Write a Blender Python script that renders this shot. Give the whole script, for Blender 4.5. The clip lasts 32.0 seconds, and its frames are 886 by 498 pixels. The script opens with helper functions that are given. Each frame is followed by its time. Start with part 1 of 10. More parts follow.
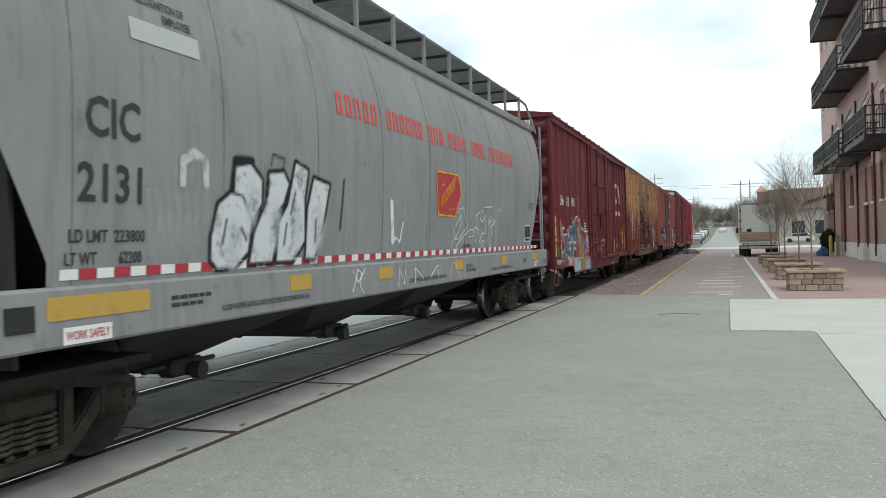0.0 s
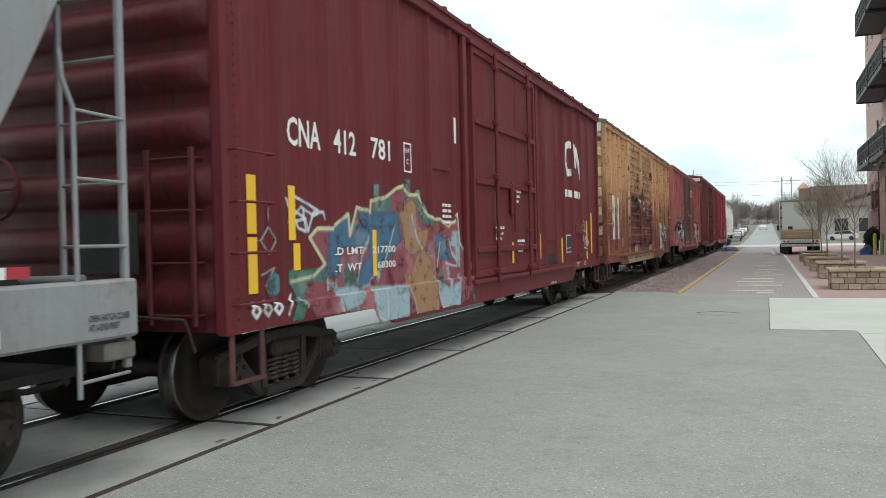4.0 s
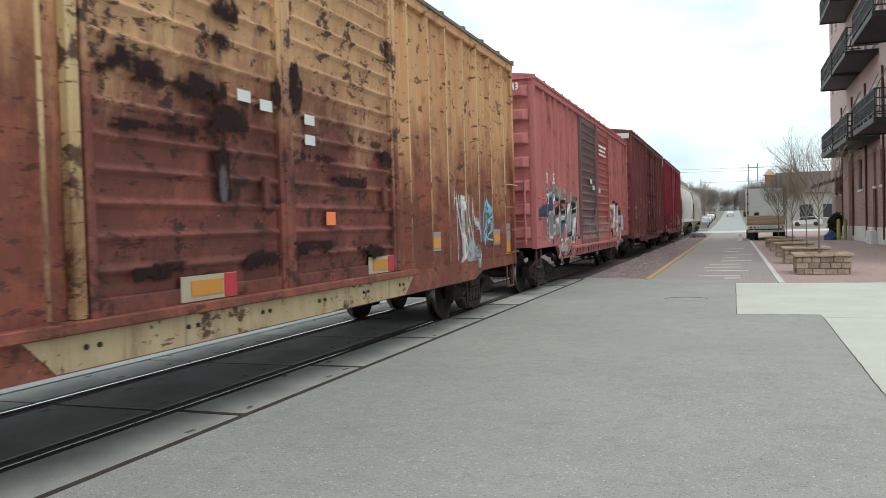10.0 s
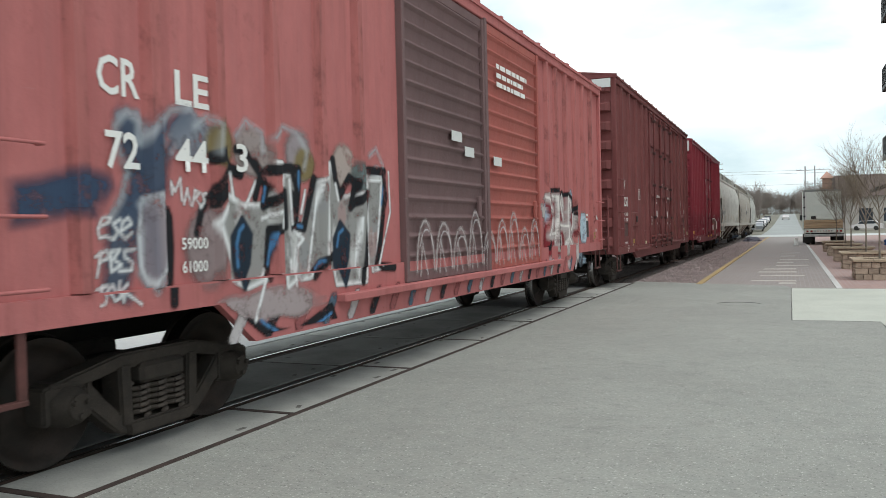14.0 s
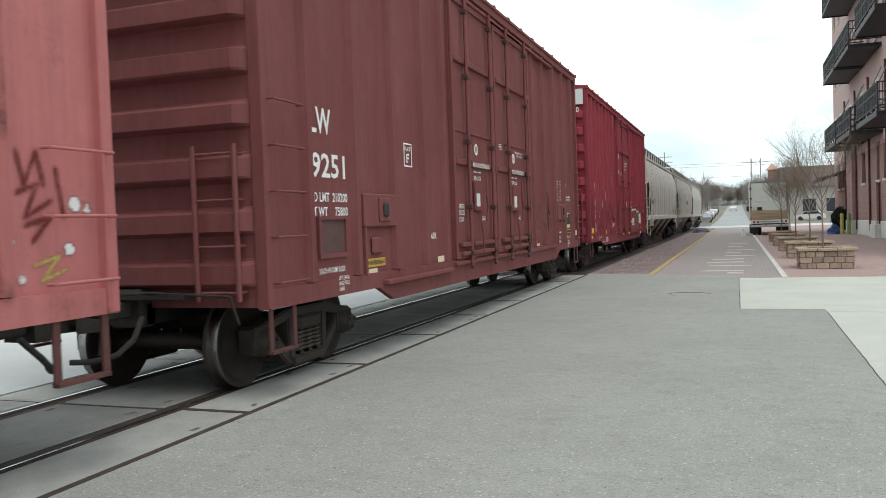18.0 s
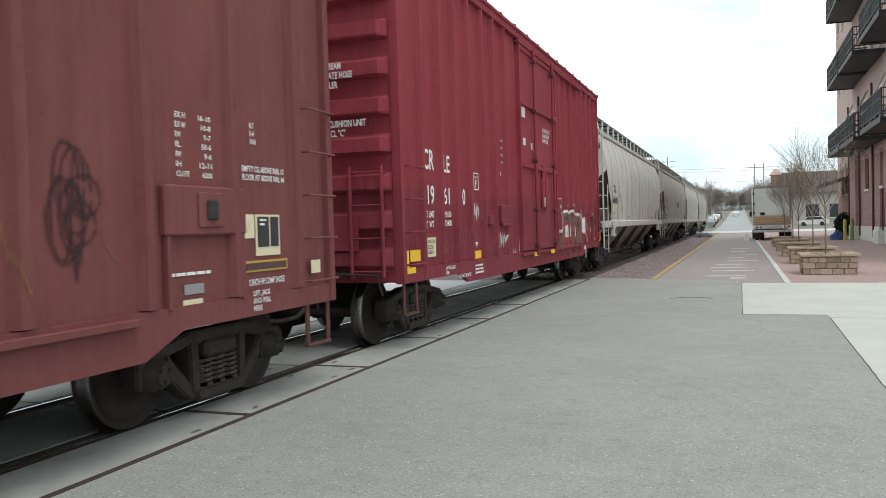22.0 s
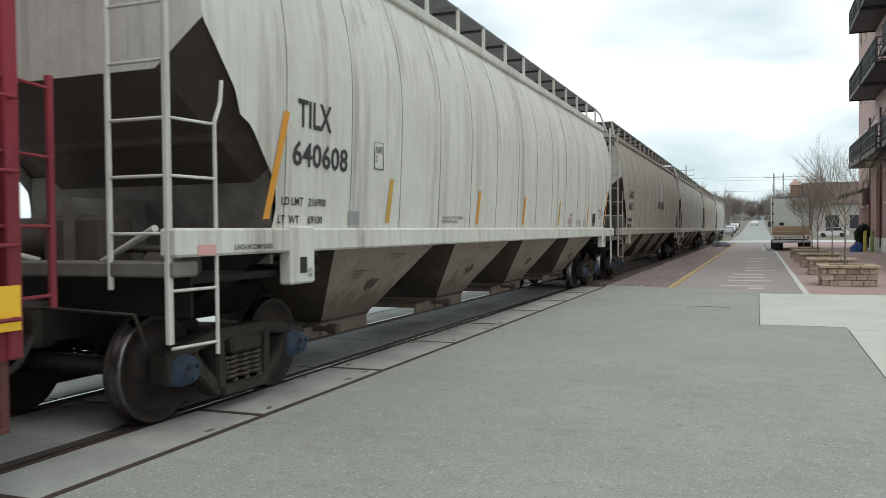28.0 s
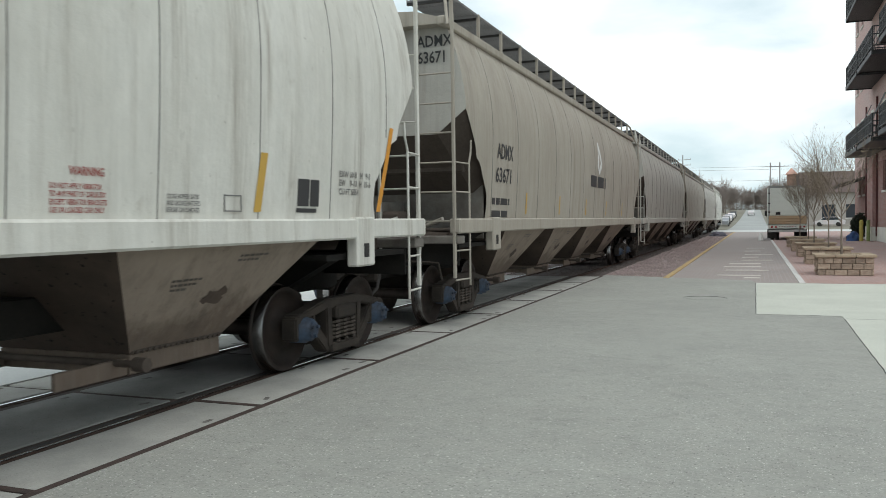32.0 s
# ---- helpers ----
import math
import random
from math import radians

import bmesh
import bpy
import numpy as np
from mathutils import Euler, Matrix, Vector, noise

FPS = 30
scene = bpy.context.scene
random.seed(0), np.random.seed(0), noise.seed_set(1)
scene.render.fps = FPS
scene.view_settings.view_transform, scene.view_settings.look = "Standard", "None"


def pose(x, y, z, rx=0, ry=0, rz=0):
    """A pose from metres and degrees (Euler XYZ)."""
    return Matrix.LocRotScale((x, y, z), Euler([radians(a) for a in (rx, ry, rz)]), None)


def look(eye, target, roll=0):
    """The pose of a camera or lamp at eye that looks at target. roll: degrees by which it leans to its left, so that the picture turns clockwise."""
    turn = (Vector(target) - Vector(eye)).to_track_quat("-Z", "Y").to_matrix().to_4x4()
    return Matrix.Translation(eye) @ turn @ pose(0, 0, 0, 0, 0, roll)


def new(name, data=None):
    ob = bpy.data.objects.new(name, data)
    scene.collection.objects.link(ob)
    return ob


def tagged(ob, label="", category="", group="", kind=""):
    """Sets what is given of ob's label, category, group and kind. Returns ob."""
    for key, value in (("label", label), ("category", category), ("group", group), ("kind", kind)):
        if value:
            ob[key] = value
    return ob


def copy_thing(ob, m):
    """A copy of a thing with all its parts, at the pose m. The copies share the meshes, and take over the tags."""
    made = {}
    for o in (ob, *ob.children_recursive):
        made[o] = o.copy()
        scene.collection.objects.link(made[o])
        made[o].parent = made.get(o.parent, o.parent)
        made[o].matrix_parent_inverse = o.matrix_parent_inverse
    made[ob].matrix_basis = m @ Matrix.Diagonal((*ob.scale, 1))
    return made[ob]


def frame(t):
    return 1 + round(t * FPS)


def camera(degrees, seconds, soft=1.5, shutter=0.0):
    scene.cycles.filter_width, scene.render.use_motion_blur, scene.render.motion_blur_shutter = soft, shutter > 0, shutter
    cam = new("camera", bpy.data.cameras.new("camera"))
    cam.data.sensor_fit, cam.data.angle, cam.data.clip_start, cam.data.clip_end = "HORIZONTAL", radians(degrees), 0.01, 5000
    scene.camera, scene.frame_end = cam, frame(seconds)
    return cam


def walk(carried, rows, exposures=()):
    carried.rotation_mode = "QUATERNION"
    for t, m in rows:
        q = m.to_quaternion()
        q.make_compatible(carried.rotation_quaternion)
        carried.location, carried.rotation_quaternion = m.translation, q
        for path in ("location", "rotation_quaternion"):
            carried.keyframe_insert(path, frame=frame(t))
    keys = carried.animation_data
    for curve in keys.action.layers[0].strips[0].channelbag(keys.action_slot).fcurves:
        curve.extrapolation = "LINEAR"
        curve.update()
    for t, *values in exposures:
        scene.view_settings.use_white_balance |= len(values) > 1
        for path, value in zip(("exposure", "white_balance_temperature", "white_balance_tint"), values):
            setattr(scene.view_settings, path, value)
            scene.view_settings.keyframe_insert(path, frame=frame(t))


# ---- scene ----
from collections import defaultdict

# camera held by hand beside the crossing, 1.57 m above the rails
EYE = (0.0, 0.0, 1.57)
TURN = [
    (0, 19.21, -0.41, 1.65), (0.5, 19.29, -0.46, 1.64), (1, 19.50, -0.46, 1.74), (1.5, 19.91, -0.14, 1.77),
    (2, 20.27, 0.18, 1.71), (2.5, 20.80, 0.16, 1.80), (3, 21.23, -0.07, 1.50), (3.5, 21.50, -0.50, 1.53),
    (4, 21.69, -0.64, 1.32), (4.5, 21.74, -0.47, 1.40), (6.5, 20.52, -0.11, 1.37), (7, 20.52, -0.61, 1.15),
    (7.5, 20.59, -0.78, 1.31), (8, 20.61, -0.73, 1.42), (8.5, 20.50, -0.94, 1.59), (9, 20.31, -1.24, 1.84),
    (9.5, 20.19, -1.47, 1.83), (10, 19.65, -1.56, 1.61), (10.5, 19.13, -1.26, 1.30), (11, 18.81, -0.97, 1.71),
    (11.5, 18.96, -0.79, 2.00), (12, 19.68, -0.88, 1.96), (12.5, 20.27, -1.22, 1.71), (13, 21.35, -1.34, 1.61),
    (13.5, 22.41, -1.31, 1.47), (14, 23.05, -1.32, 1.31), (14.5, 22.84, -1.53, 1.35), (16.5, 19.73, -1.28, 1.87),
    (17, 19.72, -1.35, 1.70), (17.5, 19.81, -1.71, 1.67), (18, 19.84, -1.78, 2.00), (18.5, 20.11, -1.81, 2.01),
    (19, 20.45, -2.01, 1.97), (19.5, 20.28, -1.91, 1.99), (20, 20.08, -1.67, 1.93), (20.5, 19.95, -1.35, 2.03),
    (21, 19.90, -1.13, 2.30), (21.5, 19.89, -1.21, 2.02), (22, 20.02, -1.54, 1.65), (22.5, 19.98, -1.92, 1.50),
    (23, 19.97, -2.07, 1.72), (23.5, 20.08, -2.05, 2.25), (24, 20.18, -2.01, 1.86), (24.5, 19.96, -1.58, 1.73),
    (26.5, 20.54, -2.05, 0.88), (27, 20.83, -1.87, 1.04), (27.5, 21.00, -1.55, 1.14), (28, 21.16, -1.21, 0.63),
    (28.5, 21.26, -1.11, 0.74), (29, 21.55, -1.32, 0.90), (29.5, 21.87, -1.46, 0.81), (30, 21.89, -1.51, 1.08),
    (30.5, 21.72, -1.80, 0.56), (31, 21.48, -1.87, 0.53), (31.5, 21.37, -1.85, 0.57), (32, 20.94, -1.89, 0.79),
]
cam = camera(57.0, 32.0, soft=0.6, shutter=0.2)
walk(cam, [(t, pose(*EYE, 90 + pitch, roll, yaw)) for t, yaw, pitch, roll in TURN],
     exposures=[(0, 0.10), (3, 0.15), (5, 0.22), (8, 0.25), (10, 0.18), (12, 0.12), (14, 0.10), (17, 0.15), (19, 0.30), (22, 0.26), (24, 0.16), (27, 0.04), (29, -0.10), (30, -0.05), (32, 0.02)])

# ---- light: bright overcast noon ----
world = bpy.data.worlds.new("world")
scene.world = world
world.use_nodes = True
wn, wl = world.node_tree.nodes, world.node_tree.links
wn.clear()
w_out, w_bg = wn.new("ShaderNodeOutputWorld"), wn.new("ShaderNodeBackground")
w_sky = wn.new("ShaderNodeTexSky")
w_sky.sky_type, w_sky.sun_disc = "NISHITA", False
w_sky.sun_elevation, w_sky.sun_rotation = radians(63), radians(131)
w_dim = wn.new("ShaderNodeVectorMath")
w_dim.operation = "SCALE"
w_dim.inputs[3].default_value = 0.1
w_co, w_map = wn.new("ShaderNodeTexCoord"), wn.new("ShaderNodeMapping")
w_map.inputs["Scale"].default_value = (2.2, 2.2, 7.5)
w_map.inputs["Location"].default_value = (0.3, 0.1, 0.62)
w_noise, w_ramp = wn.new("ShaderNodeTexNoise"), wn.new("ShaderNodeValToRGB")
w_noise.inputs["Scale"].default_value, w_noise.inputs["Detail"].default_value = 1.0, 7.0
w_noise.inputs["Roughness"].default_value, w_noise.inputs["Distortion"].default_value = 0.5, 0.35
w_ramp.color_ramp.elements[0].position, w_ramp.color_ramp.elements[0].color = 0.425, (0.47, 0.585, 0.62, 1)
w_ramp.color_ramp.elements[1].position, w_ramp.color_ramp.elements[1].color = 0.635, (0.98, 1.0, 1.0, 1)
w_mix = wn.new("ShaderNodeMixRGB")
w_mix.inputs[0].default_value = 0.92
wl.new(w_sky.outputs[0], w_dim.inputs[0])
wl.new(w_co.outputs["Generated"], w_map.inputs[0])
wl.new(w_map.outputs[0], w_noise.inputs["Vector"])
wl.new(w_noise.outputs["Fac"], w_ramp.inputs[0])
wl.new(w_dim.outputs[0], w_mix.inputs[1])
wl.new(w_ramp.outputs[0], w_mix.inputs[2])
wl.new(w_mix.outputs[0], w_bg.inputs["Color"])
w_bg.inputs["Strength"].default_value = 1.42
wl.new(w_bg.outputs[0], w_out.inputs[0])

sun = new("sun", bpy.data.lights.new("sun", "SUN"))
sun.data.energy, sun.data.angle, sun.data.color = 1.05, radians(30), (1.0, 0.97, 0.92)
sun.matrix_world = look((16, -14, 42), (0, 0, 0))


# ---- geometry helpers ----
class Geo:
    """Vertices and faces of one mesh."""

    def __init__(self):
        self.v, self.f, self.s = [], [], []

    def add(self, verts, faces, smooth=False):
        n = len(self.v)
        self.v.extend(verts)
        self.f.extend([tuple(n + i for i in f) for f in faces])
        self.s.extend([smooth] * len(faces))
        return self

    def box(self, x0, x1, y0, y1, z0, z1, c=0.0):
        if c <= 0:
            v = [(x, y, z) for x in (x0, x1) for y in (y0, y1) for z in (z0, z1)]
            return self.add(v, [(0, 1, 3, 2), (4, 6, 7, 5), (0, 4, 5, 1), (2, 3, 7, 6), (0, 2, 6, 4), (1, 5, 7, 3)])
        c = min(c, (x1 - x0) * 0.45, (y1 - y0) * 0.45, (z1 - z0) * 0.45)
        bm = bmesh.new()
        for sx in (0, 1):
            for sy in (0, 1):
                for sz in (0, 1):
                    x, y, z = (x0, x1)[sx], (y0, y1)[sy], (z0, z1)[sz]
                    dx, dy, dz = (c, -c)[sx], (c, -c)[sy], (c, -c)[sz]
                    for p in ((x, y + dy, z + dz), (x + dx, y, z + dz), (x + dx, y + dy, z)):
                        bm.verts.new(p)
        bmesh.ops.convex_hull(bm, input=bm.verts)
        bmesh.ops.dissolve_limit(bm, angle_limit=0.02, verts=bm.verts, edges=bm.edges)
        return self.take(bm)

    def take(self, bm, smooth=False):
        bm.verts.index_update()
        self.add([tuple(v.co) for v in bm.verts], [tuple(v.index for v in f.verts) for f in bm.faces], smooth)
        bm.free()
        return self

    def bar(self, p, q, r, n=8, r2=None, caps=True):
        """A round bar from p to q."""
        p, q = Vector(p), Vector(q)
        d = (q - p).normalized()
        a = d.orthogonal().normalized()
        b = d.cross(a)
        r2 = r if r2 is None else r2
        ring = [(math.cos(2 * math.pi * i / n), math.sin(2 * math.pi * i / n)) for i in range(n)]
        v = [tuple(p + (a * c + b * s) * r) for c, s in ring] + [tuple(q + (a * c + b * s) * r2) for c, s in ring]
        self.add(v, [(i, (i + 1) % n, n + (i + 1) % n, n + i) for i in range(n)], True)
        if caps:
            self.add(v[:n], [tuple(range(n - 1, -1, -1))])
            self.add(v[n:], [tuple(range(n))])
        return self

    def pipe(self, pts, r, n=6):
        for a, b in zip(pts, pts[1:]):
            self.bar(a, b, r, n)
        return self

    def prism(self, poly, a0, a1, axis="x"):
        """A polygon drawn in the two other axes, drawn out along axis from a0 to a1."""
        put = {"x": lambda a, u, w: (a, u, w), "y": lambda a, u, w: (u, a, w), "z": lambda a, u, w: (u, w, a)}[axis]
        n = len(poly)
        v = [put(a0, u, w) for u, w in poly] + [put(a1, u, w) for u, w in poly]
        self.add(v, [(i, (i + 1) % n, n + (i + 1) % n, n + i) for i in range(n)])
        self.add([], [])
        self.f += [tuple(len(self.v) - 2 * n + i for i in range(n - 1, -1, -1)), tuple(len(self.v) - n + i for i in range(n))]
        self.s += [False, False]
        return self

    def turned(self, prof, n=24, axis="x", at=(0, 0, 0), caps=True):
        """A profile of (along, radius) turned about an axis."""
        put = {"x": lambda a, u, w: (at[0] + a, at[1] + u, at[2] + w), "y": lambda a, u, w: (at[0] + u, at[1] + a, at[2] + w),
               "z": lambda a, u, w: (at[0] + u, at[1] + w, at[2] + a)}[axis]
        v = [put(a, r * math.cos(2 * math.pi * i / n), r * math.sin(2 * math.pi * i / n)) for a, r in prof for i in range(n)]
        f = [(k * n + i, k * n + (i + 1) % n, (k + 1) * n + (i + 1) % n, (k + 1) * n + i) for k in range(len(prof) - 1) for i in range(n)]
        self.add(v, f, True)
        if caps:
            self.add(v[:n], [tuple(range(n))])
            self.add(v[-n:], [tuple(range(n))])
        return self

    def grid(self, rows, smooth=True):
        """A sheet through rows of points."""
        m = len(rows[0])
        self.add([tuple(p) for r in rows for p in r],
                 [(k * m + i, k * m + i + 1, (k + 1) * m + i + 1, (k + 1) * m + i) for k in range(len(rows) - 1) for i in range(m - 1)], smooth)
        return self

    def mesh(self, name):
        me = bpy.data.meshes.new(name)
        me.from_pydata(self.v, [], self.f)
        me.polygons.foreach_set("use_smooth", self.s)
        bm = bmesh.new()
        bm.from_mesh(me)
        bmesh.ops.recalc_face_normals(bm, faces=bm.faces)
        bm.to_mesh(me)
        bm.free()
        return me


def part(name, geo, material, parent=None, label=""):
    """One mesh object, under a thing or a part."""
    me = geo if isinstance(geo, bpy.types.Mesh) else geo.mesh(name)
    if not me.materials:
        me.materials.append(material)
    ob = new(name, me)
    ob.parent = parent
    return tagged(ob, label)


def thing(name, label, category, group="", m=None, geo=None, material=None, kind=""):
    ob = part(name, geo, material) if geo else new(name)
    if m is not None:
        ob.matrix_basis = m
    return tagged(ob, label, category, group, kind)


# ---- materials ----
def nodes(name):
    m = bpy.data.materials.new(name)
    m.use_nodes = True
    return m, m.node_tree.nodes, m.node_tree.links, m.node_tree.nodes["Principled BSDF"]


def noise_fac(n, l, co, scale, detail=4.0, rough=0.55, lo=0.35, hi=0.65, stretch=None, shift=0.0):
    src = co
    if stretch:
        mp = n.new("ShaderNodeMapping")
        mp.inputs["Scale"].default_value = stretch
        mp.inputs["Location"].default_value = (shift, shift * 1.7, shift * 0.6)
        l.new(co, mp.inputs[0])
        src = mp.outputs[0]
    t = n.new("ShaderNodeTexNoise")
    t.inputs["Scale"].default_value, t.inputs["Detail"].default_value, t.inputs["Roughness"].default_value = scale, detail, rough
    l.new(src, t.inputs["Vector"])
    r = n.new("ShaderNodeMapRange")
    r.inputs[1].default_value, r.inputs[2].default_value = lo, hi
    l.new(t.outputs["Fac"], r.inputs[0])
    return r.outputs[0]


def mixed(n, l, fac, a, b, blend="MIX"):
    x = n.new("ShaderNodeMixRGB")
    x.blend_type = blend
    for socket, value in zip(x.inputs, (fac, a, b)):
        if isinstance(value, (int, float)):
            socket.default_value = value
        elif isinstance(value, tuple):
            socket.default_value = (*value, 1)
        else:
            l.new(value, socket)
    return x.outputs[0]


def times(n, l, a, b):
    x = n.new("ShaderNodeMath")
    x.operation, x.use_clamp = "MULTIPLY", True
    for socket, value in zip(x.inputs, (a, b)):
        if isinstance(value, (int, float)):
            socket.default_value = value
        else:
            l.new(value, socket)
    return x.outputs[0]


def bump(n, l, p, height, strength=0.3, distance=0.01):
    b = n.new("ShaderNodeBump")
    b.inputs["Strength"].default_value, b.inputs["Distance"].default_value = strength, distance
    l.new(height, b.inputs["Height"])
    l.new(b.outputs[0], p.inputs["Normal"])


def surface(name, base, second, rough=0.7, metal=0.0, scale=3.0, fine=40.0, speck=None, speck_at=0.7, relief=0.25, depth=0.01, vary=0.0, spec=0.3):
    """A plain weathered surface: two tones at a large scale, grain at a small one."""
    m, n, l, p = nodes(name)
    co = n.new("ShaderNodeTexCoord").outputs["Object"]
    big = noise_fac(n, l, co, scale, 6, 0.6)
    grain = noise_fac(n, l, co, fine, 3, 0.7, 0.3, 0.7)
    c = mixed(n, l, big, base, second)
    c = mixed(n, l, times(n, l, grain, 0.35), c, tuple(v * 0.55 for v in base))
    if speck:
        c = mixed(n, l, noise_fac(n, l, co, fine * 2.2, 2, 0.5, speck_at, speck_at + 0.06), c, speck)
    if vary:
        info = n.new("ShaderNodeObjectInfo")
        r = n.new("ShaderNodeMapRange")
        r.inputs[3].default_value, r.inputs[4].default_value = 1 - vary, 1 + vary
        l.new(info.outputs["Random"], r.inputs[0])
        hsv = n.new("ShaderNodeHueSaturation")
        l.new(r.outputs[0], hsv.inputs["Value"])
        l.new(c, hsv.inputs["Color"])
        c = hsv.outputs[0]
    l.new(c, p.inputs["Base Color"])
    p.inputs["Roughness"].default_value, p.inputs["Metallic"].default_value = rough, metal
    p.inputs["Specular IOR Level"].default_value = spec
    if relief:
        bump(n, l, p, grain, relief, depth)
    return m


def car_paint(name, base, faded, rust=(0.10, 0.035, 0.018), rusty=0.15, dirt=(0.10, 0.085, 0.07), dirty=0.25, low=0.0, low_z=(1.0, 3.2), rough=0.5, seed=0.0, dots=0.6, stain=0.0):
    """Old freight-car paint: faded tone, vertical streaks, rust patches and runs, road dirt."""
    m, n, l, p = nodes(name)
    co = n.new("ShaderNodeTexCoord").outputs["Object"]
    c = mixed(n, l, noise_fac(n, l, co, 0.9, 5, 0.6, 0.3, 0.7, (1, 1, 0.6), seed), base, faded)
    streak = noise_fac(n, l, co, 1.0, 6, 0.65, 0.5, 0.78, (6.5, 6.5, 0.35), seed + 3)
    c = mixed(n, l, times(n, l, streak, dirty), c, dirt)
    blotch = noise_fac(n, l, co, 2.6, 8, 0.72, 0.62 - 0.25 * rusty, 0.74 - 0.15 * rusty, (1, 1, 0.7), seed + 9)
    runs = noise_fac(n, l, co, 1.0, 6, 0.7, 0.6 - 0.2 * rusty, 0.8, (9, 9, 0.8), seed + 5)
    c = mixed(n, l, times(n, l, runs, min(1, rusty * 2.0)), c, tuple(v * 1.7 for v in rust))
    c = mixed(n, l, times(n, l, blotch, min(1, 0.35 + rusty)), c, rust)
    if low:
        sep = n.new("ShaderNodeSeparateXYZ")
        l.new(co, sep.inputs[0])
        r = n.new("ShaderNodeMapRange")
        r.inputs[1].default_value, r.inputs[2].default_value = low_z[1], low_z[0]
        l.new(sep.outputs[2], r.inputs[0])
        torn = noise_fac(n, l, co, 1.5, 8, 0.75, 0.25, 0.75, (1, 1, 0.45), seed + 13)
        add = n.new("ShaderNodeMath")
        add.operation = "ADD"
        l.new(r.outputs[0], add.inputs[0])
        l.new(torn, add.inputs[1])
        cut = n.new("ShaderNodeMapRange")
        cut.inputs[1].default_value, cut.inputs[2].default_value = 0.75, 1.1
        l.new(add.outputs[0], cut.inputs[0])
        shade = mixed(n, l, noise_fac(n, l, co, 3.0, 6, 0.7, 0.35, 0.7, (1, 1, 0.5), seed + 21), rust, tuple(v * 2.4 for v in rust))
        c = mixed(n, l, times(n, l, cut.outputs[0], low), c, shade)
    spot = noise_fac(n, l, co, 14, 4, 0.6, 0.70, 0.74, None)
    c = mixed(n, l, times(n, l, spot, dots), c, tuple(v * 0.5 for v in rust))
    if stain:
        broad = noise_fac(n, l, co, 1.0, 8, 0.72, 0.53, 0.70, (2.6, 2.6, 0.16), seed + 51)
        c = mixed(n, l, times(n, l, broad, stain), c, dirt)
    mott = noise_fac(n, l, co, 5.0, 8, 0.75, 0.3, 0.7, (1, 1, 0.6), seed + 31)
    c = mixed(n, l, times(n, l, mott, 0.38), c, tuple(0.62 * v for v in base))
    scuff = noise_fac(n, l, co, 1.0, 7, 0.7, 0.66, 0.70, (2.5, 2.5, 26.0), seed + 37)
    c = mixed(n, l, times(n, l, scuff, 0.22), c, tuple(0.5 * v + 0.16 for v in base))
    wash = noise_fac(n, l, co, 1.0, 5, 0.6, 0.45, 0.75, (16, 16, 0.5), seed + 41)
    c = mixed(n, l, times(n, l, wash, 0.28), c, tuple(0.75 * v + 0.05 for v in faded))
    chip = noise_fac(n, l, co, 7.0, 9, 0.8, 0.63, 0.66, (1, 1, 0.5), seed + 61)
    c = mixed(n, l, times(n, l, chip, 0.30), c, tuple(0.45 * v for v in base))
    l.new(c, p.inputs["Base Color"])
    p.inputs["Roughness"].default_value = rough + 0.12
    p.inputs["Specular IOR Level"].default_value = 0.16
    bump(n, l, p, noise_fac(n, l, co, 2.2, 7, 0.65, 0.2, 0.8), 0.34, 0.03)
    return m


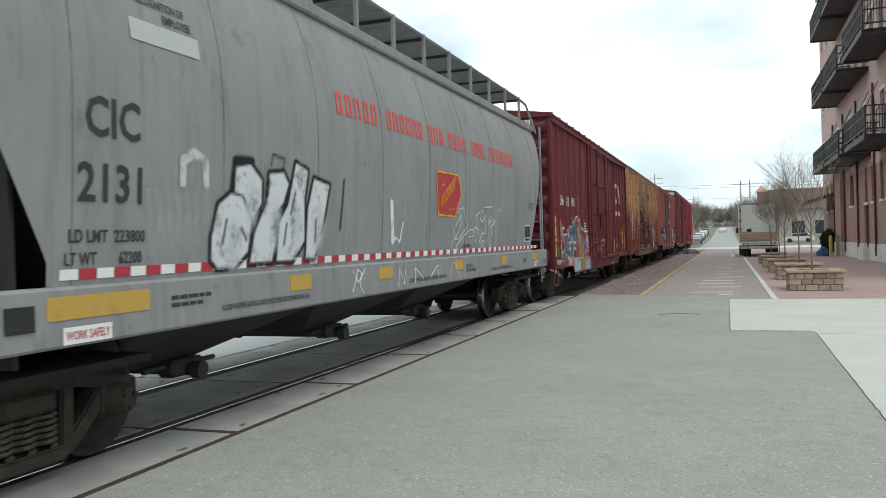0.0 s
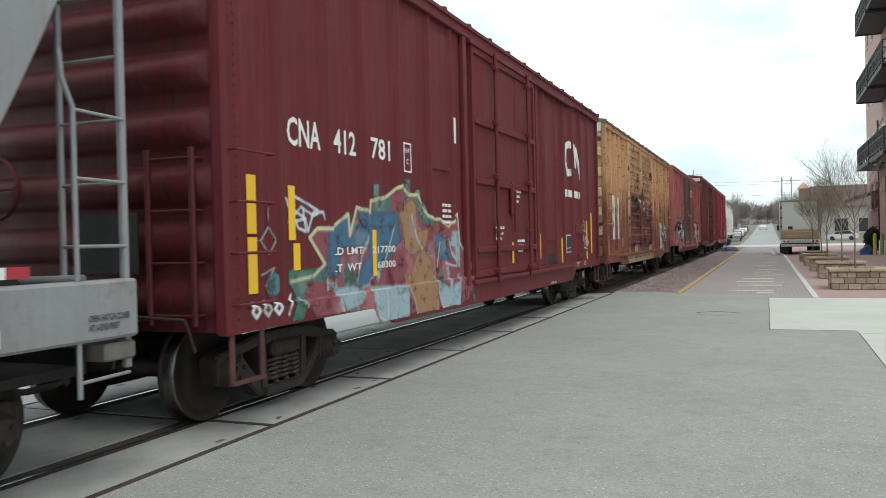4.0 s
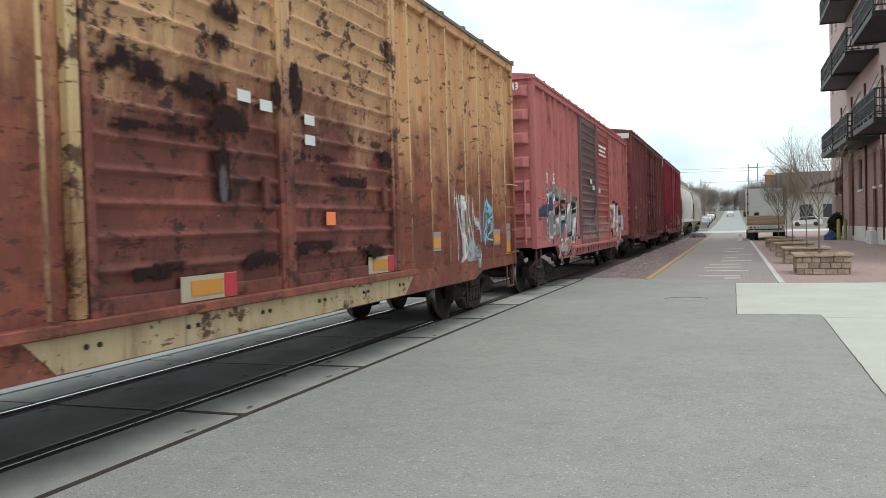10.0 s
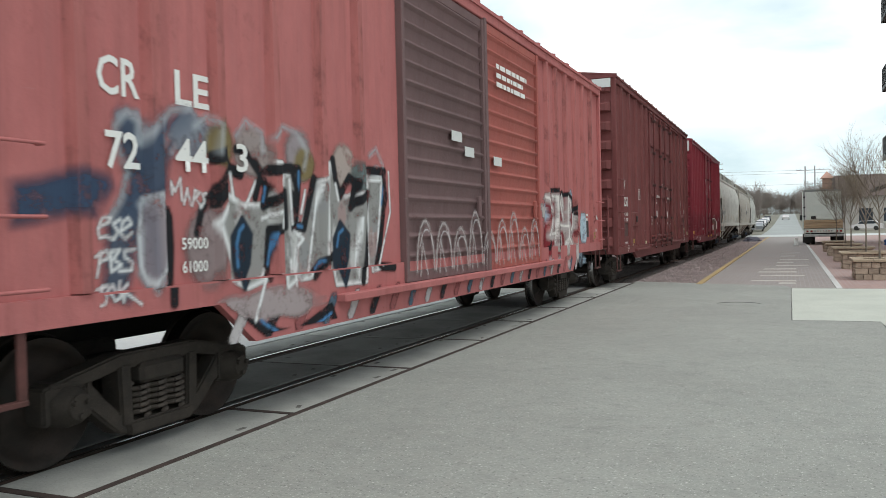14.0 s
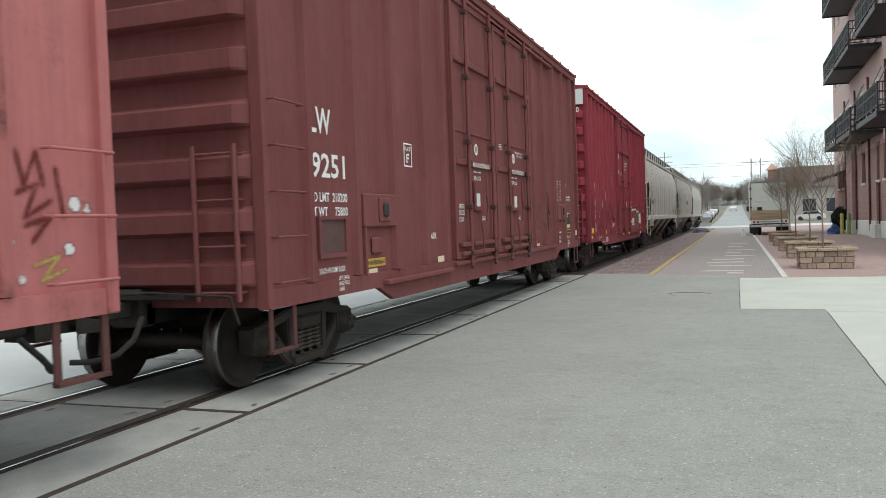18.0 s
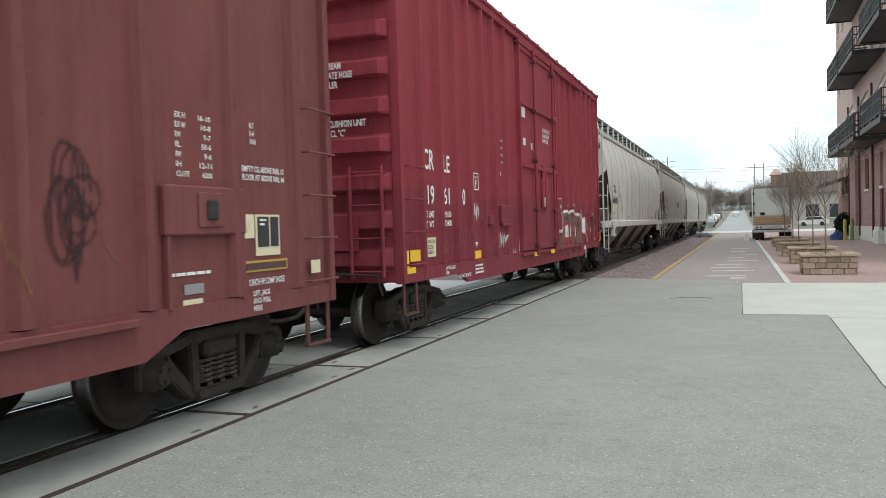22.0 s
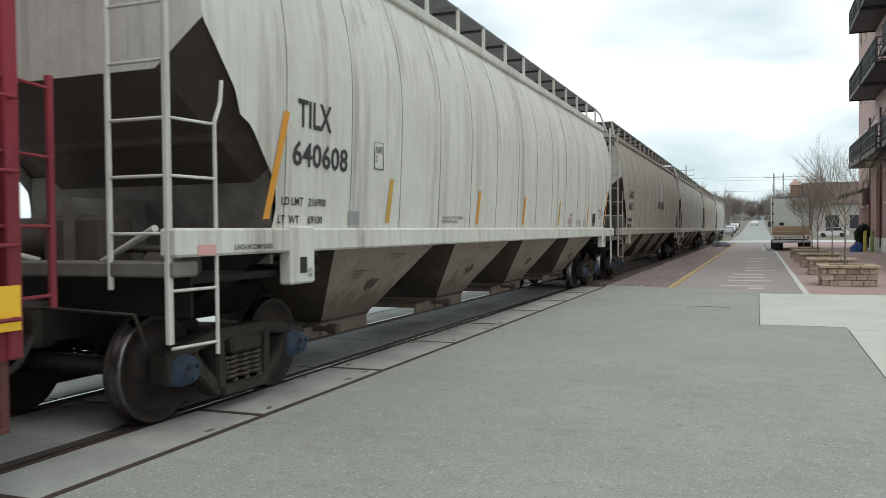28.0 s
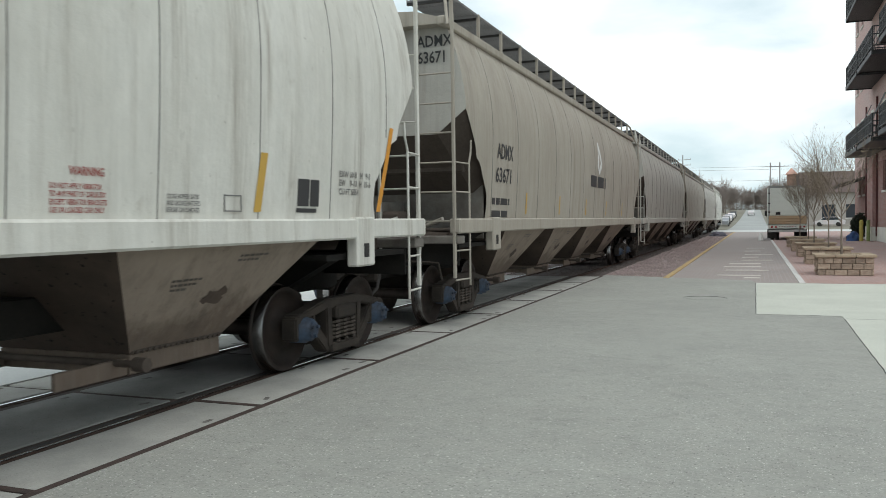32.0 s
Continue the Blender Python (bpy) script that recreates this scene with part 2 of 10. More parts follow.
def rust_paint(name, high, low, dark, z_lo, z_hi, amount=0.5, seed=0.0):
    """Sun-bleached paint above, bare rust below, with hard-edged dark scabs and runs."""
    m, n, l, p = nodes(name)
    co = n.new("ShaderNodeTexCoord").outputs["Object"]
    sep = n.new("ShaderNodeSeparateXYZ")
    l.new(co, sep.inputs[0])
    r = n.new("ShaderNodeMapRange")
    r.inputs[1].default_value, r.inputs[2].default_value = z_hi, z_lo
    l.new(sep.outputs[2], r.inputs[0])
    torn = noise_fac(n, l, co, 1.0, 8, 0.75, 0.2, 0.8, (2.2, 2.2, 0.6), seed + 1)
    add = n.new("ShaderNodeMath")
    add.operation = "ADD"
    l.new(r.outputs[0], add.inputs[0])
    l.new(torn, add.inputs[1])
    cut = n.new("ShaderNodeMapRange")
    cut.inputs[1].default_value, cut.inputs[2].default_value = 0.62, 1.15
    l.new(add.outputs[0], cut.inputs[0])
    top = mixed(n, l, noise_fac(n, l, co, 1.0, 6, 0.65, 0.35, 0.7, (4.0, 4.0, 0.5), seed + 2), high, tuple(0.55 * a + 0.45 * b for a, b in zip(high, low)))
    bare = mixed(n, l, noise_fac(n, l, co, 2.2, 7, 0.7, 0.4, 0.66, (1.3, 1.3, 0.7), seed + 3), low, tuple(0.35 * a + 0.65 * b for a, b in zip(low, dark)))
    c = mixed(n, l, cut.outputs[0], top, bare)
    orange = noise_fac(n, l, co, 3.5, 7, 0.7, 0.60, 0.68, (1, 1, 0.55), seed + 4)
    c = mixed(n, l, times(n, l, orange, 0.6), c, (0.30, 0.115, 0.035))
    runs = noise_fac(n, l, co, 1.0, 7, 0.7, 0.58, 0.72, (10, 10, 0.7), seed + 5)
    c = mixed(n, l, times(n, l, runs, 0.75), c, tuple(0.45 * a + 0.55 * b for a, b in zip(low, dark)))
    burnt = noise_fac(n, l, co, 1.15, 9, 0.74, 0.455, 0.535, (1.0, 1.0, 1.5), seed + 11)
    c = mixed(n, l, times(n, l, times(n, l, burnt, cut.outputs[0]), 0.6), c, tuple(0.22 * a + 0.78 * b for a, b in zip(low, dark)))
    t = 0.665 - 0.20 * amount
    scab = noise_fac(n, l, co, 2.4, 9, 0.72, t, t + 0.035, (1.0, 1.0, 1.15), seed + 7)
    c = mixed(n, l, times(n, l, scab, 0.92), c, dark)
    lying = noise_fac(n, l, co, 1.0, 7, 0.7, 0.59, 0.615, (3.0, 3.0, 9.0), seed + 8)
    c = mixed(n, l, times(n, l, lying, 0.85), c, dark)
    chip = noise_fac(n, l, co, 11, 4, 0.65, 0.675, 0.69, None)
    c = mixed(n, l, times(n, l, chip, 0.6), c, tuple(0.6 * v for v in dark))
    pale = noise_fac(n, l, co, 7, 5, 0.7, 0.70, 0.72, (1, 1, 0.8), seed + 9)
    c = mixed(n, l, times(n, l, pale, 0.5), c, (0.50, 0.38, 0.25))
    l.new(c, p.inputs["Base Color"])
    p.inputs["Roughness"].default_value = 0.62
    p.inputs["Specular IOR Level"].default_value = 0.3
    bump(n, l, p, noise_fac(n, l, co, 5.0, 7, 0.7, 0.3, 0.7), 0.35, 0.012)
    return m


def lettering(name, colour, wear=0.35):
    m, n, l, p = nodes(name)
    co = n.new("ShaderNodeTexCoord").outputs["Object"]
    w = noise_fac(n, l, co, 9.0, 6, 0.75, 0.55, 0.75)
    l.new(mixed(n, l, times(n, l, w, wear), colour, tuple(0.45 * v + 0.03 for v in colour)), p.inputs["Base Color"])
    p.inputs["Roughness"].default_value = 0.6
    return m


def asphalt():
    """Old bleached asphalt: broad patches, tar stains, coarse pale and dark stones."""
    m, n, l, p = nodes("asphalt")
    co = n.new("ShaderNodeTexCoord").outputs["Object"]
    c = mixed(n, l, noise_fac(n, l, co, 0.45, 8, 0.7, 0.3, 0.7), (0.412, 0.412, 0.375), (0.326, 0.327, 0.300))
    c = mixed(n, l, times(n, l, noise_fac(n, l, co, 1.0, 6, 0.65, 0.5, 0.75, (0.8, 1.6, 1), 4.0), 0.22), c, (0.253, 0.242, 0.219))
    c = mixed(n, l, times(n, l, noise_fac(n, l, co, 3.2, 8, 0.78, 0.48, 0.68), 0.5), c, (0.407, 0.396, 0.358))
    c = mixed(n, l, times(n, l, noise_fac(n, l, co, 5.5, 8, 0.8, 0.5, 0.68, (1, 1, 1), 6.0), 0.45), c, (0.208, 0.207, 0.190))
    grain = noise_fac(n, l, co, 38, 4, 0.75, 0.3, 0.7)
    c = mixed(n, l, times(n, l, grain, 0.5), c, (0.163, 0.165, 0.149))
    for scale, spread, colour, amount in ((40, 0.955, (0.70, 0.68, 0.63), 0.5), (75, 0.85, (0.58, 0.56, 0.53), 0.6), (50, 0.86, (0.13, 0.125, 0.12), 0.6)):
        v = n.new("ShaderNodeTexVoronoi")
        v.inputs["Scale"].default_value = scale
        l.new(co, v.inputs["Vector"])
        sep, pick, near = n.new("ShaderNodeSeparateColor"), n.new("ShaderNodeMapRange"), n.new("ShaderNodeMapRange")
        l.new(v.outputs["Color"], sep.inputs[0])
        l.new(sep.outputs[0], pick.inputs[0])
        pick.inputs[1].default_value, pick.inputs[2].default_value = spread, spread + 0.005
        l.new(v.outputs["Distance"], near.inputs[0])
        near.inputs[1].default_value, near.inputs[2].default_value = 0.42, 0.28
        c = mixed(n, l, times(n, l, times(n, l, pick.outputs[0], near.outputs[0]), amount), c, colour)
    l.new(c, p.inputs["Base Color"])
    p.inputs["Roughness"].default_value, p.inputs["Specular IOR Level"].default_value = 0.92, 0.25
    bump(n, l, p, grain, 0.45, 0.012)
    return m


def brickwork(name, one, two, mortar, width, height, relief=0.3):
    """Laid bricks too small to tell apart from here, on walls (y, z) and streets (x, y)."""
    m, n, l, p = nodes(name)
    co = n.new("ShaderNodeTexCoord").outputs["Object"]
    sep, com = n.new("ShaderNodeSeparateXYZ"), n.new("ShaderNodeCombineXYZ")
    l.new(co, sep.inputs[0])
    add = n.new("ShaderNodeMath")
    l.new(sep.outputs[0], add.inputs[0])
    l.new(sep.outputs[2], add.inputs[1])
    l.new(sep.outputs[1], com.inputs[0])
    l.new(add.outputs[0], com.inputs[1])
    b = n.new("ShaderNodeTexBrick")
    b.inputs["Color1"].default_value, b.inputs["Color2"].default_value, b.inputs["Mortar"].default_value = (*one, 1), (*two, 1), (*mortar, 1)
    b.inputs["Scale"].default_value, b.inputs["Mortar Size"].default_value = 1.0, 0.008
    b.inputs["Brick Width"].default_value, b.inputs["Row Height"].default_value = width, height
    l.new(com.outputs[0], b.inputs["Vector"])
    c = mixed(n, l, times(n, l, noise_fac(n, l, co, 0.5, 7, 0.65, 0.35, 0.7), 0.4), b.outputs["Color"], tuple(0.5 * v + 0.16 for v in mortar))
    c = mixed(n, l, times(n, l, noise_fac(n, l, co, 4.0, 6, 0.7, 0.5, 0.75), 0.35), c, tuple(0.6 * v for v in one))
    l.new(c, p.inputs["Base Color"])
    p.inputs["Roughness"].default_value = 0.92
    bump(n, l, p, noise_fac(n, l, co, 20, 4, 0.7, 0.3, 0.7), relief, 0.01)
    return m


ASPHALT = asphalt()
CONCRETE = surface("concrete", (0.58, 0.59, 0.52), (0.50, 0.51, 0.45), 0.9, 0, 0.7, 30, (0.33, 0.33, 0.30), 0.63, 0.25, 0.006)
PANEL = surface("panel_concrete", (0.44, 0.435, 0.40), (0.31, 0.31, 0.29), 0.9, 0, 1.4, 45, (0.10, 0.09, 0.08), 0.68, 0.3, 0.006, 0.10)
# panels between the rails: shade under the train put into the colour
GAUGE_PANEL = surface("shade_dark_concrete", (0.30, 0.295, 0.275), (0.19, 0.187, 0.176), 0.85, 0, 1.2, 40, (0.07, 0.065, 0.06), 0.68, 0.3, 0.006, 0.10)
PALE_ROAD = surface("pale_road", (0.62, 0.63, 0.615), (0.52, 0.53, 0.515), 0.9, 0, 0.25, 30)
EARTH = surface("earth", (0.20, 0.19, 0.145), (0.27, 0.25, 0.21), 0.95, 0, 0.08, 8)
RUBBER = surface("rubber", (0.035, 0.033, 0.032), (0.055, 0.05, 0.045), 0.85, 0, 4, 60)
RUST_STRIP = surface("rusty_edge", (0.075, 0.05, 0.042), (0.045, 0.034, 0.03), 0.9, 0, 5, 60)
RAIL_SIDE = surface("rail_rust", (0.09, 0.05, 0.035), (0.05, 0.032, 0.027), 0.85, 0.2, 3, 50)
RAIL_TOP = surface("rail_polish", (0.55, 0.55, 0.54), (0.42, 0.42, 0.42), 0.24, 1.0, 2, 80, None, 0.7, 0.05, 0.002)
BALLAST = surface("ballast", (0.36, 0.275, 0.262), (0.26, 0.20, 0.192), 0.95, 0, 1.5, 22, (0.50, 0.41, 0.39), 0.6, 0.9, 0.05)
BRICK_STREET = brickwork("street_brick", (0.315, 0.262, 0.245), (0.275, 0.228, 0.213), (0.33, 0.30, 0.28), 0.22, 0.105)
# track stones with the train's shade painted into their colour
SHADE_BALLAST = surface("shade_ballast", (0.12, 0.10, 0.092), (0.18, 0.145, 0.135), 0.95, 0, 1.5, 22, (0.25, 0.20, 0.19), 0.62, 0.9, 0.05)
YELLOW_PAINT = surface("yellow_road_paint", (0.60, 0.41, 0.17), (0.42, 0.31, 0.15), 0.85, 0, 3, 16, (0.30, 0.24, 0.20), 0.56)
WHITE_PAINT = surface("white_road_paint", (0.72, 0.71, 0.69), (0.55, 0.53, 0.51), 0.85, 0, 3, 14, (0.34, 0.28, 0.26), 0.58)
STEEL_DARK = surface("truck_steel", (0.034, 0.029, 0.025), (0.062, 0.050, 0.041), 0.8, 0.2, 5, 50, (0.11, 0.09, 0.075), 0.68, 0.3, 0.006)
WHEEL_STEEL = surface("wheel_steel", (0.028, 0.023, 0.020), (0.05, 0.036, 0.03), 0.6, 0.4, 6, 50)
TREAD_STEEL = surface("wheel_tread", (0.30, 0.295, 0.29), (0.18, 0.175, 0.17), 0.26, 1.0, 6, 60)
BLACK_STEEL = surface("black_steel", (0.03, 0.03, 0.032), (0.05, 0.048, 0.045), 0.6, 0.3, 4, 40)
# near-black: shade beneath the cars is put into this underframe colour
UNDER_SHADE_BLACK = surface("underframe_shade_black", (0.012, 0.011, 0.010), (0.022, 0.019, 0.016), 0.85, 0, 3, 30)

# ---- the train ----
TRACK_X, BEND_Y, BEND_R = -5.515, 107.0, 140.0
WHEEL_R, AXLE_GAP = 0.457, 1.72


def gone(t):
    """Metres that the train has rolled by t seconds."""
    u = t / 32.0
    return sum(c * u ** (k + 1) for k, c in enumerate((114.6374, 6.71, -13.8211, 5.0768, 1.1277, 0.9017)))


def on_track(a):
    """The point of the track's middle line a metres along it, and its heading."""
    if a <= BEND_Y:
        return TRACK_X, a, 0.0
    h = (a - BEND_Y) / BEND_R
    return TRACK_X - BEND_R * (1 - math.cos(h)), BEND_Y + BEND_R * math.sin(h), h


def car_pose(middle, half):
    x0, y0, _ = on_track(middle - half)
    x1, y1, _ = on_track(middle + half)
    return pose((x0 + x1) / 2, (y0 + y1) / 2, 0, 0, 0, math.degrees(math.atan2(x0 - x1, y1 - y0)))



# ---- ground ----
def rise(y):
    """Height of the land: level by the crossing, climbing far up the street."""
    u = min(max((y - 112.0) / 340.0, 0.0), 1.0)
    return 5.6 * u * u * (3 - 2 * u)


def ground_sheet():
    xs = [-3000, -400, -120, -60, -30, -12, 0, 12, 30, 60, 120, 400, 3000]
    ys = [-3000, -400, -60, 0, 60, 105, 120, 140, 160, 180, 200, 230, 260, 300, 340, 370, 420, 460, 800, 3000]
    g = Geo().grid([[(x, y, rise(y) - 0.08) for x in xs] for y in ys])
    thing("ground", "dull grass and bare earth sheet reaching the horizon", "ground", geo=g, material=EARTH, kind="structure")


ground_sheet()


def slab(name, label, category, poly, z0, z1, material):
    return thing(name, label, category, geo=Geo().prism(poly, z0, z1, "z"), material=material, kind="structure")


slab("road", "old grey asphalt of the crossing street", "road", [(-4.02, -14), (1.19, -14), (1.19, 7.1), (1.27, 13.85), (1.27, 14.2), (0.0, 14.2), (0.0, 21.05), (-0.1, 21.9), (-4.02, 23.3)], -0.2, 0.0, ASPHALT)
slab("road_far_side", "pale worn asphalt beyond the track", "road", [(-40, -14), (-7.05, -14), (-7.05, 22.5), (-40, 26)], -0.2, -0.004, PALE_ROAD)
slab("pavement", "pale concrete corner pavement", "pavement", [(0.004, 14.204), (1.274, 14.204), (1.274, 13.85), (1.194, 7.1), (1.194, -14), (30, -14), (30, 20.2), (3.0, 21.1), (0.004, 21.05)], -0.2, 0.002, CONCRETE)
slab("brick_street", "worn dark red brick street beside the track", "road", [(-2.15, 22.6), (-0.1, 21.9), (0.0, 21.06), (1.12, 21.06), (1.12, 98), (-2.15, 98)], -0.2, -0.012, BRICK_STREET)
slab("brick_pavement", "red brick pavement beside the building", "pavement", [(1.12, 21.07), (3.0, 21.12), (30, 20.22), (30, 64), (9, 64), (9, 98), (1.12, 98)], -0.2, 0.0, brickwork("red_brick_paving", (0.40, 0.245, 0.215), (0.32, 0.19, 0.17), (0.38, 0.31, 0.28), 0.22, 0.105))
slab("cross_street", "pale concrete cross street", "road", [(-60, 98.02), (60, 98.02), (60, 113), (-60, 113)], -0.2, -0.006, PALE_ROAD)
slab("track_bed", "pinkish crushed stone bed of the railway", "track bed", [(-9.5, 23.0), (-4.02, 23.3), (-2.35, 22.7), (-2.35, 98), (-9.5, 98)], -0.3, -0.05, BALLAST)


FAR_ROAD = surface("grey_far_road", (0.40, 0.41, 0.40), (0.34, 0.35, 0.34), 0.9, 0, 0.1, 4)


slab("track_bed_middle", "crushed stone darkened for train shade between and beside the rails", "track bed", [(-7.0, 23.0), (-4.15, 23.25), (-4.15, 98), (-7.0, 98)], -0.1, -0.042, SHADE_BALLAST)


def far_road():
    g = Geo()
    ys = [113, 120, 140, 160, 180, 200, 230, 260, 300, 340, 370, 410, 455]
    g.grid([[(x, y, rise(y) - 0.03) for x in (-3.6, -0.8, 2.0)] for y in ys])
    thing("road_uphill", "pale street climbing between trees", "road", geo=g, material=FAR_ROAD, kind="structure")


far_road()


# ---- rails and crossing panels ----
def rails():
    path = [(-30, 0)] + [(a, 0) for a in range(-20, 108, 8)] + [(a, 1) for a in range(108, 200, 4)]
    for s, name in ((1, "near"), (-1, "far")):
        for lo, hi, w, mat, tag in ((-0.16, -0.010, 0.058, RAIL_SIDE, "rail"), (-0.012, 0.0, 0.019, RAIL_TOP, "rail_head")):
            rows = [[], [], [], []]
            for a, _ in path:
                x, y, h = on_track(a)
                nx, ny = math.cos(h), math.sin(h)
                c = s * 0.7525
                # near polished strip narrowed to imitate its dimmer reflection beside the train
                w = 0.010 if s > 0 and tag == "rail_head" else w
                for r, (d, z) in zip(rows, ((c - w, lo), (c - w, hi), (c + w, hi), (c + w, lo))):
                    r.append((x + nx * d, y + ny * d, z))
            g = Geo()
            for p, q in zip(rows, rows[1:]):
                g.grid([p, q], False)
            if tag == "rail":
                rail = thing("rail", "rusty steel rail with a polished head", "rail", "rails of the track", geo=g, material=mat)
            else:
                part("rail_head", g, mat, rail, "polished running surface")


rails()


JOINT_Y = 6.0


def crossing_panels():
    field = Geo().box(-0.33, 0.33, -1.168, 1.168, -0.15, 0.0, 0.014).mesh("concrete_panel")
    gauge = Geo().box(-0.58, 0.58, -1.165, 1.165, -0.15, -0.006, 0.014).mesh("concrete_panel")
    bolt = Geo().box(-0.02, 0.02, -0.05, 0.05, 0.0, 0.003).mesh("bolt_recess")
    slab("crossing_bed", "dark rusty bed round the concrete crossing panels", "track bed", [(-7.06, -20), (-4.025, -20), (-4.025, 22.9), (-7.06, 22.9)], -0.3, -0.016, RUST_STRIP)
    c = thing("level_crossing", "grey concrete panels laid round both rails at the crossing", "level crossing")
    rnd = random.Random(5)
    wide = Geo().box(-0.33, 0.33, -0.032, 0.032, -0.1, 0.001).mesh("joint_strip")
    for k in range(-9, 8):
        at_joint = part("joint_strip", wide, RUST_STRIP, c)
        at_joint.matrix_basis = pose(-4.355, JOINT_Y + 2.4 * k, 0)
        y = JOINT_Y + 2.4 * k - 1.2
        for x, me in ((-4.355, field), (TRACK_X, gauge), (-6.675, field)):
            p = part("concrete_panel", me, GAUGE_PANEL if me is gauge else PANEL, c)
            p.matrix_basis = pose(x, y, rnd.uniform(-0.005, 0.0), 0, 0, rnd.uniform(-0.12, 0.12))
            if k > -3:
                for dy in (-0.95, -0.45, 0.1, 0.5, 0.95):
                    for dx in ((-0.24, 0.22) if me is field else (-0.42, 0.42)):
                        if rnd.random() < 0.34:
                            q = part("bolt_recess", bolt, PIT, p)
                            q.matrix_basis = pose(dx + rnd.uniform(-0.04, 0.04), dy + rnd.uniform(-0.1, 0.1), 0.0 if me is field else -0.006, 0, 0, rnd.uniform(-25, 25))
    for x0, x1, m, name in ((-4.715, -4.69, RUBBER, "flangeway_filler"), (-4.885, -4.83, RUBBER, "flangeway_filler"), (-4.02, -3.955, RUST_STRIP, "edge_strip")):
        part(name, Geo().box(x0, x1, -20, 22.8, -0.08, -0.010 if m is RUBBER else 0.003), m, c)


PIT = surface("panel_pit", (0.11, 0.10, 0.09), (0.17, 0.16, 0.15), 0.9, 0, 8, 60)
crossing_panels()


# ---- the street beside the track ----
STONE = surface("tan_stone", (0.47, 0.37, 0.285), (0.35, 0.265, 0.205), 0.92, 0, 7, 22, None, 0.7, 0.6, 0.02, 0.3)
MORTAR = surface("tan_mortar", (0.36, 0.29, 0.23), (0.28, 0.22, 0.175), 0.95, 0, 5, 40)
CAP_STONE = surface("cap_stone", (0.45, 0.355, 0.255), (0.36, 0.28, 0.205), 0.9, 0, 3, 25)
BARK = surface("bark", (0.19, 0.155, 0.125), (0.27, 0.22, 0.17), 0.9, 0, 6, 40)
BUDS = surface("ochre_buds", (0.42, 0.35, 0.22), (0.33, 0.27, 0.17), 0.8, 0, 5, 40)
SOIL = surface("soil", (0.06, 0.045, 0.035), (0.09, 0.07, 0.055), 0.95, 0, 6, 40)
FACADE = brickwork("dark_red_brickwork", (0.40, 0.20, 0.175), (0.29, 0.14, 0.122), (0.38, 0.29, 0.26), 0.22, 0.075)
# paler brick for the wall above 5.4 m
FACADE_HIGH = brickwork("pale_red_brickwork", (0.60, 0.40, 0.365), (0.50, 0.325, 0.295), (0.56, 0.44, 0.41), 0.22, 0.075)
BASE_STONE = surface("pale_base_stone", (0.76, 0.75, 0.69), (0.62, 0.61, 0.56), 0.9, 0, 1.2, 20)
DOOR_RED = surface("dark_red_door", (0.10, 0.03, 0.028), (0.13, 0.04, 0.036), 0.5, 0, 2, 30)
WOOD_POLE = surface("grey_pole_wood", (0.42, 0.41, 0.40), (0.34, 0.33, 0.32), 0.9, 0, 3, 30)
SLEEPER_WOOD = surface("sleeper_wood", (0.17, 0.14, 0.125), (0.12, 0.10, 0.09), 0.9, 0, 3, 30)
WIRE = surface("black_wire", (0.03, 0.03, 0.03), (0.04, 0.04, 0.04), 0.7, 0, 1, 10, None, 0.7, 0)
BOX_WHITE = surface("truck_box_white", (0.78, 0.80, 0.73), (0.72, 0.74, 0.67), 0.5, 0, 0.7, 20)
LIFT_TAN = surface("weathered_lift_tan", (0.55, 0.38, 0.23), (0.45, 0.33, 0.22), 0.7, 0, 2, 30)
CHROME = surface("dull_chrome", (0.55, 0.55, 0.53), (0.35, 0.35, 0.34), 0.35, 0.9, 3, 30)
LAMP_RED = surface("lamp_red", (0.35, 0.02, 0.02), (0.25, 0.02, 0.02), 0.3, 0, 3, 30)
LEAF_DARK = surface("dark_evergreen", (0.025, 0.032, 0.022), (0.04, 0.045, 0.03), 0.8, 0, 4, 30)
BLUE_PLASTIC = surface("blue_plastic", (0.04, 0.085, 0.25), (0.05, 0.1, 0.2), 0.5, 0, 4, 30)
BOLLARD_Y = surface("bollard_yellow", (0.52, 0.42, 0.10), (0.42, 0.35, 0.10), 0.6, 0, 4, 30)
BOLLARD_G = surface("bollard_green", (0.25, 0.30, 0.12), (0.2, 0.24, 0.1), 0.6, 0, 4, 30)
AWNING = surface("dark_awning", (0.045, 0.04, 0.035), (0.06, 0.05, 0.045), 0.8, 0, 2, 20)


def glass():
    m, n, l, p = nodes("window_glass")
    p.inputs["Base Color"].default_value = (0.045, 0.055, 0.065, 1)
    p.inputs["Roughness"].default_value = 0.06
    p.inputs["Specular IOR Level"].default_value = 0.6
    return m


GLASS = glass()

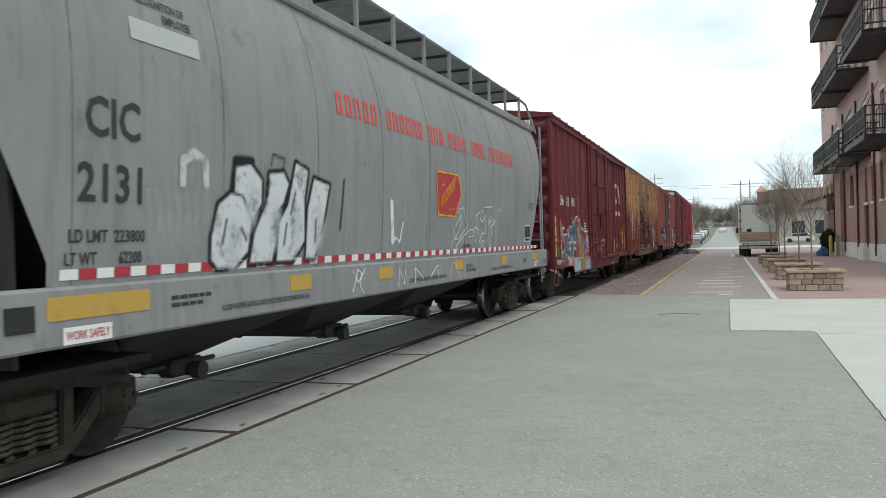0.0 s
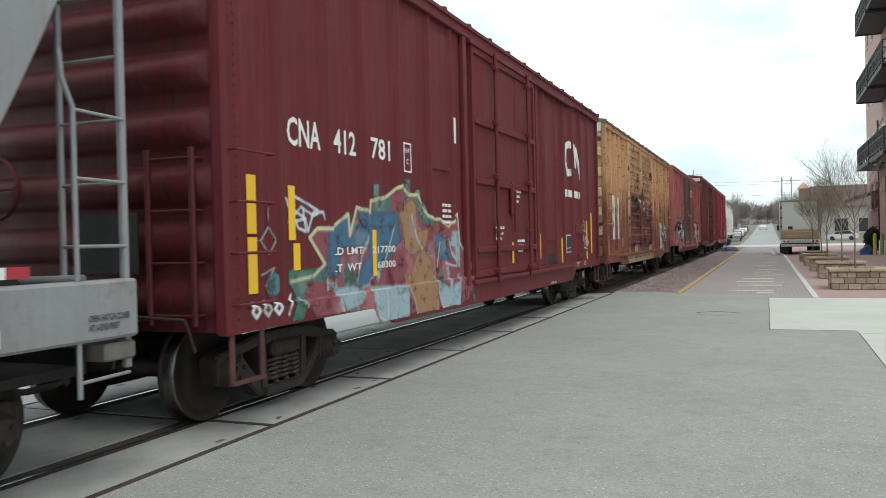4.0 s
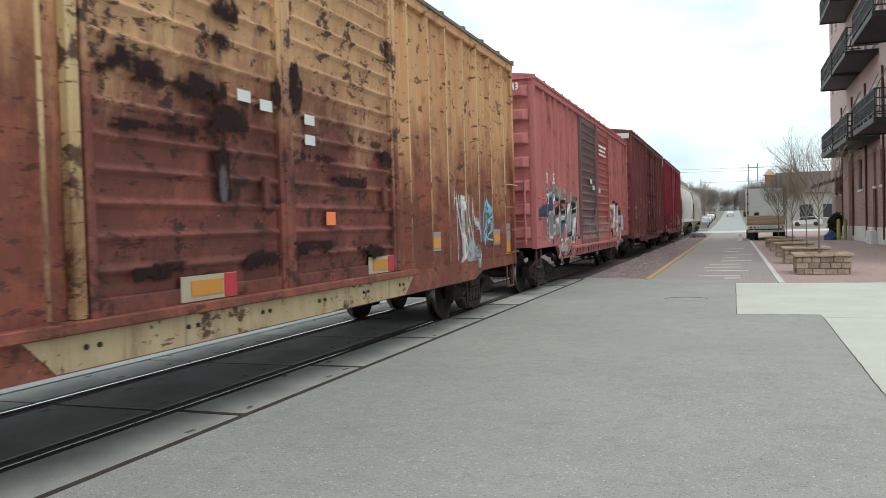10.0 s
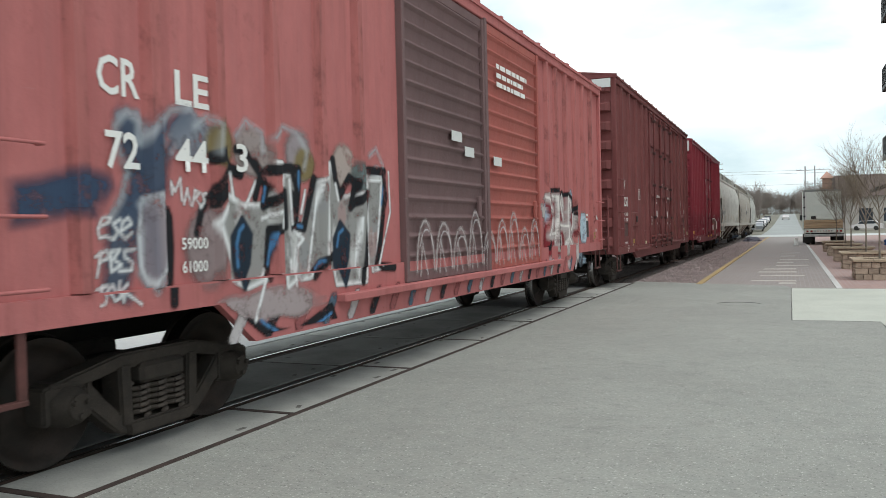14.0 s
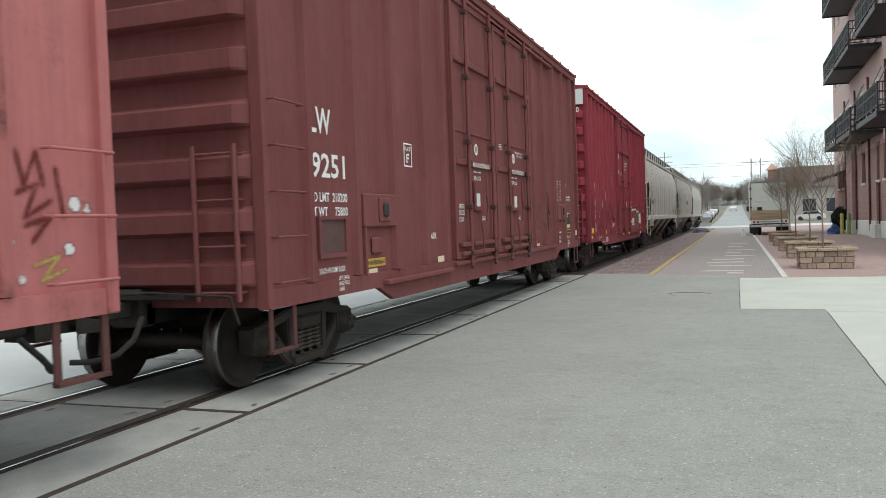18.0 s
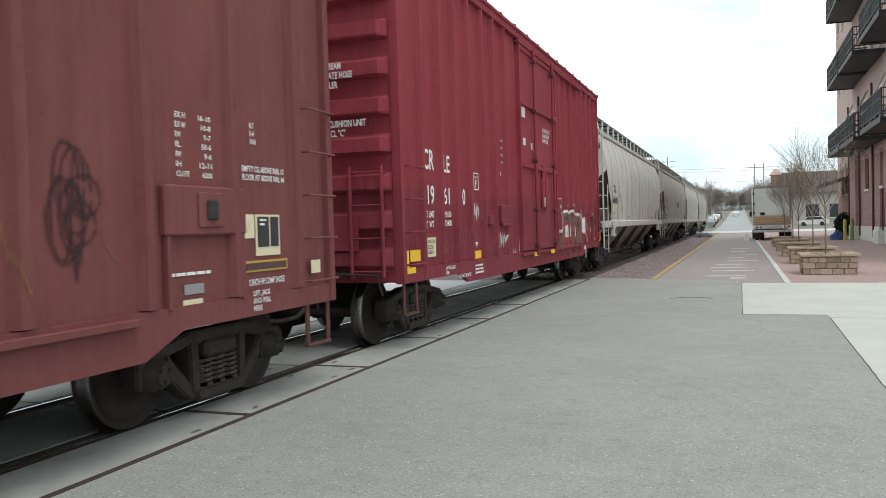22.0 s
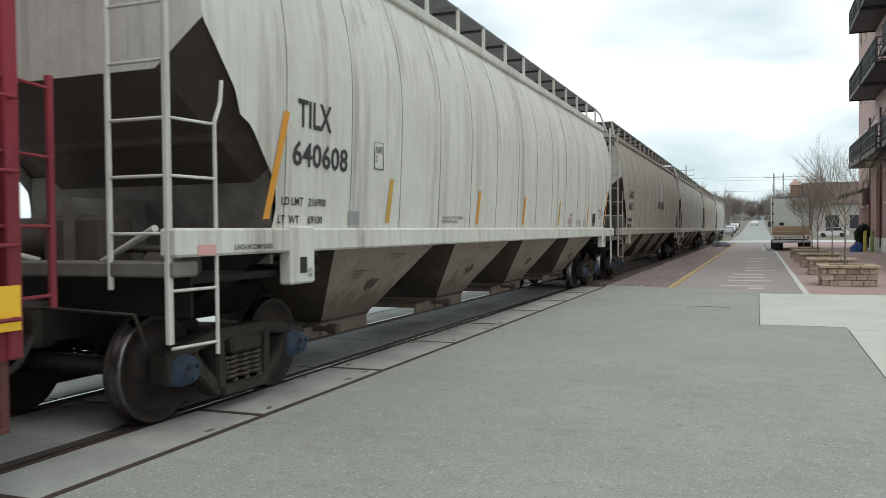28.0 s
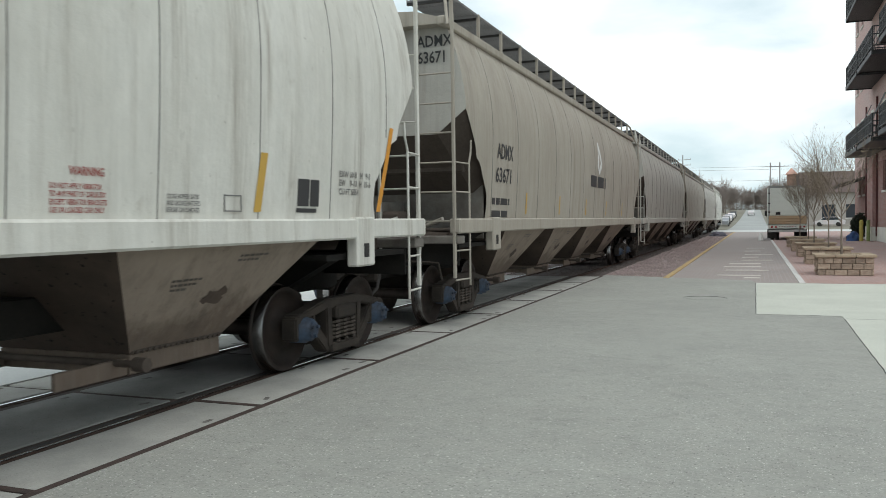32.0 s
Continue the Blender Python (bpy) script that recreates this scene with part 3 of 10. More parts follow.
# yellow edge line, white line, pale patches, manhole
thing("kerb_line", "worn yellow painted edge along the brick street", "road marking", geo=Geo().prism([(-2.30, 22.35), (-2.155, 22.30), (-2.155, 97.9), (-2.30, 97.9)], -0.06, 0.012, "z"), material=YELLOW_PAINT)
thing("white_line", "worn white line along the brick street", "road marking", geo=Geo().box(0.98, 1.115, 21.1, 66, -0.02, 0.006), material=WHITE_PAINT)
PATCH = surface("pale_patch", (0.60, 0.56, 0.51), (0.46, 0.41, 0.37), 0.92, 0, 2, 30)
for y, x0, x1, d in ((22.75, -0.30, 0.12, 0.5), (23.7, -1.02, 0.14, 0.42), (26.0, -0.86, 0.38, 0.5), (27.9, -0.98, 0.18, 0.55), (29.7, -0.86, 0.18, 0.6), (32.2, -0.5, 0.6, 0.6), (34.6, -0.5, 0.1, 0.7), (37.2, -0.45, 0.7, 0.7), (41.0, -0.5, 0.2, 0.8), (45.0, -0.45, 0.45, 0.8)):
    thing("concrete_patch", "pale concrete strip set in the brick street", "paving strip", "strips in the brick street", geo=Geo().prism([(x0, y), (x1, y + 0.04), (x1 - 0.02, y + d), (x0 + 0.03, y + d - 0.05)], -0.03, -0.006, "z"), material=PATCH)
thing("manhole_cover", "flush iron manhole cover in the asphalt", "manhole", geo=Geo().turned([(-0.02, 0.36), (0.003, 0.36), (0.003, 0.34)], 28, "z", (-0.94, 16.8, 0)), material=ASPHALT)
thing("asphalt_crack", "dark curved crack round the manhole", "crack", geo=Geo().pipe([(-0.94 + 0.42 * math.cos(a), 16.8 + 0.42 * math.sin(a), -0.004) for a in [0.25 + 0.2 * k for k in range(14)]], 0.011, 5), material=RUBBER)
rnd = random.Random(3)
for a, b, n in (((1.195, 2.0), (1.195, 7.1), 40), ((1.195, 7.1), (1.275, 13.85), 40), ((0.006, 14.2), (0.006, 21.0), 40), ((0.0, 14.206), (1.28, 14.206), 12), ((1.3, 13.85), (9.0, 13.5), 30), ((0.1, 21.06), (3.0, 21.1), 16)):
    pts = [(a[0] + (b[0] - a[0]) * k / n + rnd.gauss(0, 0.005), a[1] + (b[1] - a[1]) * k / n + rnd.gauss(0, 0.005)) for k in range(n + 1)]
    thing("paving_joint", "dark ragged joint at the edge of the concrete", "joint", "joints of the corner pavement", geo=Geo().pipe([(x, y, -0.003) for x, y in pts], 0.0075, 5), material=RUBBER)


def gravel():
    rnd = random.Random(8)
    g, dark = Geo(), Geo()
    for k in range(5200):
        y = 22.9 + 50 * rnd.random() ** 1.8
        x = rnd.uniform(-9.0, -2.4)
        if -4.85 < x < -4.65:
            continue
        r = rnd.uniform(0.02, 0.055) * (1 + (y - 23) * 0.02)
        a = rnd.random() * 6.3
        v = [(x + r * math.cos(a + 2.1 * i) * rnd.uniform(0.7, 1.2), y + r * math.sin(a + 2.1 * i) * rnd.uniform(0.7, 1.2), -0.06) for i in range(3)]
        (dark if -7.0 < x < -4.15 else g).add(v + [(x, y, -0.05 + r * rnd.uniform(0.5, 1.1))], [(0, 1, 3), (1, 2, 3), (2, 0, 3)])
    tagged(thing("ballast_stones", "loose pinkish crushed stone between brick street and rail", "gravel", geo=g, material=BALLAST_STONE, kind="stuff"))
    thing("oily_stones", "crushed stone darkened for train shade round the rails", "gravel", geo=dark, material=SHADE_BALLAST, kind="stuff")
    for k in range(75):
        x, y, h = on_track(24 + 0.56 * k)
        thing("sleeper", "weathered wooden sleeper half buried in the stones", "sleeper", "sleepers", pose(x, y, -0.07), Geo().box(-1.28, 1.28, -0.11, 0.11, -0.1, 0.022, 0.012) if k == 0 else SLEEPER[0], SLEEPER_WOOD)
        if k == 0:
            SLEEPER.append(bpy.data.objects["sleeper"].data)


def grit():
    """Loose pale grit swept along the edge of the crossing."""
    rnd = random.Random(18)
    g = Geo()
    for k in range(500):
        y = rnd.uniform(3.0, 12.0) if k % 3 else rnd.gauss(6.9, 0.5)
        x = -3.93 + abs(rnd.gauss(0, 0.10 if k % 3 else 0.28))
        r = rnd.uniform(0.003, 0.010)
        a = rnd.random() * 6.3
        v = [(x + r * math.cos(a + 2.1 * i), y + r * math.sin(a + 2.1 * i), 0.0) for i in range(3)]
        g.add(v + [(x, y, r * 0.9)], [(0, 1, 3), (1, 2, 3), (2, 0, 3)])
    thing("loose_grit", "loose pale grit along the edge of the crossing panels", "grit", geo=g, material=surface("pale_grit", (0.48, 0.465, 0.44), (0.36, 0.35, 0.33), 0.9, 0, 9, 60), kind="stuff")


grit()
SLEEPER = []
BALLAST_STONE = surface("ballast_stone", (0.44, 0.35, 0.335), (0.30, 0.235, 0.225), 0.95, 0, 1.5, 22, (0.62, 0.54, 0.52), 0.6, 0.4, 0.02)
gravel()


def planter():
    rnd = random.Random(2)
    p = thing("planter", "raised tan stone planter with a flat cap beside the street", "planter", "planters along the pavement", pose(2.24, 24.05, 0))
    part("core", Geo().box(-0.65, 0.65, 0.03, 1.33, 0, 0.46), MORTAR, p)
    for row in range(3):
        z0 = 0.005 + 0.158 * row
        for side in range(4):
            u = 0.0 if row % 2 else -0.14
            while u < 1.36:
                w = rnd.uniform(0.2, 0.34)
                a, b = max(u, 0.0), min(u + w, 1.36)
                d = rnd.uniform(0.0, 0.018)
                if b - a > 0.05:
                    a, b = a + 0.006, b - 0.006
                    if side == 0:
                        g = Geo().box(-0.68 + a, -0.68 + b, -0.01 - d, 0.06, z0, z0 + 0.148, 0.014)
                    elif side == 1:
                        g = Geo().box(-0.68 - d, -0.61, a + 0.07, min(b, 1.29) + 0.0, z0, z0 + 0.148, 0.014)
                    elif side == 2:
                        g = Geo().box(0.61, 0.68 + d, a + 0.07, min(b, 1.29), z0, z0 + 0.148, 0.014)
                    else:
                        g = Geo().box(-0.68 + a, -0.68 + b, 1.30, 1.37 + d, z0, z0 + 0.148, 0.014)
                    if g.v and (side in (0, 3) or min(b, 1.29) - a - 0.07 > 0.04):
                        part("stone", g, STONE, p)
                u += w
    for q in range(3):
        a = -0.74 + 0.495 * q
        part("cap_slab", Geo().box(a + 0.004, a + 0.49, -0.08, 0.24, 0.48, 0.555, 0.012), CAP_STONE, p)
        part("cap_slab", Geo().box(a + 0.004, a + 0.49, 1.12, 1.44, 0.48, 0.555, 0.012), CAP_STONE, p)
    for x in (-0.74, 0.44):
        part("cap_slab", Geo().box(x, x + 0.30, 0.246, 1.114, 0.48, 0.555, 0.012), CAP_STONE, p)
    part("soil", Geo().box(-0.44, 0.44, 0.24, 1.12, 0.44, 0.5), SOIL, p)
    return p


first = planter()
PLANTER_Y = [24.05, 29.6, 35.2, 40.8, 46.4]
for y in PLANTER_Y[1:]:
    copy_thing(first, pose(2.24, y, 0, 0, 0, 0))


def bare_tree(x, y, z, height, seed, spread=1.0, buds=900, name="tree", label="slender bare street tree with ochre buds in a stone planter", group="street trees in planters", bark=BARK, thick=0.038):
    rnd = random.Random(seed)
    t = thing(name, label, "tree", group, pose(x, y, z))
    trunk, limbs, leaves = Geo(), Geo(), Geo()
    tips = []
    lean = rnd.uniform(-0.05, 0.05)
    pts = [(lean * h * h * 0.2, 0.02 * math.sin(h * 2), h) for h in [height * 0.5 * k / 5 for k in range(6)]]
    for k, (a, b) in enumerate(zip(pts, pts[1:])):
        trunk.bar(a, b, thick * (1 - 0.1 * k), 8, thick * (0.9 - 0.1 * k))

    def grow(p, d, length, r, level):
        a = Vector(p)
        for k in range(3):
            d = (d + Vector((rnd.uniform(-0.18, 0.18), rnd.uniform(-0.18, 0.18), rnd.uniform(0.0, 0.16)))).normalized()
            b = a + d * (length / 3)
            limbs.bar(a, b, r * (1 - 0.2 * k), 5 if level < 2 else 3, r * (0.8 - 0.2 * k), False)
            if level >= 1:
                tips.append(b)
            if level < 3 and (k or level):
                for _ in range(2 if level < 2 else 1):
                    q = (d + Vector((rnd.uniform(-1, 1), rnd.uniform(-1, 1), rnd.uniform(-0.2, 0.7))) * 0.75).normalized()
                    grow(b, q, length * rnd.uniform(0.5, 0.72), r * 0.55, level + 1)
            a = b

    for k in range(8):
        h = height * (0.34 + 0.03 * k)
        a = rnd.random() * 6.3
        c = rnd.uniform(0.45, 0.8) * spread
        grow((lean * h * h * 0.2, 0, h), Vector((math.cos(a) * c, math.sin(a) * c, 1.0)).normalized(), height * rnd.uniform(0.3, 0.44), thick * 0.5, 0)
    for k in range(buds):
        c = rnd.choice(tips) + Vector((rnd.gauss(0, 0.05), rnd.gauss(0, 0.05), rnd.gauss(0, 0.05))) * height * 0.25
        s = rnd.uniform(0.008, 0.018) * height * 0.25
        v = [tuple(c + Vector((rnd.uniform(-1, 1), rnd.uniform(-1, 1), rnd.uniform(-1, 1))) * s * 1.6) for _ in range(3)]
        leaves.add(v, [(0, 1, 2)])
    part("trunk", trunk, bark, t)
    part("branching", limbs, bark, t)
    if buds:
        tagged(part("crown", leaves, BUDS, t, "sparse ochre buds"), kind="stuff")
    return t


for k, y in enumerate(PLANTER_Y):
    bare_tree(2.2 + 0.1 * (k % 2), y + 0.68, 0.48, (2.75, 2.7, 2.6, 2.7, 2.6)[k], 11 + k, 1.15, (1300, 1700, 2000, 2200, 2200)[k], thick=0.03)


FRAME_GREY = surface("dirty_grey_frame", (0.34, 0.34, 0.32), (0.24, 0.24, 0.23), 0.6, 0, 2, 20)


def box_truck():
    t = thing("box_truck", "parked white box truck with tan tail lift seen from behind", "truck", m=pose(2.06, 61.0, 0))
    w = 1.22
    box = part("cargo_box", Geo().box(-w, w, 0.06, 6.6, 0.95, 3.75, 0.03), BOX_WHITE, t)
    g = Geo()
    for a, b, c, d in ((-w, -w + 0.09, 0.95, 3.75), (w - 0.09, w, 0.95, 3.75), (-w + 0.09, w - 0.09, 3.62, 3.75)):
        g.box(a, b, 0.0, 0.06, c, d, 0.01)
    part("rear_frame", g, FRAME_GREY, t)
    for k in range(6):
        part("door_slat", Geo().box(-w + 0.09, w - 0.09, 0.015, 0.06, 1.72 + 0.315 * k, 2.03 + 0.315 * k, 0.008), BOX_WHITE, t)
    for z in (1.9, 2.5, 3.2):
        part("hinge", Geo().box(-w - 0.015, -w + 0.12, -0.03, 0.04, z, z + 0.1, 0.01), BLACK_STEEL, t)
    part("latch", Geo().box(-0.75, -0.45, -0.02, 0.02, 1.75, 1.95, 0.01), BLACK_STEEL, t)
    lift = part("tail_lift", Geo().box(-w + 0.02, w - 0.02, -0.08, 0.03, 1.12, 1.68, 0.015), LIFT_TAN, t, "weathered tan lift platform")
    for z in (1.28, 1.5):
        part("lift_rib", Geo().box(-w + 0.04, w - 0.04, -0.11, -0.08, z, z + 0.05, 0.01), LIFT_TAN, lift)
    part("bumper", Geo().box(-w, w, -0.12, 0.05, 0.55, 0.72, 0.02), CHROME, t)
    part("light_bar", Geo().box(-w, w, -0.05, 0.05, 0.80, 1.06, 0.02), BOX_WHITE, t)
    for x in (-1.05, -0.8, 0.75, 1.0):
        part("tail_lamp", Geo().box(x, x + 0.13, -0.075, -0.05, 0.86, 0.98, 0.01), LAMP_RED, t)
    for k in range(7):
        part("marker", Geo().box(-0.55 + 0.17 * k, -0.47 + 0.17 * k, -0.07, -0.05, 0.9, 0.96), LAMP_RED if k % 2 else BLACK_STEEL, t)
    part("chassis", Geo().box(-0.5, 0.5, 0.1, 8.6, 0.55, 0.95, 0.02), BLACK_STEEL, t)
    for x in (-0.95, -0.62, 0.62, 0.95):
        wh = part("wheel", Geo().turned([(-0.13, 0.30), (-0.13, 0.46), (-0.10, 0.49), (0.10, 0.49), (0.13, 0.46), (0.13, 0.30)], 24, "x", (x, 1.3, 0.49)), RUBBER, t)
    for x in (-0.95, 0.95):
        part("wheel", Geo().turned([(-0.13, 0.30), (-0.13, 0.46), (-0.10, 0.49), (0.10, 0.49), (0.13, 0.46), (0.13, 0.30)], 24, "x", (x, 7.4, 0.49)), RUBBER, t)
        part("mud_flap", Geo().box(x - 0.33 if x < 0 else x - 0.27, x + 0.27 if x < 0 else x + 0.33, 0.72, 0.735, 0.12, 0.75), RUBBER, t)
    part("cab", Geo().prism([(6.75, 0.6), (8.9, 0.6), (8.95, 1.4), (8.3, 1.6), (7.95, 2.5), (6.75, 2.6)], -1.1, 1.1, "x"), BOX_WHITE, t)
    part("mirror", Geo().box(-1.38, -1.18, 8.0, 8.06, 1.7, 2.1, 0.02), BLACK_STEEL, t)


box_truck()
cone = thing("traffic_drum", "small white and orange traffic drum beside the truck", "traffic drum", geo=Geo().turned([(0, 0.2), (0.05, 0.2), (0.05, 0.15), (0.5, 0.12), (0.52, 0.05)], 16, "z", (0.35, 60.0, 0)), material=WHITE_PAINT)


# ---- the brick building with balconies ----
WALL_X, BAL_X = 7.15, 5.65


def building():
    b = thing("apartment_building", "four-storey red brick loft building with black steel balconies", "building", m=pose(0, 0, 0))
    y0, y1, top = 28.0, 70.0, 19.5
    holes = []
    wins = []
    for f in range(1, 4):
        for k in range(15):
            wins.append((30.2 + 2.72 * k, 1.75 + 4.45 * f, 1.15, 2.1))
    for y, w in ((29.6, 1.2), (31.9, 0.95), (34.2, 1.3), (36.3, 0.9), (38.2, 1.3), (40.2, 0.9), (42.5, 1.35), (44.4, 0.85), (47.0, 0.9), (49.2, 0.95), (54.6, 1.5), (64.2, 1.2), (66.9, 1.2)):
        wins.append((y, 3.12, w, 1.82))
    door = (48.4, 50.0, 0.75, 3.1)
    # wall built in bands and piers round the openings
    rows = defaultdict(list)
    for y, z, w, h in wins:
        rows[z].append((y - w / 2, y + w / 2, h))
    edges = [0.9]
    for z in sorted(rows):
        h = rows[z][0][2]
        if z > edges[-1]:
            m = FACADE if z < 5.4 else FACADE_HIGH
            if edges[-1] < 1.0:
                for a, c in ((y0, door[0]), (door[1], y1)):
                    part("wall_band", Geo().box(WALL_X, WALL_X + 0.4, a, c, edges[-1], z), m, b)
            else:
                part("wall_band", Geo().box(WALL_X, WALL_X + 0.4, y0, y1, edges[-1], z), m, b)
        last = y0
        for a, c, _ in sorted(rows[z]):
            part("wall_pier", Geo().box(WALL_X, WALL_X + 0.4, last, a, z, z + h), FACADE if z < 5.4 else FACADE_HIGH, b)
            last = c
        part("wall_pier", Geo().box(WALL_X, WALL_X + 0.4, last, y1, z, z + h), FACADE if z < 5.4 else FACADE_HIGH, b)
        edges.append(z + h)
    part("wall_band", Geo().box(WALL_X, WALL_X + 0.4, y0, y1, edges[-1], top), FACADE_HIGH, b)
    part("back_wall", Geo().box(WALL_X + 0.4, 24, y0, y1, 0, top - 0.5), FACADE, b)
    for a, c in ((y0, door[0]), (door[1], y1)):
        part("stone_base", Geo().box(WALL_X - 0.06, WALL_X + 0.4, a, c, 0, 0.9, 0.02), BASE_STONE, b)
    part("cornice", Geo().box(WALL_X - 0.25, WALL_X + 0.45, y0 - 0.1, y1 + 0.1, top, top + 0.4, 0.05), BASE_STONE, b)
    d = part("door", Geo().box(WALL_X + 0.14, WALL_X + 0.20, door[0] + 0.02, door[1] - 0.02, 0.05, door[3] - 0.05, 0.01), DOOR_RED, b)
    part("door_frame", Geo().box(WALL_X + 0.1, WALL_X + 0.16, door[0] + 0.02, door[0] + 0.12, 0.02, door[3] - 0.02).box(WALL_X + 0.1, WALL_X + 0.16, door[1] - 0.12, door[1] - 0.02, 0.02, door[3] - 0.02).box(WALL_X + 0.1, WALL_X + 0.16, door[0] + 0.12, door[1] - 0.12, door[3] - 0.14, door[3] - 0.02), DOOR_RED, d)
    for y, z, w, h in wins:
        q = part("window", Geo().box(WALL_X + 0.2, WALL_X + 0.22, y - w / 2, y + w / 2, z, z + h), GLASS, b)
        g = Geo()
        for a, c, e, f in ((-w / 2, -w / 2 + 0.07, 0, h), (w / 2 - 0.07, w / 2, 0, h), (-w / 2, w / 2, 0, 0.07), (-w / 2, w / 2, h - 0.07, h), (-w / 2, w / 2, h / 2 - 0.03, h / 2 + 0.03), (-0.025, 0.025, 0, h)):
            g.box(WALL_X + 0.15, WALL_X + 0.2, y + a, y + c, z + e, z + f)
        part("window_frame", g, BLACK_STEEL, q)
        part("window_sill", Geo().box(WALL_X - 0.07, WALL_X + 0.2, y - w / 2 - 0.08, y + w / 2 + 0.08, z - 0.15, z - 0.01, 0.015), BASE_STONE, q)
        part("lintel", Geo().box(WALL_X - 0.012, WALL_X + 0.05, y - w / 2 - 0.12, y + w / 2 + 0.12, z + h + 0.003, z + h + 0.2), BASE_STONE if z > 5 else FACADE, q)
    part("pilaster", Geo().box(WALL_X - 0.28, WALL_X - 0.001, 57.7, 60.4, 0.9, 5.4, 0.02), FACADE, b)
    part("pilaster_base", Geo().box(WALL_X - 0.36, WALL_X - 0.062, 57.6, 60.5, 0.0, 0.9, 0.02), BASE_STONE, b)
    part("wall_vent", Geo().box(WALL_X - 0.075, WALL_X - 0.061, 42.7, 43.4, 0.3, 0.56, 0.004), BLACK_STEEL, b)
    part("door_step", Geo().box(WALL_X - 0.35, WALL_X - 0.062, door[0] - 0.1, door[1] + 0.1, 0.0, 0.72, 0.015), BASE_STONE, b)
    for y in (46.0, 51.8, 57.3, 62.5):
        part("downpipe", Geo().bar((WALL_X - 0.08, y, 0.3), (WALL_X - 0.08, y, 9.0), 0.06, 8), DOOR_RED, b)
    part("wall_lamp", Geo().box(WALL_X - 0.35, WALL_X, 60.2, 60.4, 4.4, 4.7, 0.03), BLACK_STEEL, b)
    return b


building()


def balcony():
    """Steel slab, fascia, posts, railing bars and tie rods, 6 m long."""
    L = 6.2
    t = thing("balcony", "black steel balcony with barred railing hung on the brick wall", "balcony", "balconies of the brick building", pose(BAL_X, 38.6, 5.45))
    part("deck", Geo().box(0, WALL_X - BAL_X - 0.001, 0, L, 0.06, 0.18, 0.01), BALCONY_STEEL, t)
    for a, c in ((0, 0.07), (L - 0.07, L)):
        part("side_beam", Geo().box(0.0, WALL_X - BAL_X - 0.001, a, c, 0.0, 0.22), BALCONY_STEEL, t)
    part("front_beam", Geo().box(-0.07, 0.0, 0, L, 0.0, 0.26, 0.01), BALCONY_STEEL, t)
    for k in range(6):
        part("post", Geo().box(-0.05, 0.02, L * k / 5 - 0.035, L * k / 5 + 0.035, 0.26, 1.42), BALCONY_STEEL, t)
    for z in (0.42, 1.0, 1.40):
        part("rail", Geo().box(-0.045, 0.02, 0, L, z, z + 0.055).box(-0.0, WALL_X - BAL_X, -0.03, 0.03, z, z + 0.055).box(0.0, WALL_X - BAL_X, L - 0.03, L + 0.03, z, z + 0.055), BALCONY_STEEL, t)
    n = 56
    bars = Geo()
    for k in range(n):
        y = L * (k + 0.5) / n
        bars.box(-0.03, -0.003, y - 0.02, y + 0.02, 0.45, 1.4)
    for k in range(12):
        x = 0.06 + (WALL_X - BAL_X - 0.1) * k / 12
        for y in (0.0, L):
            bars.box(x - 0.012, x + 0.012, y - 0.012, y + 0.012, 0.45, 1.4)
    tagged(part("railing_infill", bars, BALCONY_STEEL, t), kind="stuff")
    for y in (0.05, L - 0.05):
        part("tie_rod", Geo().bar((0.02, y, 0.25), (WALL_X - BAL_X - 0.03, y, 3.4), 0.028, 6), TIE_STEEL, t)
    return t


BALCONY_STEEL = surface("black_balcony_steel", (0.035, 0.036, 0.038), (0.055, 0.055, 0.055), 0.55, 0.3, 2, 30)
TIE_STEEL = surface("grey_tie_steel", (0.25, 0.25, 0.25), (0.2, 0.2, 0.2), 0.5, 0.6, 2, 30)
first = balcony()
for z in (5.45, 9.9, 14.35):
    for y in (38.6, 47.4, 54.2):
        if (y, z) != (38.6, 5.45):
            copy_thing(first, pose(BAL_X, y, z))

thing("awning", "dark flat metal awning over an entrance of the brick building", "awning", geo=Geo().prism([(WALL_X - 1.7, 3.85), (WALL_X - 0.002, 4.35), (WALL_X - 0.002, 4.15), (WALL_X - 1.7, 3.6)], 63.0, 68.0, "y"), material=AWNING)
for x, y, m, c in ((6.25, 57.6, BOLLARD_Y, "yellow"), (6.6, 57.2, BOLLARD_G, "faded green")):
    thing("bollard", c + " steel bollard standing before the brick wall", "bollard", "bollards", geo=Geo().turned([(0, 0.11), (1.25, 0.11), (1.34, 0.07), (1.36, 0.0)], 14, "z", (x, y, 0)), material=m)


def shrub():
    rnd = random.Random(6)
    g = Geo()
    for k in range(1600):
        a, b, r = rnd.random() * 6.3, rnd.uniform(-1, 1), rnd.uniform(0.7, 1.0) * (1 + 0.15 * math.sin(k))
        c = Vector((6.55 + 0.5 * r * math.cos(a) * math.sqrt(1 - b * b), 61.5 + 0.5 * r * math.sin(a) * math.sqrt(1 - b * b), 0.95 + 0.75 * r * b))
        g.add([tuple(c + Vector((rnd.uniform(-1, 1), rnd.uniform(-1, 1), rnd.uniform(-1, 1))) * 0.14) for _ in range(3)], [(0, 1, 2)])
    t = thing("shrub", "dense dark evergreen shrub by the wall", "shrub", m=pose(0, 0, 0))
    part("stem", Geo().bar((6.55, 61.5, 0), (6.55, 61.5, 0.8), 0.05), BARK, t)
    tagged(part("crown", g, LEAF_DARK, t), kind="stuff")


shrub()


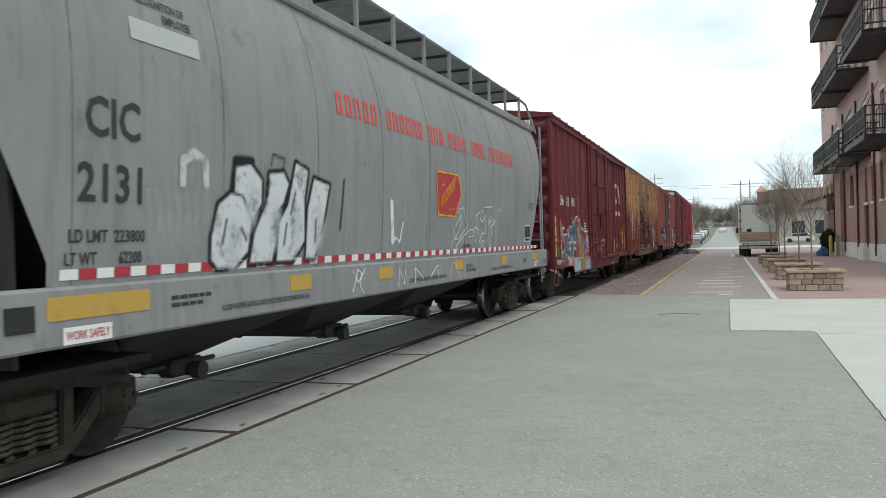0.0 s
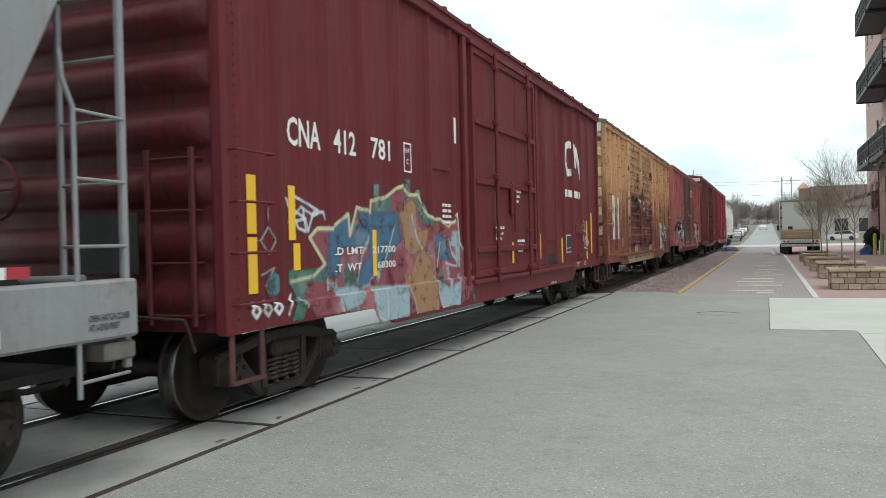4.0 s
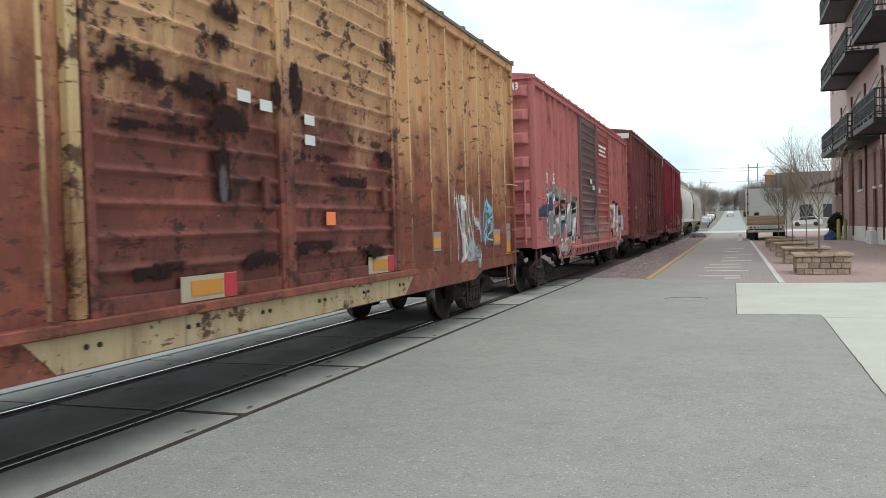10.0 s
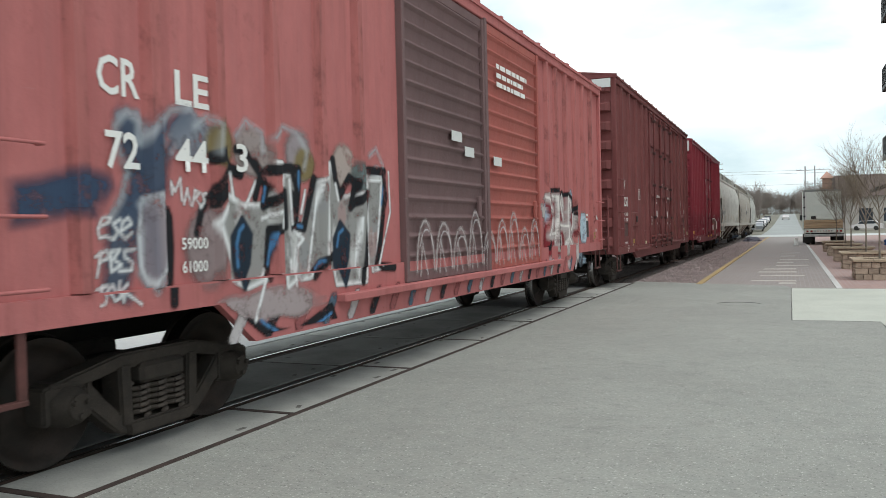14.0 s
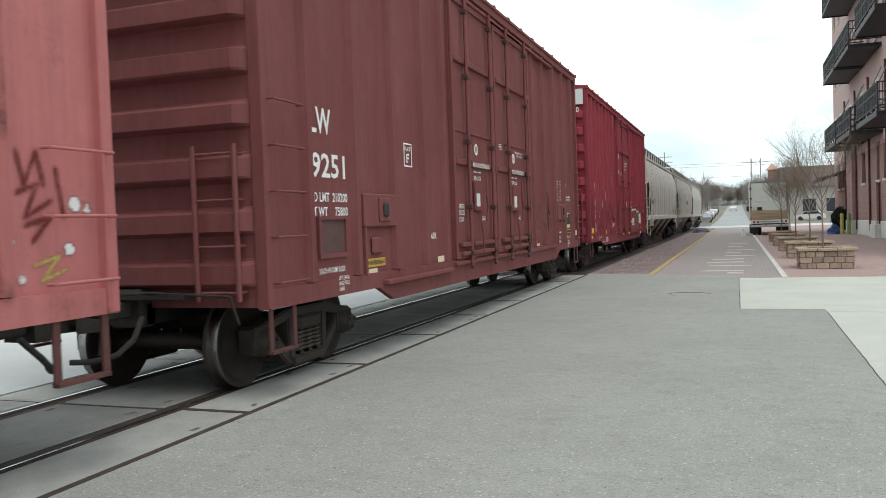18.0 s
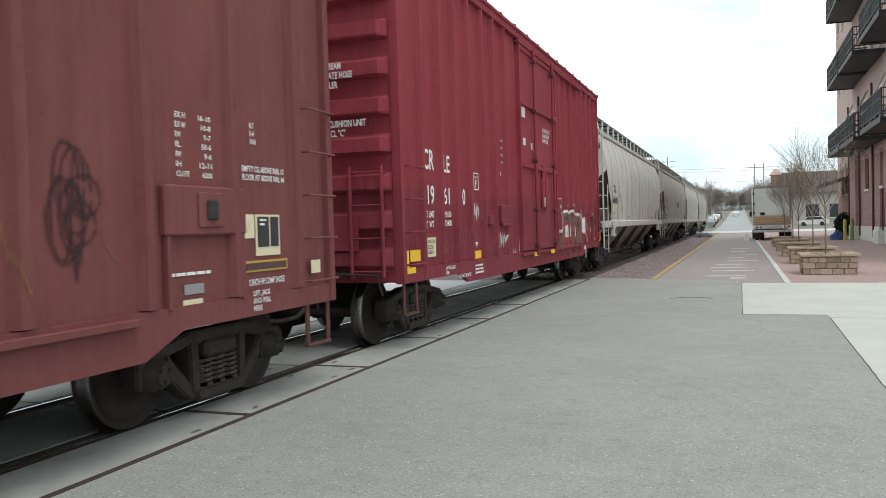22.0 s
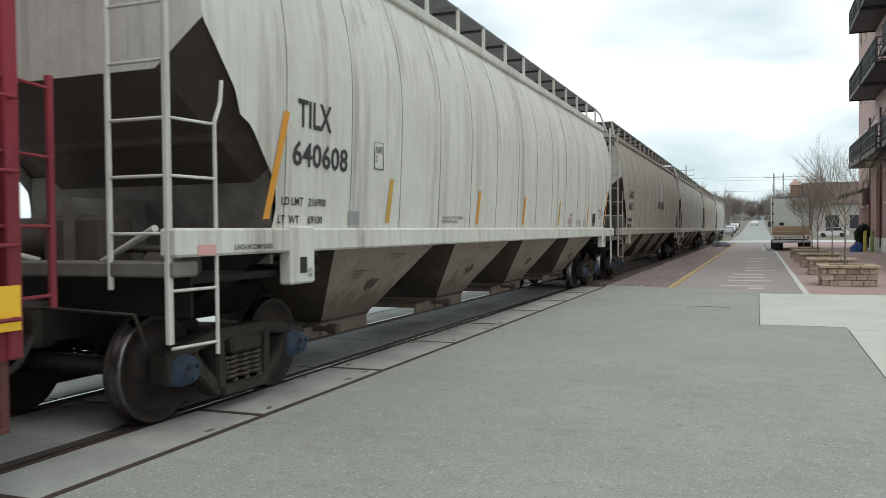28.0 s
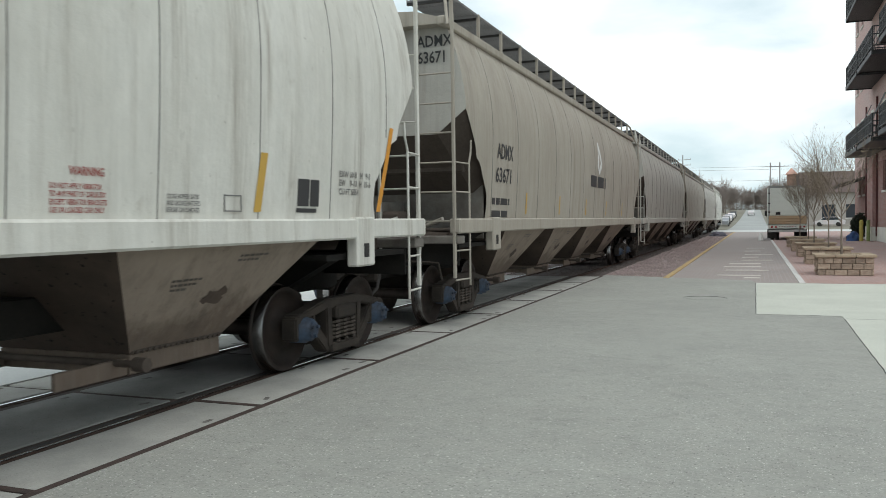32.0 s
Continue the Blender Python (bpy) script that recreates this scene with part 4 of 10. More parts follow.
def lumpy(name, label, category, x, y, z, rx, ry, rz, material, seed):
    bm = bmesh.new()
    bmesh.ops.create_icosphere(bm, subdivisions=4, radius=1)
    for v in bm.verts:
        n = 1 + 0.35 * noise.noise(v.co * 1.8 + Vector((seed, 0, 0))) + 0.15 * noise.noise(v.co * 5 + Vector((0, seed, 0)))
        v.co = Vector((v.co.x * rx * n, v.co.y * ry * n, max(v.co.z, -0.15) * rz * n))
    g = Geo().take(bm, True)
    return thing(name, label, category, m=pose(x, y, z), geo=g, material=material)


lumpy("tarp_bundle", "crumpled blue tarpaulin bundle by the bollards", "bundle", 5.85, 58.5, 0.06, 0.42, 0.4, 0.5, BLUE_PLASTIC, 3.0)
lumpy("rubbish_heap", "low heap of dark bluish rubbish beside the track", "heap", -3.1, 78.0, -0.02, 0.7, 0.9, 0.36, surface("debris", (0.085, 0.085, 0.115), (0.13, 0.12, 0.14), 0.8, 0, 4, 20), 5.0)


# ---- distance ----
def passenger_car(x, y, rz, paint, label):
    c = thing("parked_car", label, "car", "parked cars up the street", pose(x, y, rise(y) - 0.02, 0, 0, rz))
    part("body", Geo().prism([(-2.2, 0.3), (2.2, 0.3), (2.25, 0.75), (1.3, 0.95), (0.75, 1.45), (-1.2, 1.48), (-1.9, 1.0), (-2.25, 0.9)], -0.9, 0.9, "x"), paint, c)
    part("window_band", Geo().prism([(-1.75, 1.0), (1.15, 0.98), (0.7, 1.38), (-1.15, 1.4)], -0.91, 0.91, "x"), GLASS, c)
    for dx in (-0.85, 0.85):
        for dy in (-1.35, 1.35):
            part("wheel", Geo().turned([(-0.1, 0.2), (-0.1, 0.33), (0.1, 0.33), (0.1, 0.2)], 16, "x", (dx, dy, 0.33)), RUBBER, c)


PAINT_W = surface("white_car_paint", (0.78, 0.7, 0.7), (0.65, 0.65, 0.65), 0.3, 0, 1, 20, None, 0.7, 0)
PAINT_D = surface("dark_car_paint", (0.05, 0.055, 0.065), (0.06, 0.06, 0.07), 0.3, 0, 1, 20, None, 0.7, 0)
PAINT_S = surface("silver_car_paint", (0.35, 0.36, 0.38), (0.3, 0.31, 0.33), 0.3, 0.3, 1, 20, None, 0.7, 0)
for x, y, rz, m, lab in ((-5.2, 150, 0, PAINT_S, "silver car parked up the street"), (-5.4, 158, 0, PAINT_W, "white car parked up the street"), (-5.6, 172, 0, PAINT_D, "dark car parked up the street"), (-5.6, 186, 0, PAINT_W, "white car parked up the street"), (-5.8, 205, 0, PAINT_S, "silver car parked up the street"), (-5.8, 226, 0, PAINT_W, "white car parked up the street"), (-6.0, 250, 0, PAINT_D, "dark car parked up the street"), (-1.2, 262, 0, PAINT_W, "white car coming down the street"), (3.4, 175, 0, PAINT_W, "white car parked up the street"), (3.4, 150, 0, PAINT_D, "dark car parked up the street"), (3.6, 200, 0, PAINT_S, "silver car parked up the street"), (3.8, 232, 0, PAINT_W, "white car parked up the street"), (10.8, 141, 80, PAINT_W, "white pickup-sized car before the low building"), (-9.0, 128, 90, PAINT_W, "white car by the cross street")):
    passenger_car(x, y, rz, m, lab)


def pole(x, y, h, arms, seed):
    p = thing("utility_pole", "grey wooden utility pole with cross-arms and wires", "utility pole", "utility poles", pose(x, y, rise(y) - 0.05))
    part("shaft", Geo().bar((0, 0, 0), (0, 0, h), 0.12, 10, 0.08), WOOD_POLE, p)
    for z in arms:
        a = part("cross_arm", Geo().box(-1.15, 1.15, -0.05, 0.05, z, z + 0.08), WOOD_POLE, p)
        for dx in (-1.1, -0.6, 0.6, 1.1):
            part("insulator", Geo().bar((dx, 0, z + 0.08), (dx, 0, z + 0.22), 0.03, 6), WOOD_POLE, a)
    return p


pole(1.95, 122, 9.2, (8.6,), 1)
pole(3.15, 122, 9.2, (8.6,), 2)
pole(-10.2, 128, 11.2, (10.4, 9.6), 3)
for z, (xa, xb) in ((9.3, (-30, 60)), (8.9, (-30, 60)), (7.4, (-40, 60))):
    g = Geo()
    n = 24
    for k in range(n):
        u, w = k / n, (k + 1) / n
        g.bar((xa + (xb - xa) * u, 122 + 10 * u, z - 2.0 * u * (1 - u)), (xa + (xb - xa) * w, 122 + 10 * w, z - 2.0 * w * (1 - w)), 0.018, 4)
    thing("overhead_wire", "thin black overhead wire across the street", "wire", "overhead wires", geo=g, material=WIRE)


def far_trees():
    rnd = random.Random(21)
    # twigs lighter than the near bark: distance haze put into the colour
    twig = surface("far_twigs", (0.27, 0.225, 0.20), (0.36, 0.31, 0.28), 0.9, 0, 0.4, 5)
    k = 0
    for y in (190, 225, 255, 285, 315, 345, 375, 405, 440):
        left = (-52, -46, -40, -34.5, -29.5, -25, -21, -17.5, -14, -10.5) if y > 230 else (-46, -36, -28, -21, -15)
        for x in left + (() if y < 400 else (-7.0, -3.5, -0.5, 3.0)) + ((6.0, 9.5, 13.5, 18, 24, 31) if y > 200 else (9.0, 14, 21)):
            x2, y2 = x + rnd.uniform(-1.2, 1.2), y + rnd.uniform(-10, 10)
            h = rnd.uniform(8.0, 12.5) * (0.9 if x > 0 else 1.0) * (0.8 if y < 280 else 1.0)
            if k < 8:
                t = bare_tree(x2, y2, rise(y2) - 0.1, h, 60 + k, 1.15, 0, "far_tree", "bare grey-brown tree up the street", "trees up the street", twig, 0.2)
                g = Geo()
                for _ in range(5200):
                    a, b, r = rnd.random() * 6.3, rnd.uniform(-1, 1), rnd.random() ** 0.4
                    wob = 1 + 0.22 * math.sin(3 * a + k) * math.cos(2.5 * b + k)
                    c = Vector((0.42 * h * r * wob * math.cos(a) * math.sqrt(1 - b * b), 0.42 * h * r * wob * math.sin(a) * math.sqrt(1 - b * b), h * 0.54 + 0.45 * h * r * b * wob))
                    d = (c - Vector((0, 0, h * 0.3))).normalized() + Vector((rnd.uniform(-0.4, 0.4), rnd.uniform(-0.4, 0.4), rnd.uniform(-0.2, 0.4)))
                    q = c + d * rnd.uniform(0.3, 0.75)
                    o = Vector((0.05, 0.0, 0.0))
                    g.add([tuple(c - o), tuple(c + o), tuple(q)], [(0, 1, 2)])
                tagged(part("twig_mass", g, twig, t), kind="stuff")
                TREES.append(t)
            else:
                t = copy_thing(TREES[k % 8], pose(x2, y2, rise(y2) - 0.1, 0, 0, rnd.uniform(0, 360)))
            k += 1


def undergrowth():
    """Brushwood that closes the view below the far trees."""
    rnd = random.Random(77)
    g = Geo()
    for k in range(9000):
        y = rnd.choice((452, 458, 466)) + rnd.uniform(-3, 3)
        x = rnd.uniform(-75, 60)
        z = rise(y) + 5.0 * rnd.random() ** 1.6 * (0.6 + 0.4 * math.sin(x * 0.31) ** 2)
        d = Vector((rnd.uniform(-0.5, 0.5), 0, rnd.uniform(0.3, 1.1)))
        g.add([(x - 0.09, y, z - 0.1), (x + 0.09, y, z - 0.1), (x + d.x, y, z + d.z)], [(0, 1, 2)])
    thing("brushwood", "bare brown brushwood under the far trees", "shrubs", geo=g, material=surface("brushwood", (0.25, 0.21, 0.185), (0.33, 0.285, 0.255), 0.9, 0, 0.4, 5), kind="stuff")


TREES = []
far_trees()
undergrowth()


def low_building():
    b = thing("low_building", "long low pale building with dark brown roof and small tower", "building", m=pose(0, 0, 0))
    wall = surface("pale_render", (0.50, 0.46, 0.42), (0.42, 0.38, 0.35), 0.9, 0, 0.4, 6)
    roof = surface("dark_brown_roof", (0.155, 0.115, 0.105), (0.12, 0.09, 0.082), 0.9, 0, 0.5, 5)
    part("wall", Geo().box(5.2, 34, 150, 170, 0, 5.6), wall, b)
    part("roof", Geo().prism([(149.2, 5.6), (170.8, 5.6), (166, 9.3), (154, 9.3)], 7.0, 34.6, "x"), roof, b)
    part("porch_roof", Geo().prism([(148.6, 5.6), (151.0, 5.6), (151.0, 6.6)], 4.8, 7.0, "x"), roof, b)
    for k in range(6):
        q = part("window", Geo().box(10.4 + 3.6 * k, 12.4 + 3.6 * k, 149.93, 149.99, 1.4, 3.6), GLASS, b)
        part("window_sill", Geo().box(10.3 + 3.6 * k, 12.5 + 3.6 * k, 149.85, 149.99, 1.2, 1.35), BASE_STONE, q)
    tw = part("roof_tower", Geo().box(5.1, 6.5, 152, 154, 5.6, 8.9), surface("orange_brick", (0.36, 0.22, 0.17), (0.31, 0.19, 0.15), 0.9, 0, 1, 10), b)
    part("tower_roof", Geo().add([(4.8, 151.7, 8.9), (6.8, 151.7, 8.9), (6.8, 154.3, 8.9), (4.8, 154.3, 8.9), (5.8, 153, 10.1)], [(0, 1, 4), (1, 2, 4), (2, 3, 4), (3, 0, 4), (3, 2, 1, 0)]), surface("pale_orange_roof", (0.55, 0.33, 0.26), (0.5, 0.3, 0.24), 0.8, 0, 1, 10), tw)


low_building()


WHEELSETS, CARS = [], []


def wheelset_meshes():
    prof = [(0.70, 0.20), (0.72, 0.33), (0.695, 0.40), (0.685, 0.445), (0.69, 0.475), (0.705, 0.485), (0.715, 0.475), (0.725, 0.462)]
    tread = [(0.725, 0.462), (0.76, 0.457), (0.83, 0.452), (0.835, 0.446)]
    face = [(0.835, 0.446), (0.835, 0.405), (0.80, 0.385), (0.775, 0.30), (0.785, 0.20), (0.85, 0.16), (0.85, 0.09)]
    g, marks = Geo(), []

    def add(prof_, s_, slot):
        n = len(g.f)
        g.turned([(s_ * a, r) for a, r in prof_], 40, caps=False)
        marks.extend([slot] * (len(g.f) - n))

    for s in (1, -1):
        add(prof, s, 0)
        add(face, s, 0)
        add(tread, s, 1)
        add([(0.70, 0.20), (0.70, 0.10)], s, 0)
    n = len(g.f)
    g.turned([(-1.12, 0.07), (-0.86, 0.075), (-0.84, 0.1), (-0.6, 0.1), (-0.4, 0.085), (0.4, 0.085), (0.6, 0.1), (0.84, 0.1), (0.86, 0.075), (1.12, 0.07)], 16)
    marks.extend([0] * (len(g.f) - n))
    me = g.mesh("wheelset")
    me.materials.append(WHEEL_STEEL)
    me.materials.append(TREAD_STEEL)
    me.polygons.foreach_set("material_index", marks)
    return me


def truck_meshes():
    out = {}
    g = Geo()
    a = AXLE_GAP / 2
    # cast frame: two windows left open between the chords, the columns and the ends
    top = [(-a - 0.20, 0.60), (-a + 0.05, 0.655), (-0.40, 0.735), (0.40, 0.735), (a - 0.05, 0.655), (a + 0.20, 0.60), (a + 0.20, 0.50), (a - 0.02, 0.545), (0.42, 0.62), (-0.42, 0.62), (-a + 0.02, 0.545), (-a - 0.20, 0.50)]
    low = [(-0.33, 0.13), (0.33, 0.13), (0.36, 0.235), (-0.36, 0.235)]
    g.prism(top, -0.085, 0.085).prism(low, -0.11, 0.11)
    for s in (1, -1):
        g.prism([(s * 0.30, 0.13), (s * 0.42, 0.16), (s * (a - 0.14), 0.42), (s * (a + 0.18), 0.545), (s * (a - 0.20), 0.57), (s * (a - 0.32), 0.44), (s * 0.36, 0.27)], -0.08, 0.08)
        g.prism([(s * 0.28, 0.2), (s * 0.40, 0.2), (s * 0.42, 0.66), (s * 0.30, 0.66)], -0.095, 0.095)
        g.prism([(s * (a - 0.2), 0.6), (s * (a - 0.2), 0.36), (s * (a - 0.14), 0.34), (s * (a - 0.14), 0.6)], -0.09, 0.09)
        g.prism([(s * (a + 0.14), 0.6), (s * (a + 0.14), 0.34), (s * (a + 0.21), 0.36), (s * (a + 0.21), 0.6)], -0.09, 0.09)
    out["side_frame"] = g.mesh("side_frame")
    bm = bmesh.new()
    bm.from_mesh(out["side_frame"])
    bmesh.ops.bevel(bm, geom=bm.edges[:], offset=0.016, segments=2, affect="EDGES")
    bm.to_mesh(out["side_frame"])
    bm.free()
    coil = [(0.03 + 0.075 * math.cos(0.7 * k), 0.075 * math.sin(0.7 * k), 0.25 + 0.0048 * k) for k in range(53)]
    out["spring"] = Geo().pipe(coil, 0.019, 5).mesh("spring")
    out["bolster"] = Geo().box(-1.13, 1.13, -0.235, 0.235, 0.49, 0.645, 0.03).box(-0.35, 0.35, -0.33, 0.33, 0.5, 0.75, 0.04).mesh("bolster")
    g = Geo().turned([(-0.11, 0.145), (0.05, 0.145), (0.06, 0.125), (0.12, 0.12), (0.13, 0.09), (0.16, 0.085)], 20)
    for k in range(3):
        c, s = math.cos(k * 2.094 + 0.5) * 0.06, math.sin(k * 2.094 + 0.5) * 0.06
        g.bar((0.155, c, s), (0.185, c, s), 0.022, 6)
    out["bearing_cap"] = g.mesh("bearing_cap")
    out["bearing_adapter"] = Geo().box(-0.10, 0.09, -0.15, 0.15, 0.12, 0.17, 0.015).mesh("bearing_adapter")
    out["brake_beam"] = Geo().box(-0.70, 0.70, -0.05, 0.05, -0.05, 0.05, 0.01).box(-0.80, -0.68, -0.03, 0.06, -0.16, 0.16, 0.01).box(0.68, 0.80, -0.03, 0.06, -0.16, 0.16, 0.01).mesh("brake_beam")
    return out


SPRING_STEEL = surface("spring_steel", (0.075, 0.062, 0.054), (0.11, 0.09, 0.075), 0.75, 0.2, 8, 60)
WHEEL_ME = wheelset_meshes()
TRUCK_ME = truck_meshes()
CAP_BLUE = surface("cap_blue", (0.055, 0.085, 0.135), (0.028, 0.032, 0.042), 0.6, 0, 8, 60)


def at(ob, x, y, z, rz=0):
    ob.matrix_basis = pose(x, y, z, 0, 0, rz)
    return ob


def truck(car, y, caps=STEEL_DARK, material=STEEL_DARK):
    t = part("truck", TRUCK_ME["bolster"], material, car, "cast steel truck black with road grime")
    at(t, 0, y, 0)
    for s in (1, -1):
        at(part("side_frame", TRUCK_ME["side_frame"], material, t), s * 1.0, 0, 0)
        for dy in (-0.185, 0.0, 0.185):
            at(part("spring", TRUCK_ME["spring"], SPRING_STEEL, t), s * 1.0, dy, 0)
        for e in (-1, 1):
            me = TRUCK_ME["bearing_cap"]
            if caps is not STEEL_DARK:
                me = me.copy()
                me.materials.clear()
            b = part("bearing_cap", me, caps, t)
            at(b, s * 1.03, e * AXLE_GAP / 2, WHEEL_R, 0 if s > 0 else 180)
            at(part("bearing_adapter", TRUCK_ME["bearing_adapter"], STEEL_DARK, t), s * 1.0, e * AXLE_GAP / 2, WHEEL_R)
    for e in (-1, 1):
        w = part("wheelset", WHEEL_ME, WHEEL_STEEL, t)
        at(w, 0, e * AXLE_GAP / 2, WHEEL_R)
        WHEELSETS.append(w)
        at(part("brake_beam", TRUCK_ME["brake_beam"], STEEL_DARK, t), 0, e * 0.33, 0.37)
    return t


def coupler(car, y, s, iron=STEEL_DARK):
    """Drawhead with its knuckle, the shank and the cut lever, at one end (s = -1 or 1)."""
    g = Geo().box(-0.08, 0.08, min(y, y + s * 0.75), max(y, y + s * 0.75), 0.78, 0.94, 0.02)
    g.box(-0.20, 0.20, min(y - s * 0.1, y + s * 0.12), max(y - s * 0.1, y + s * 0.12), 0.68, 1.05, 0.03)
    part("coupler", g, iron, car)
    h = Geo()
    e = y + s * 0.55
    h.prism([(-0.17, e), (0.16, e), (0.19, e + s * 0.12), (0.10, e + s * 0.27), (0.02, e + s * 0.2), (-0.06, e + s * 0.12), (-0.12, e + s * 0.3), (-0.2, e + s * 0.26)], 0.72, 1.0, "z")
    part("coupler_knuckle", h, iron, car)
    z = Geo().pipe([(1.25, y + s * 0.08, 0.72), (1.22, y + s * 0.16, 0.98), (0.35, y + s * 0.2, 1.02), (0.15, y + s * 0.45, 1.02)], 0.014)
    part("cut_lever", z, iron, car)
    a = Geo().pipe([(0.32, y + s * 0.25, 0.80), (0.36, y + s * 0.42, 0.62), (0.30, y + s * 0.58, 0.50), (0.14, y + s * 0.72, 0.46), (0.0, y + s * 0.82, 0.47)], 0.027)
    part("air_hose", a, RUBBER, car)


def ladder(car, name, a, b, zs, out, material, stiles=True, r=0.0125):
    """Rungs between the uprights at a and b (x, y), set off by the vector out."""
    g = Geo()
    (ax, ay), (bx, by) = a, b
    ox, oy = out
    if stiles:
        for x, y in (a, b):
            g.bar((x + ox, y + oy, zs[0] - 0.08), (x + ox, y + oy, zs[-1] + 0.08), 0.026, 6)
    lad = part(name, g, material, car) if stiles else None
    for z in zs:
        q = Geo().pipe([(ax, ay, z), (ax + ox, ay + oy, z - 0.0), (ax + ox, ay + oy, z), (bx + ox, by + oy, z), (bx, by, z)], r)
        part("rung" if stiles else "grab_iron", q, material, lad or car)
    return lad


STIRRUP_STEEL = surface("grimy_red_steel", (0.13, 0.05, 0.045), (0.08, 0.035, 0.03), 0.7, 0, 5, 40)


def stirrup(car, x, y, w, z0, z1, material):
    g = Geo()
    for d in (0, w):
        g.box(x - 0.012, x + 0.012, y + d - 0.03, y + d + 0.03, z0, z1, 0.004)
    g.box(x - 0.03, x + 0.03, y - 0.02, y + w + 0.02, z0 - 0.02, z0 + 0.012, 0.004)
    part("stirrup", g, material, car)


def words(text, size, x, y, z, material, car, name="lettering", squeeze=1.0, along=1, tilt=0.0, centre=False):
    """Painted letters on the side that faces +x; y runs to the reader's right."""
    cu = bpy.data.curves.new(name, "FONT")
    cu.body, cu.size = text, size
    cu.offset = 0.018 * size
    cu.align_x = "CENTER" if centre else "LEFT"
    cu.resolution_u = 2
    tmp = bpy.data.objects.new(name, cu)
    scene.collection.objects.link(tmp)
    bpy.context.view_layer.update()
    me = bpy.data.meshes.new_from_object(tmp.evaluated_get(bpy.context.evaluated_depsgraph_get()))
    bpy.data.objects.remove(tmp)
    bpy.data.curves.remove(cu)
    me.name = name
    me.materials.clear()
    turn = Matrix(((0, 0, 1), (1, 0, 0), (0, 1, 0))).to_4x4() if along == 1 else Matrix(((1, 0, 0), (0, 0, -1), (0, 1, 0))).to_4x4()
    me.transform(Matrix.Translation((x, y, z)) @ turn @ Matrix.Rotation(tilt, 4, "Z") @ Matrix.Diagonal((squeeze, 1, 1, 1)))
    return part(name, me, material, car)


def lay(text, y0, y1, z0, z1, x, material, car, wid=None, name="lettering"):
    """Letters fitted into a box on the side; wid: half width of a rounded side at a height."""
    ob = words(text, 1.0, 0, 0, 0, material, car, name)
    ys, zs = [v.co.y for v in ob.data.vertices], [v.co.z for v in ob.data.vertices]
    a, b, c, d = min(ys), max(ys), min(zs), max(zs)
    for v in ob.data.vertices:
        v.co.y = y0 + (v.co.y - a) / (b - a) * (y1 - y0)
        v.co.z = z0 + (v.co.z - c) / (d - c) * (z1 - z0)
        v.co.x = wid(v.co.z) + 0.008 if wid else x
    return ob


def plate(car, name, x, y0, y1, z0, z1, material, label="", t=0.006):
    return part(name, Geo().box(x, x + t, y0, y1, z0, z1), material, car, label)


def lines_of_bars(car, x, y, z, rows, h, material, seed=1, name="small_lettering"):
    """Rows of small writing too small to read, as plain bars."""
    rnd = random.Random(seed)
    g = Geo()
    for k, w in enumerate(rows):
        u = y
        while u < y + w:
            d = rnd.uniform(1.2, 4.5) * h
            g.box(x, x + 0.003, u, min(u + d, y + w), z - k * h * 1.9, z - k * h * 1.9 + h)
            u += d + 0.6 * h
    return part(name, g, material, car)


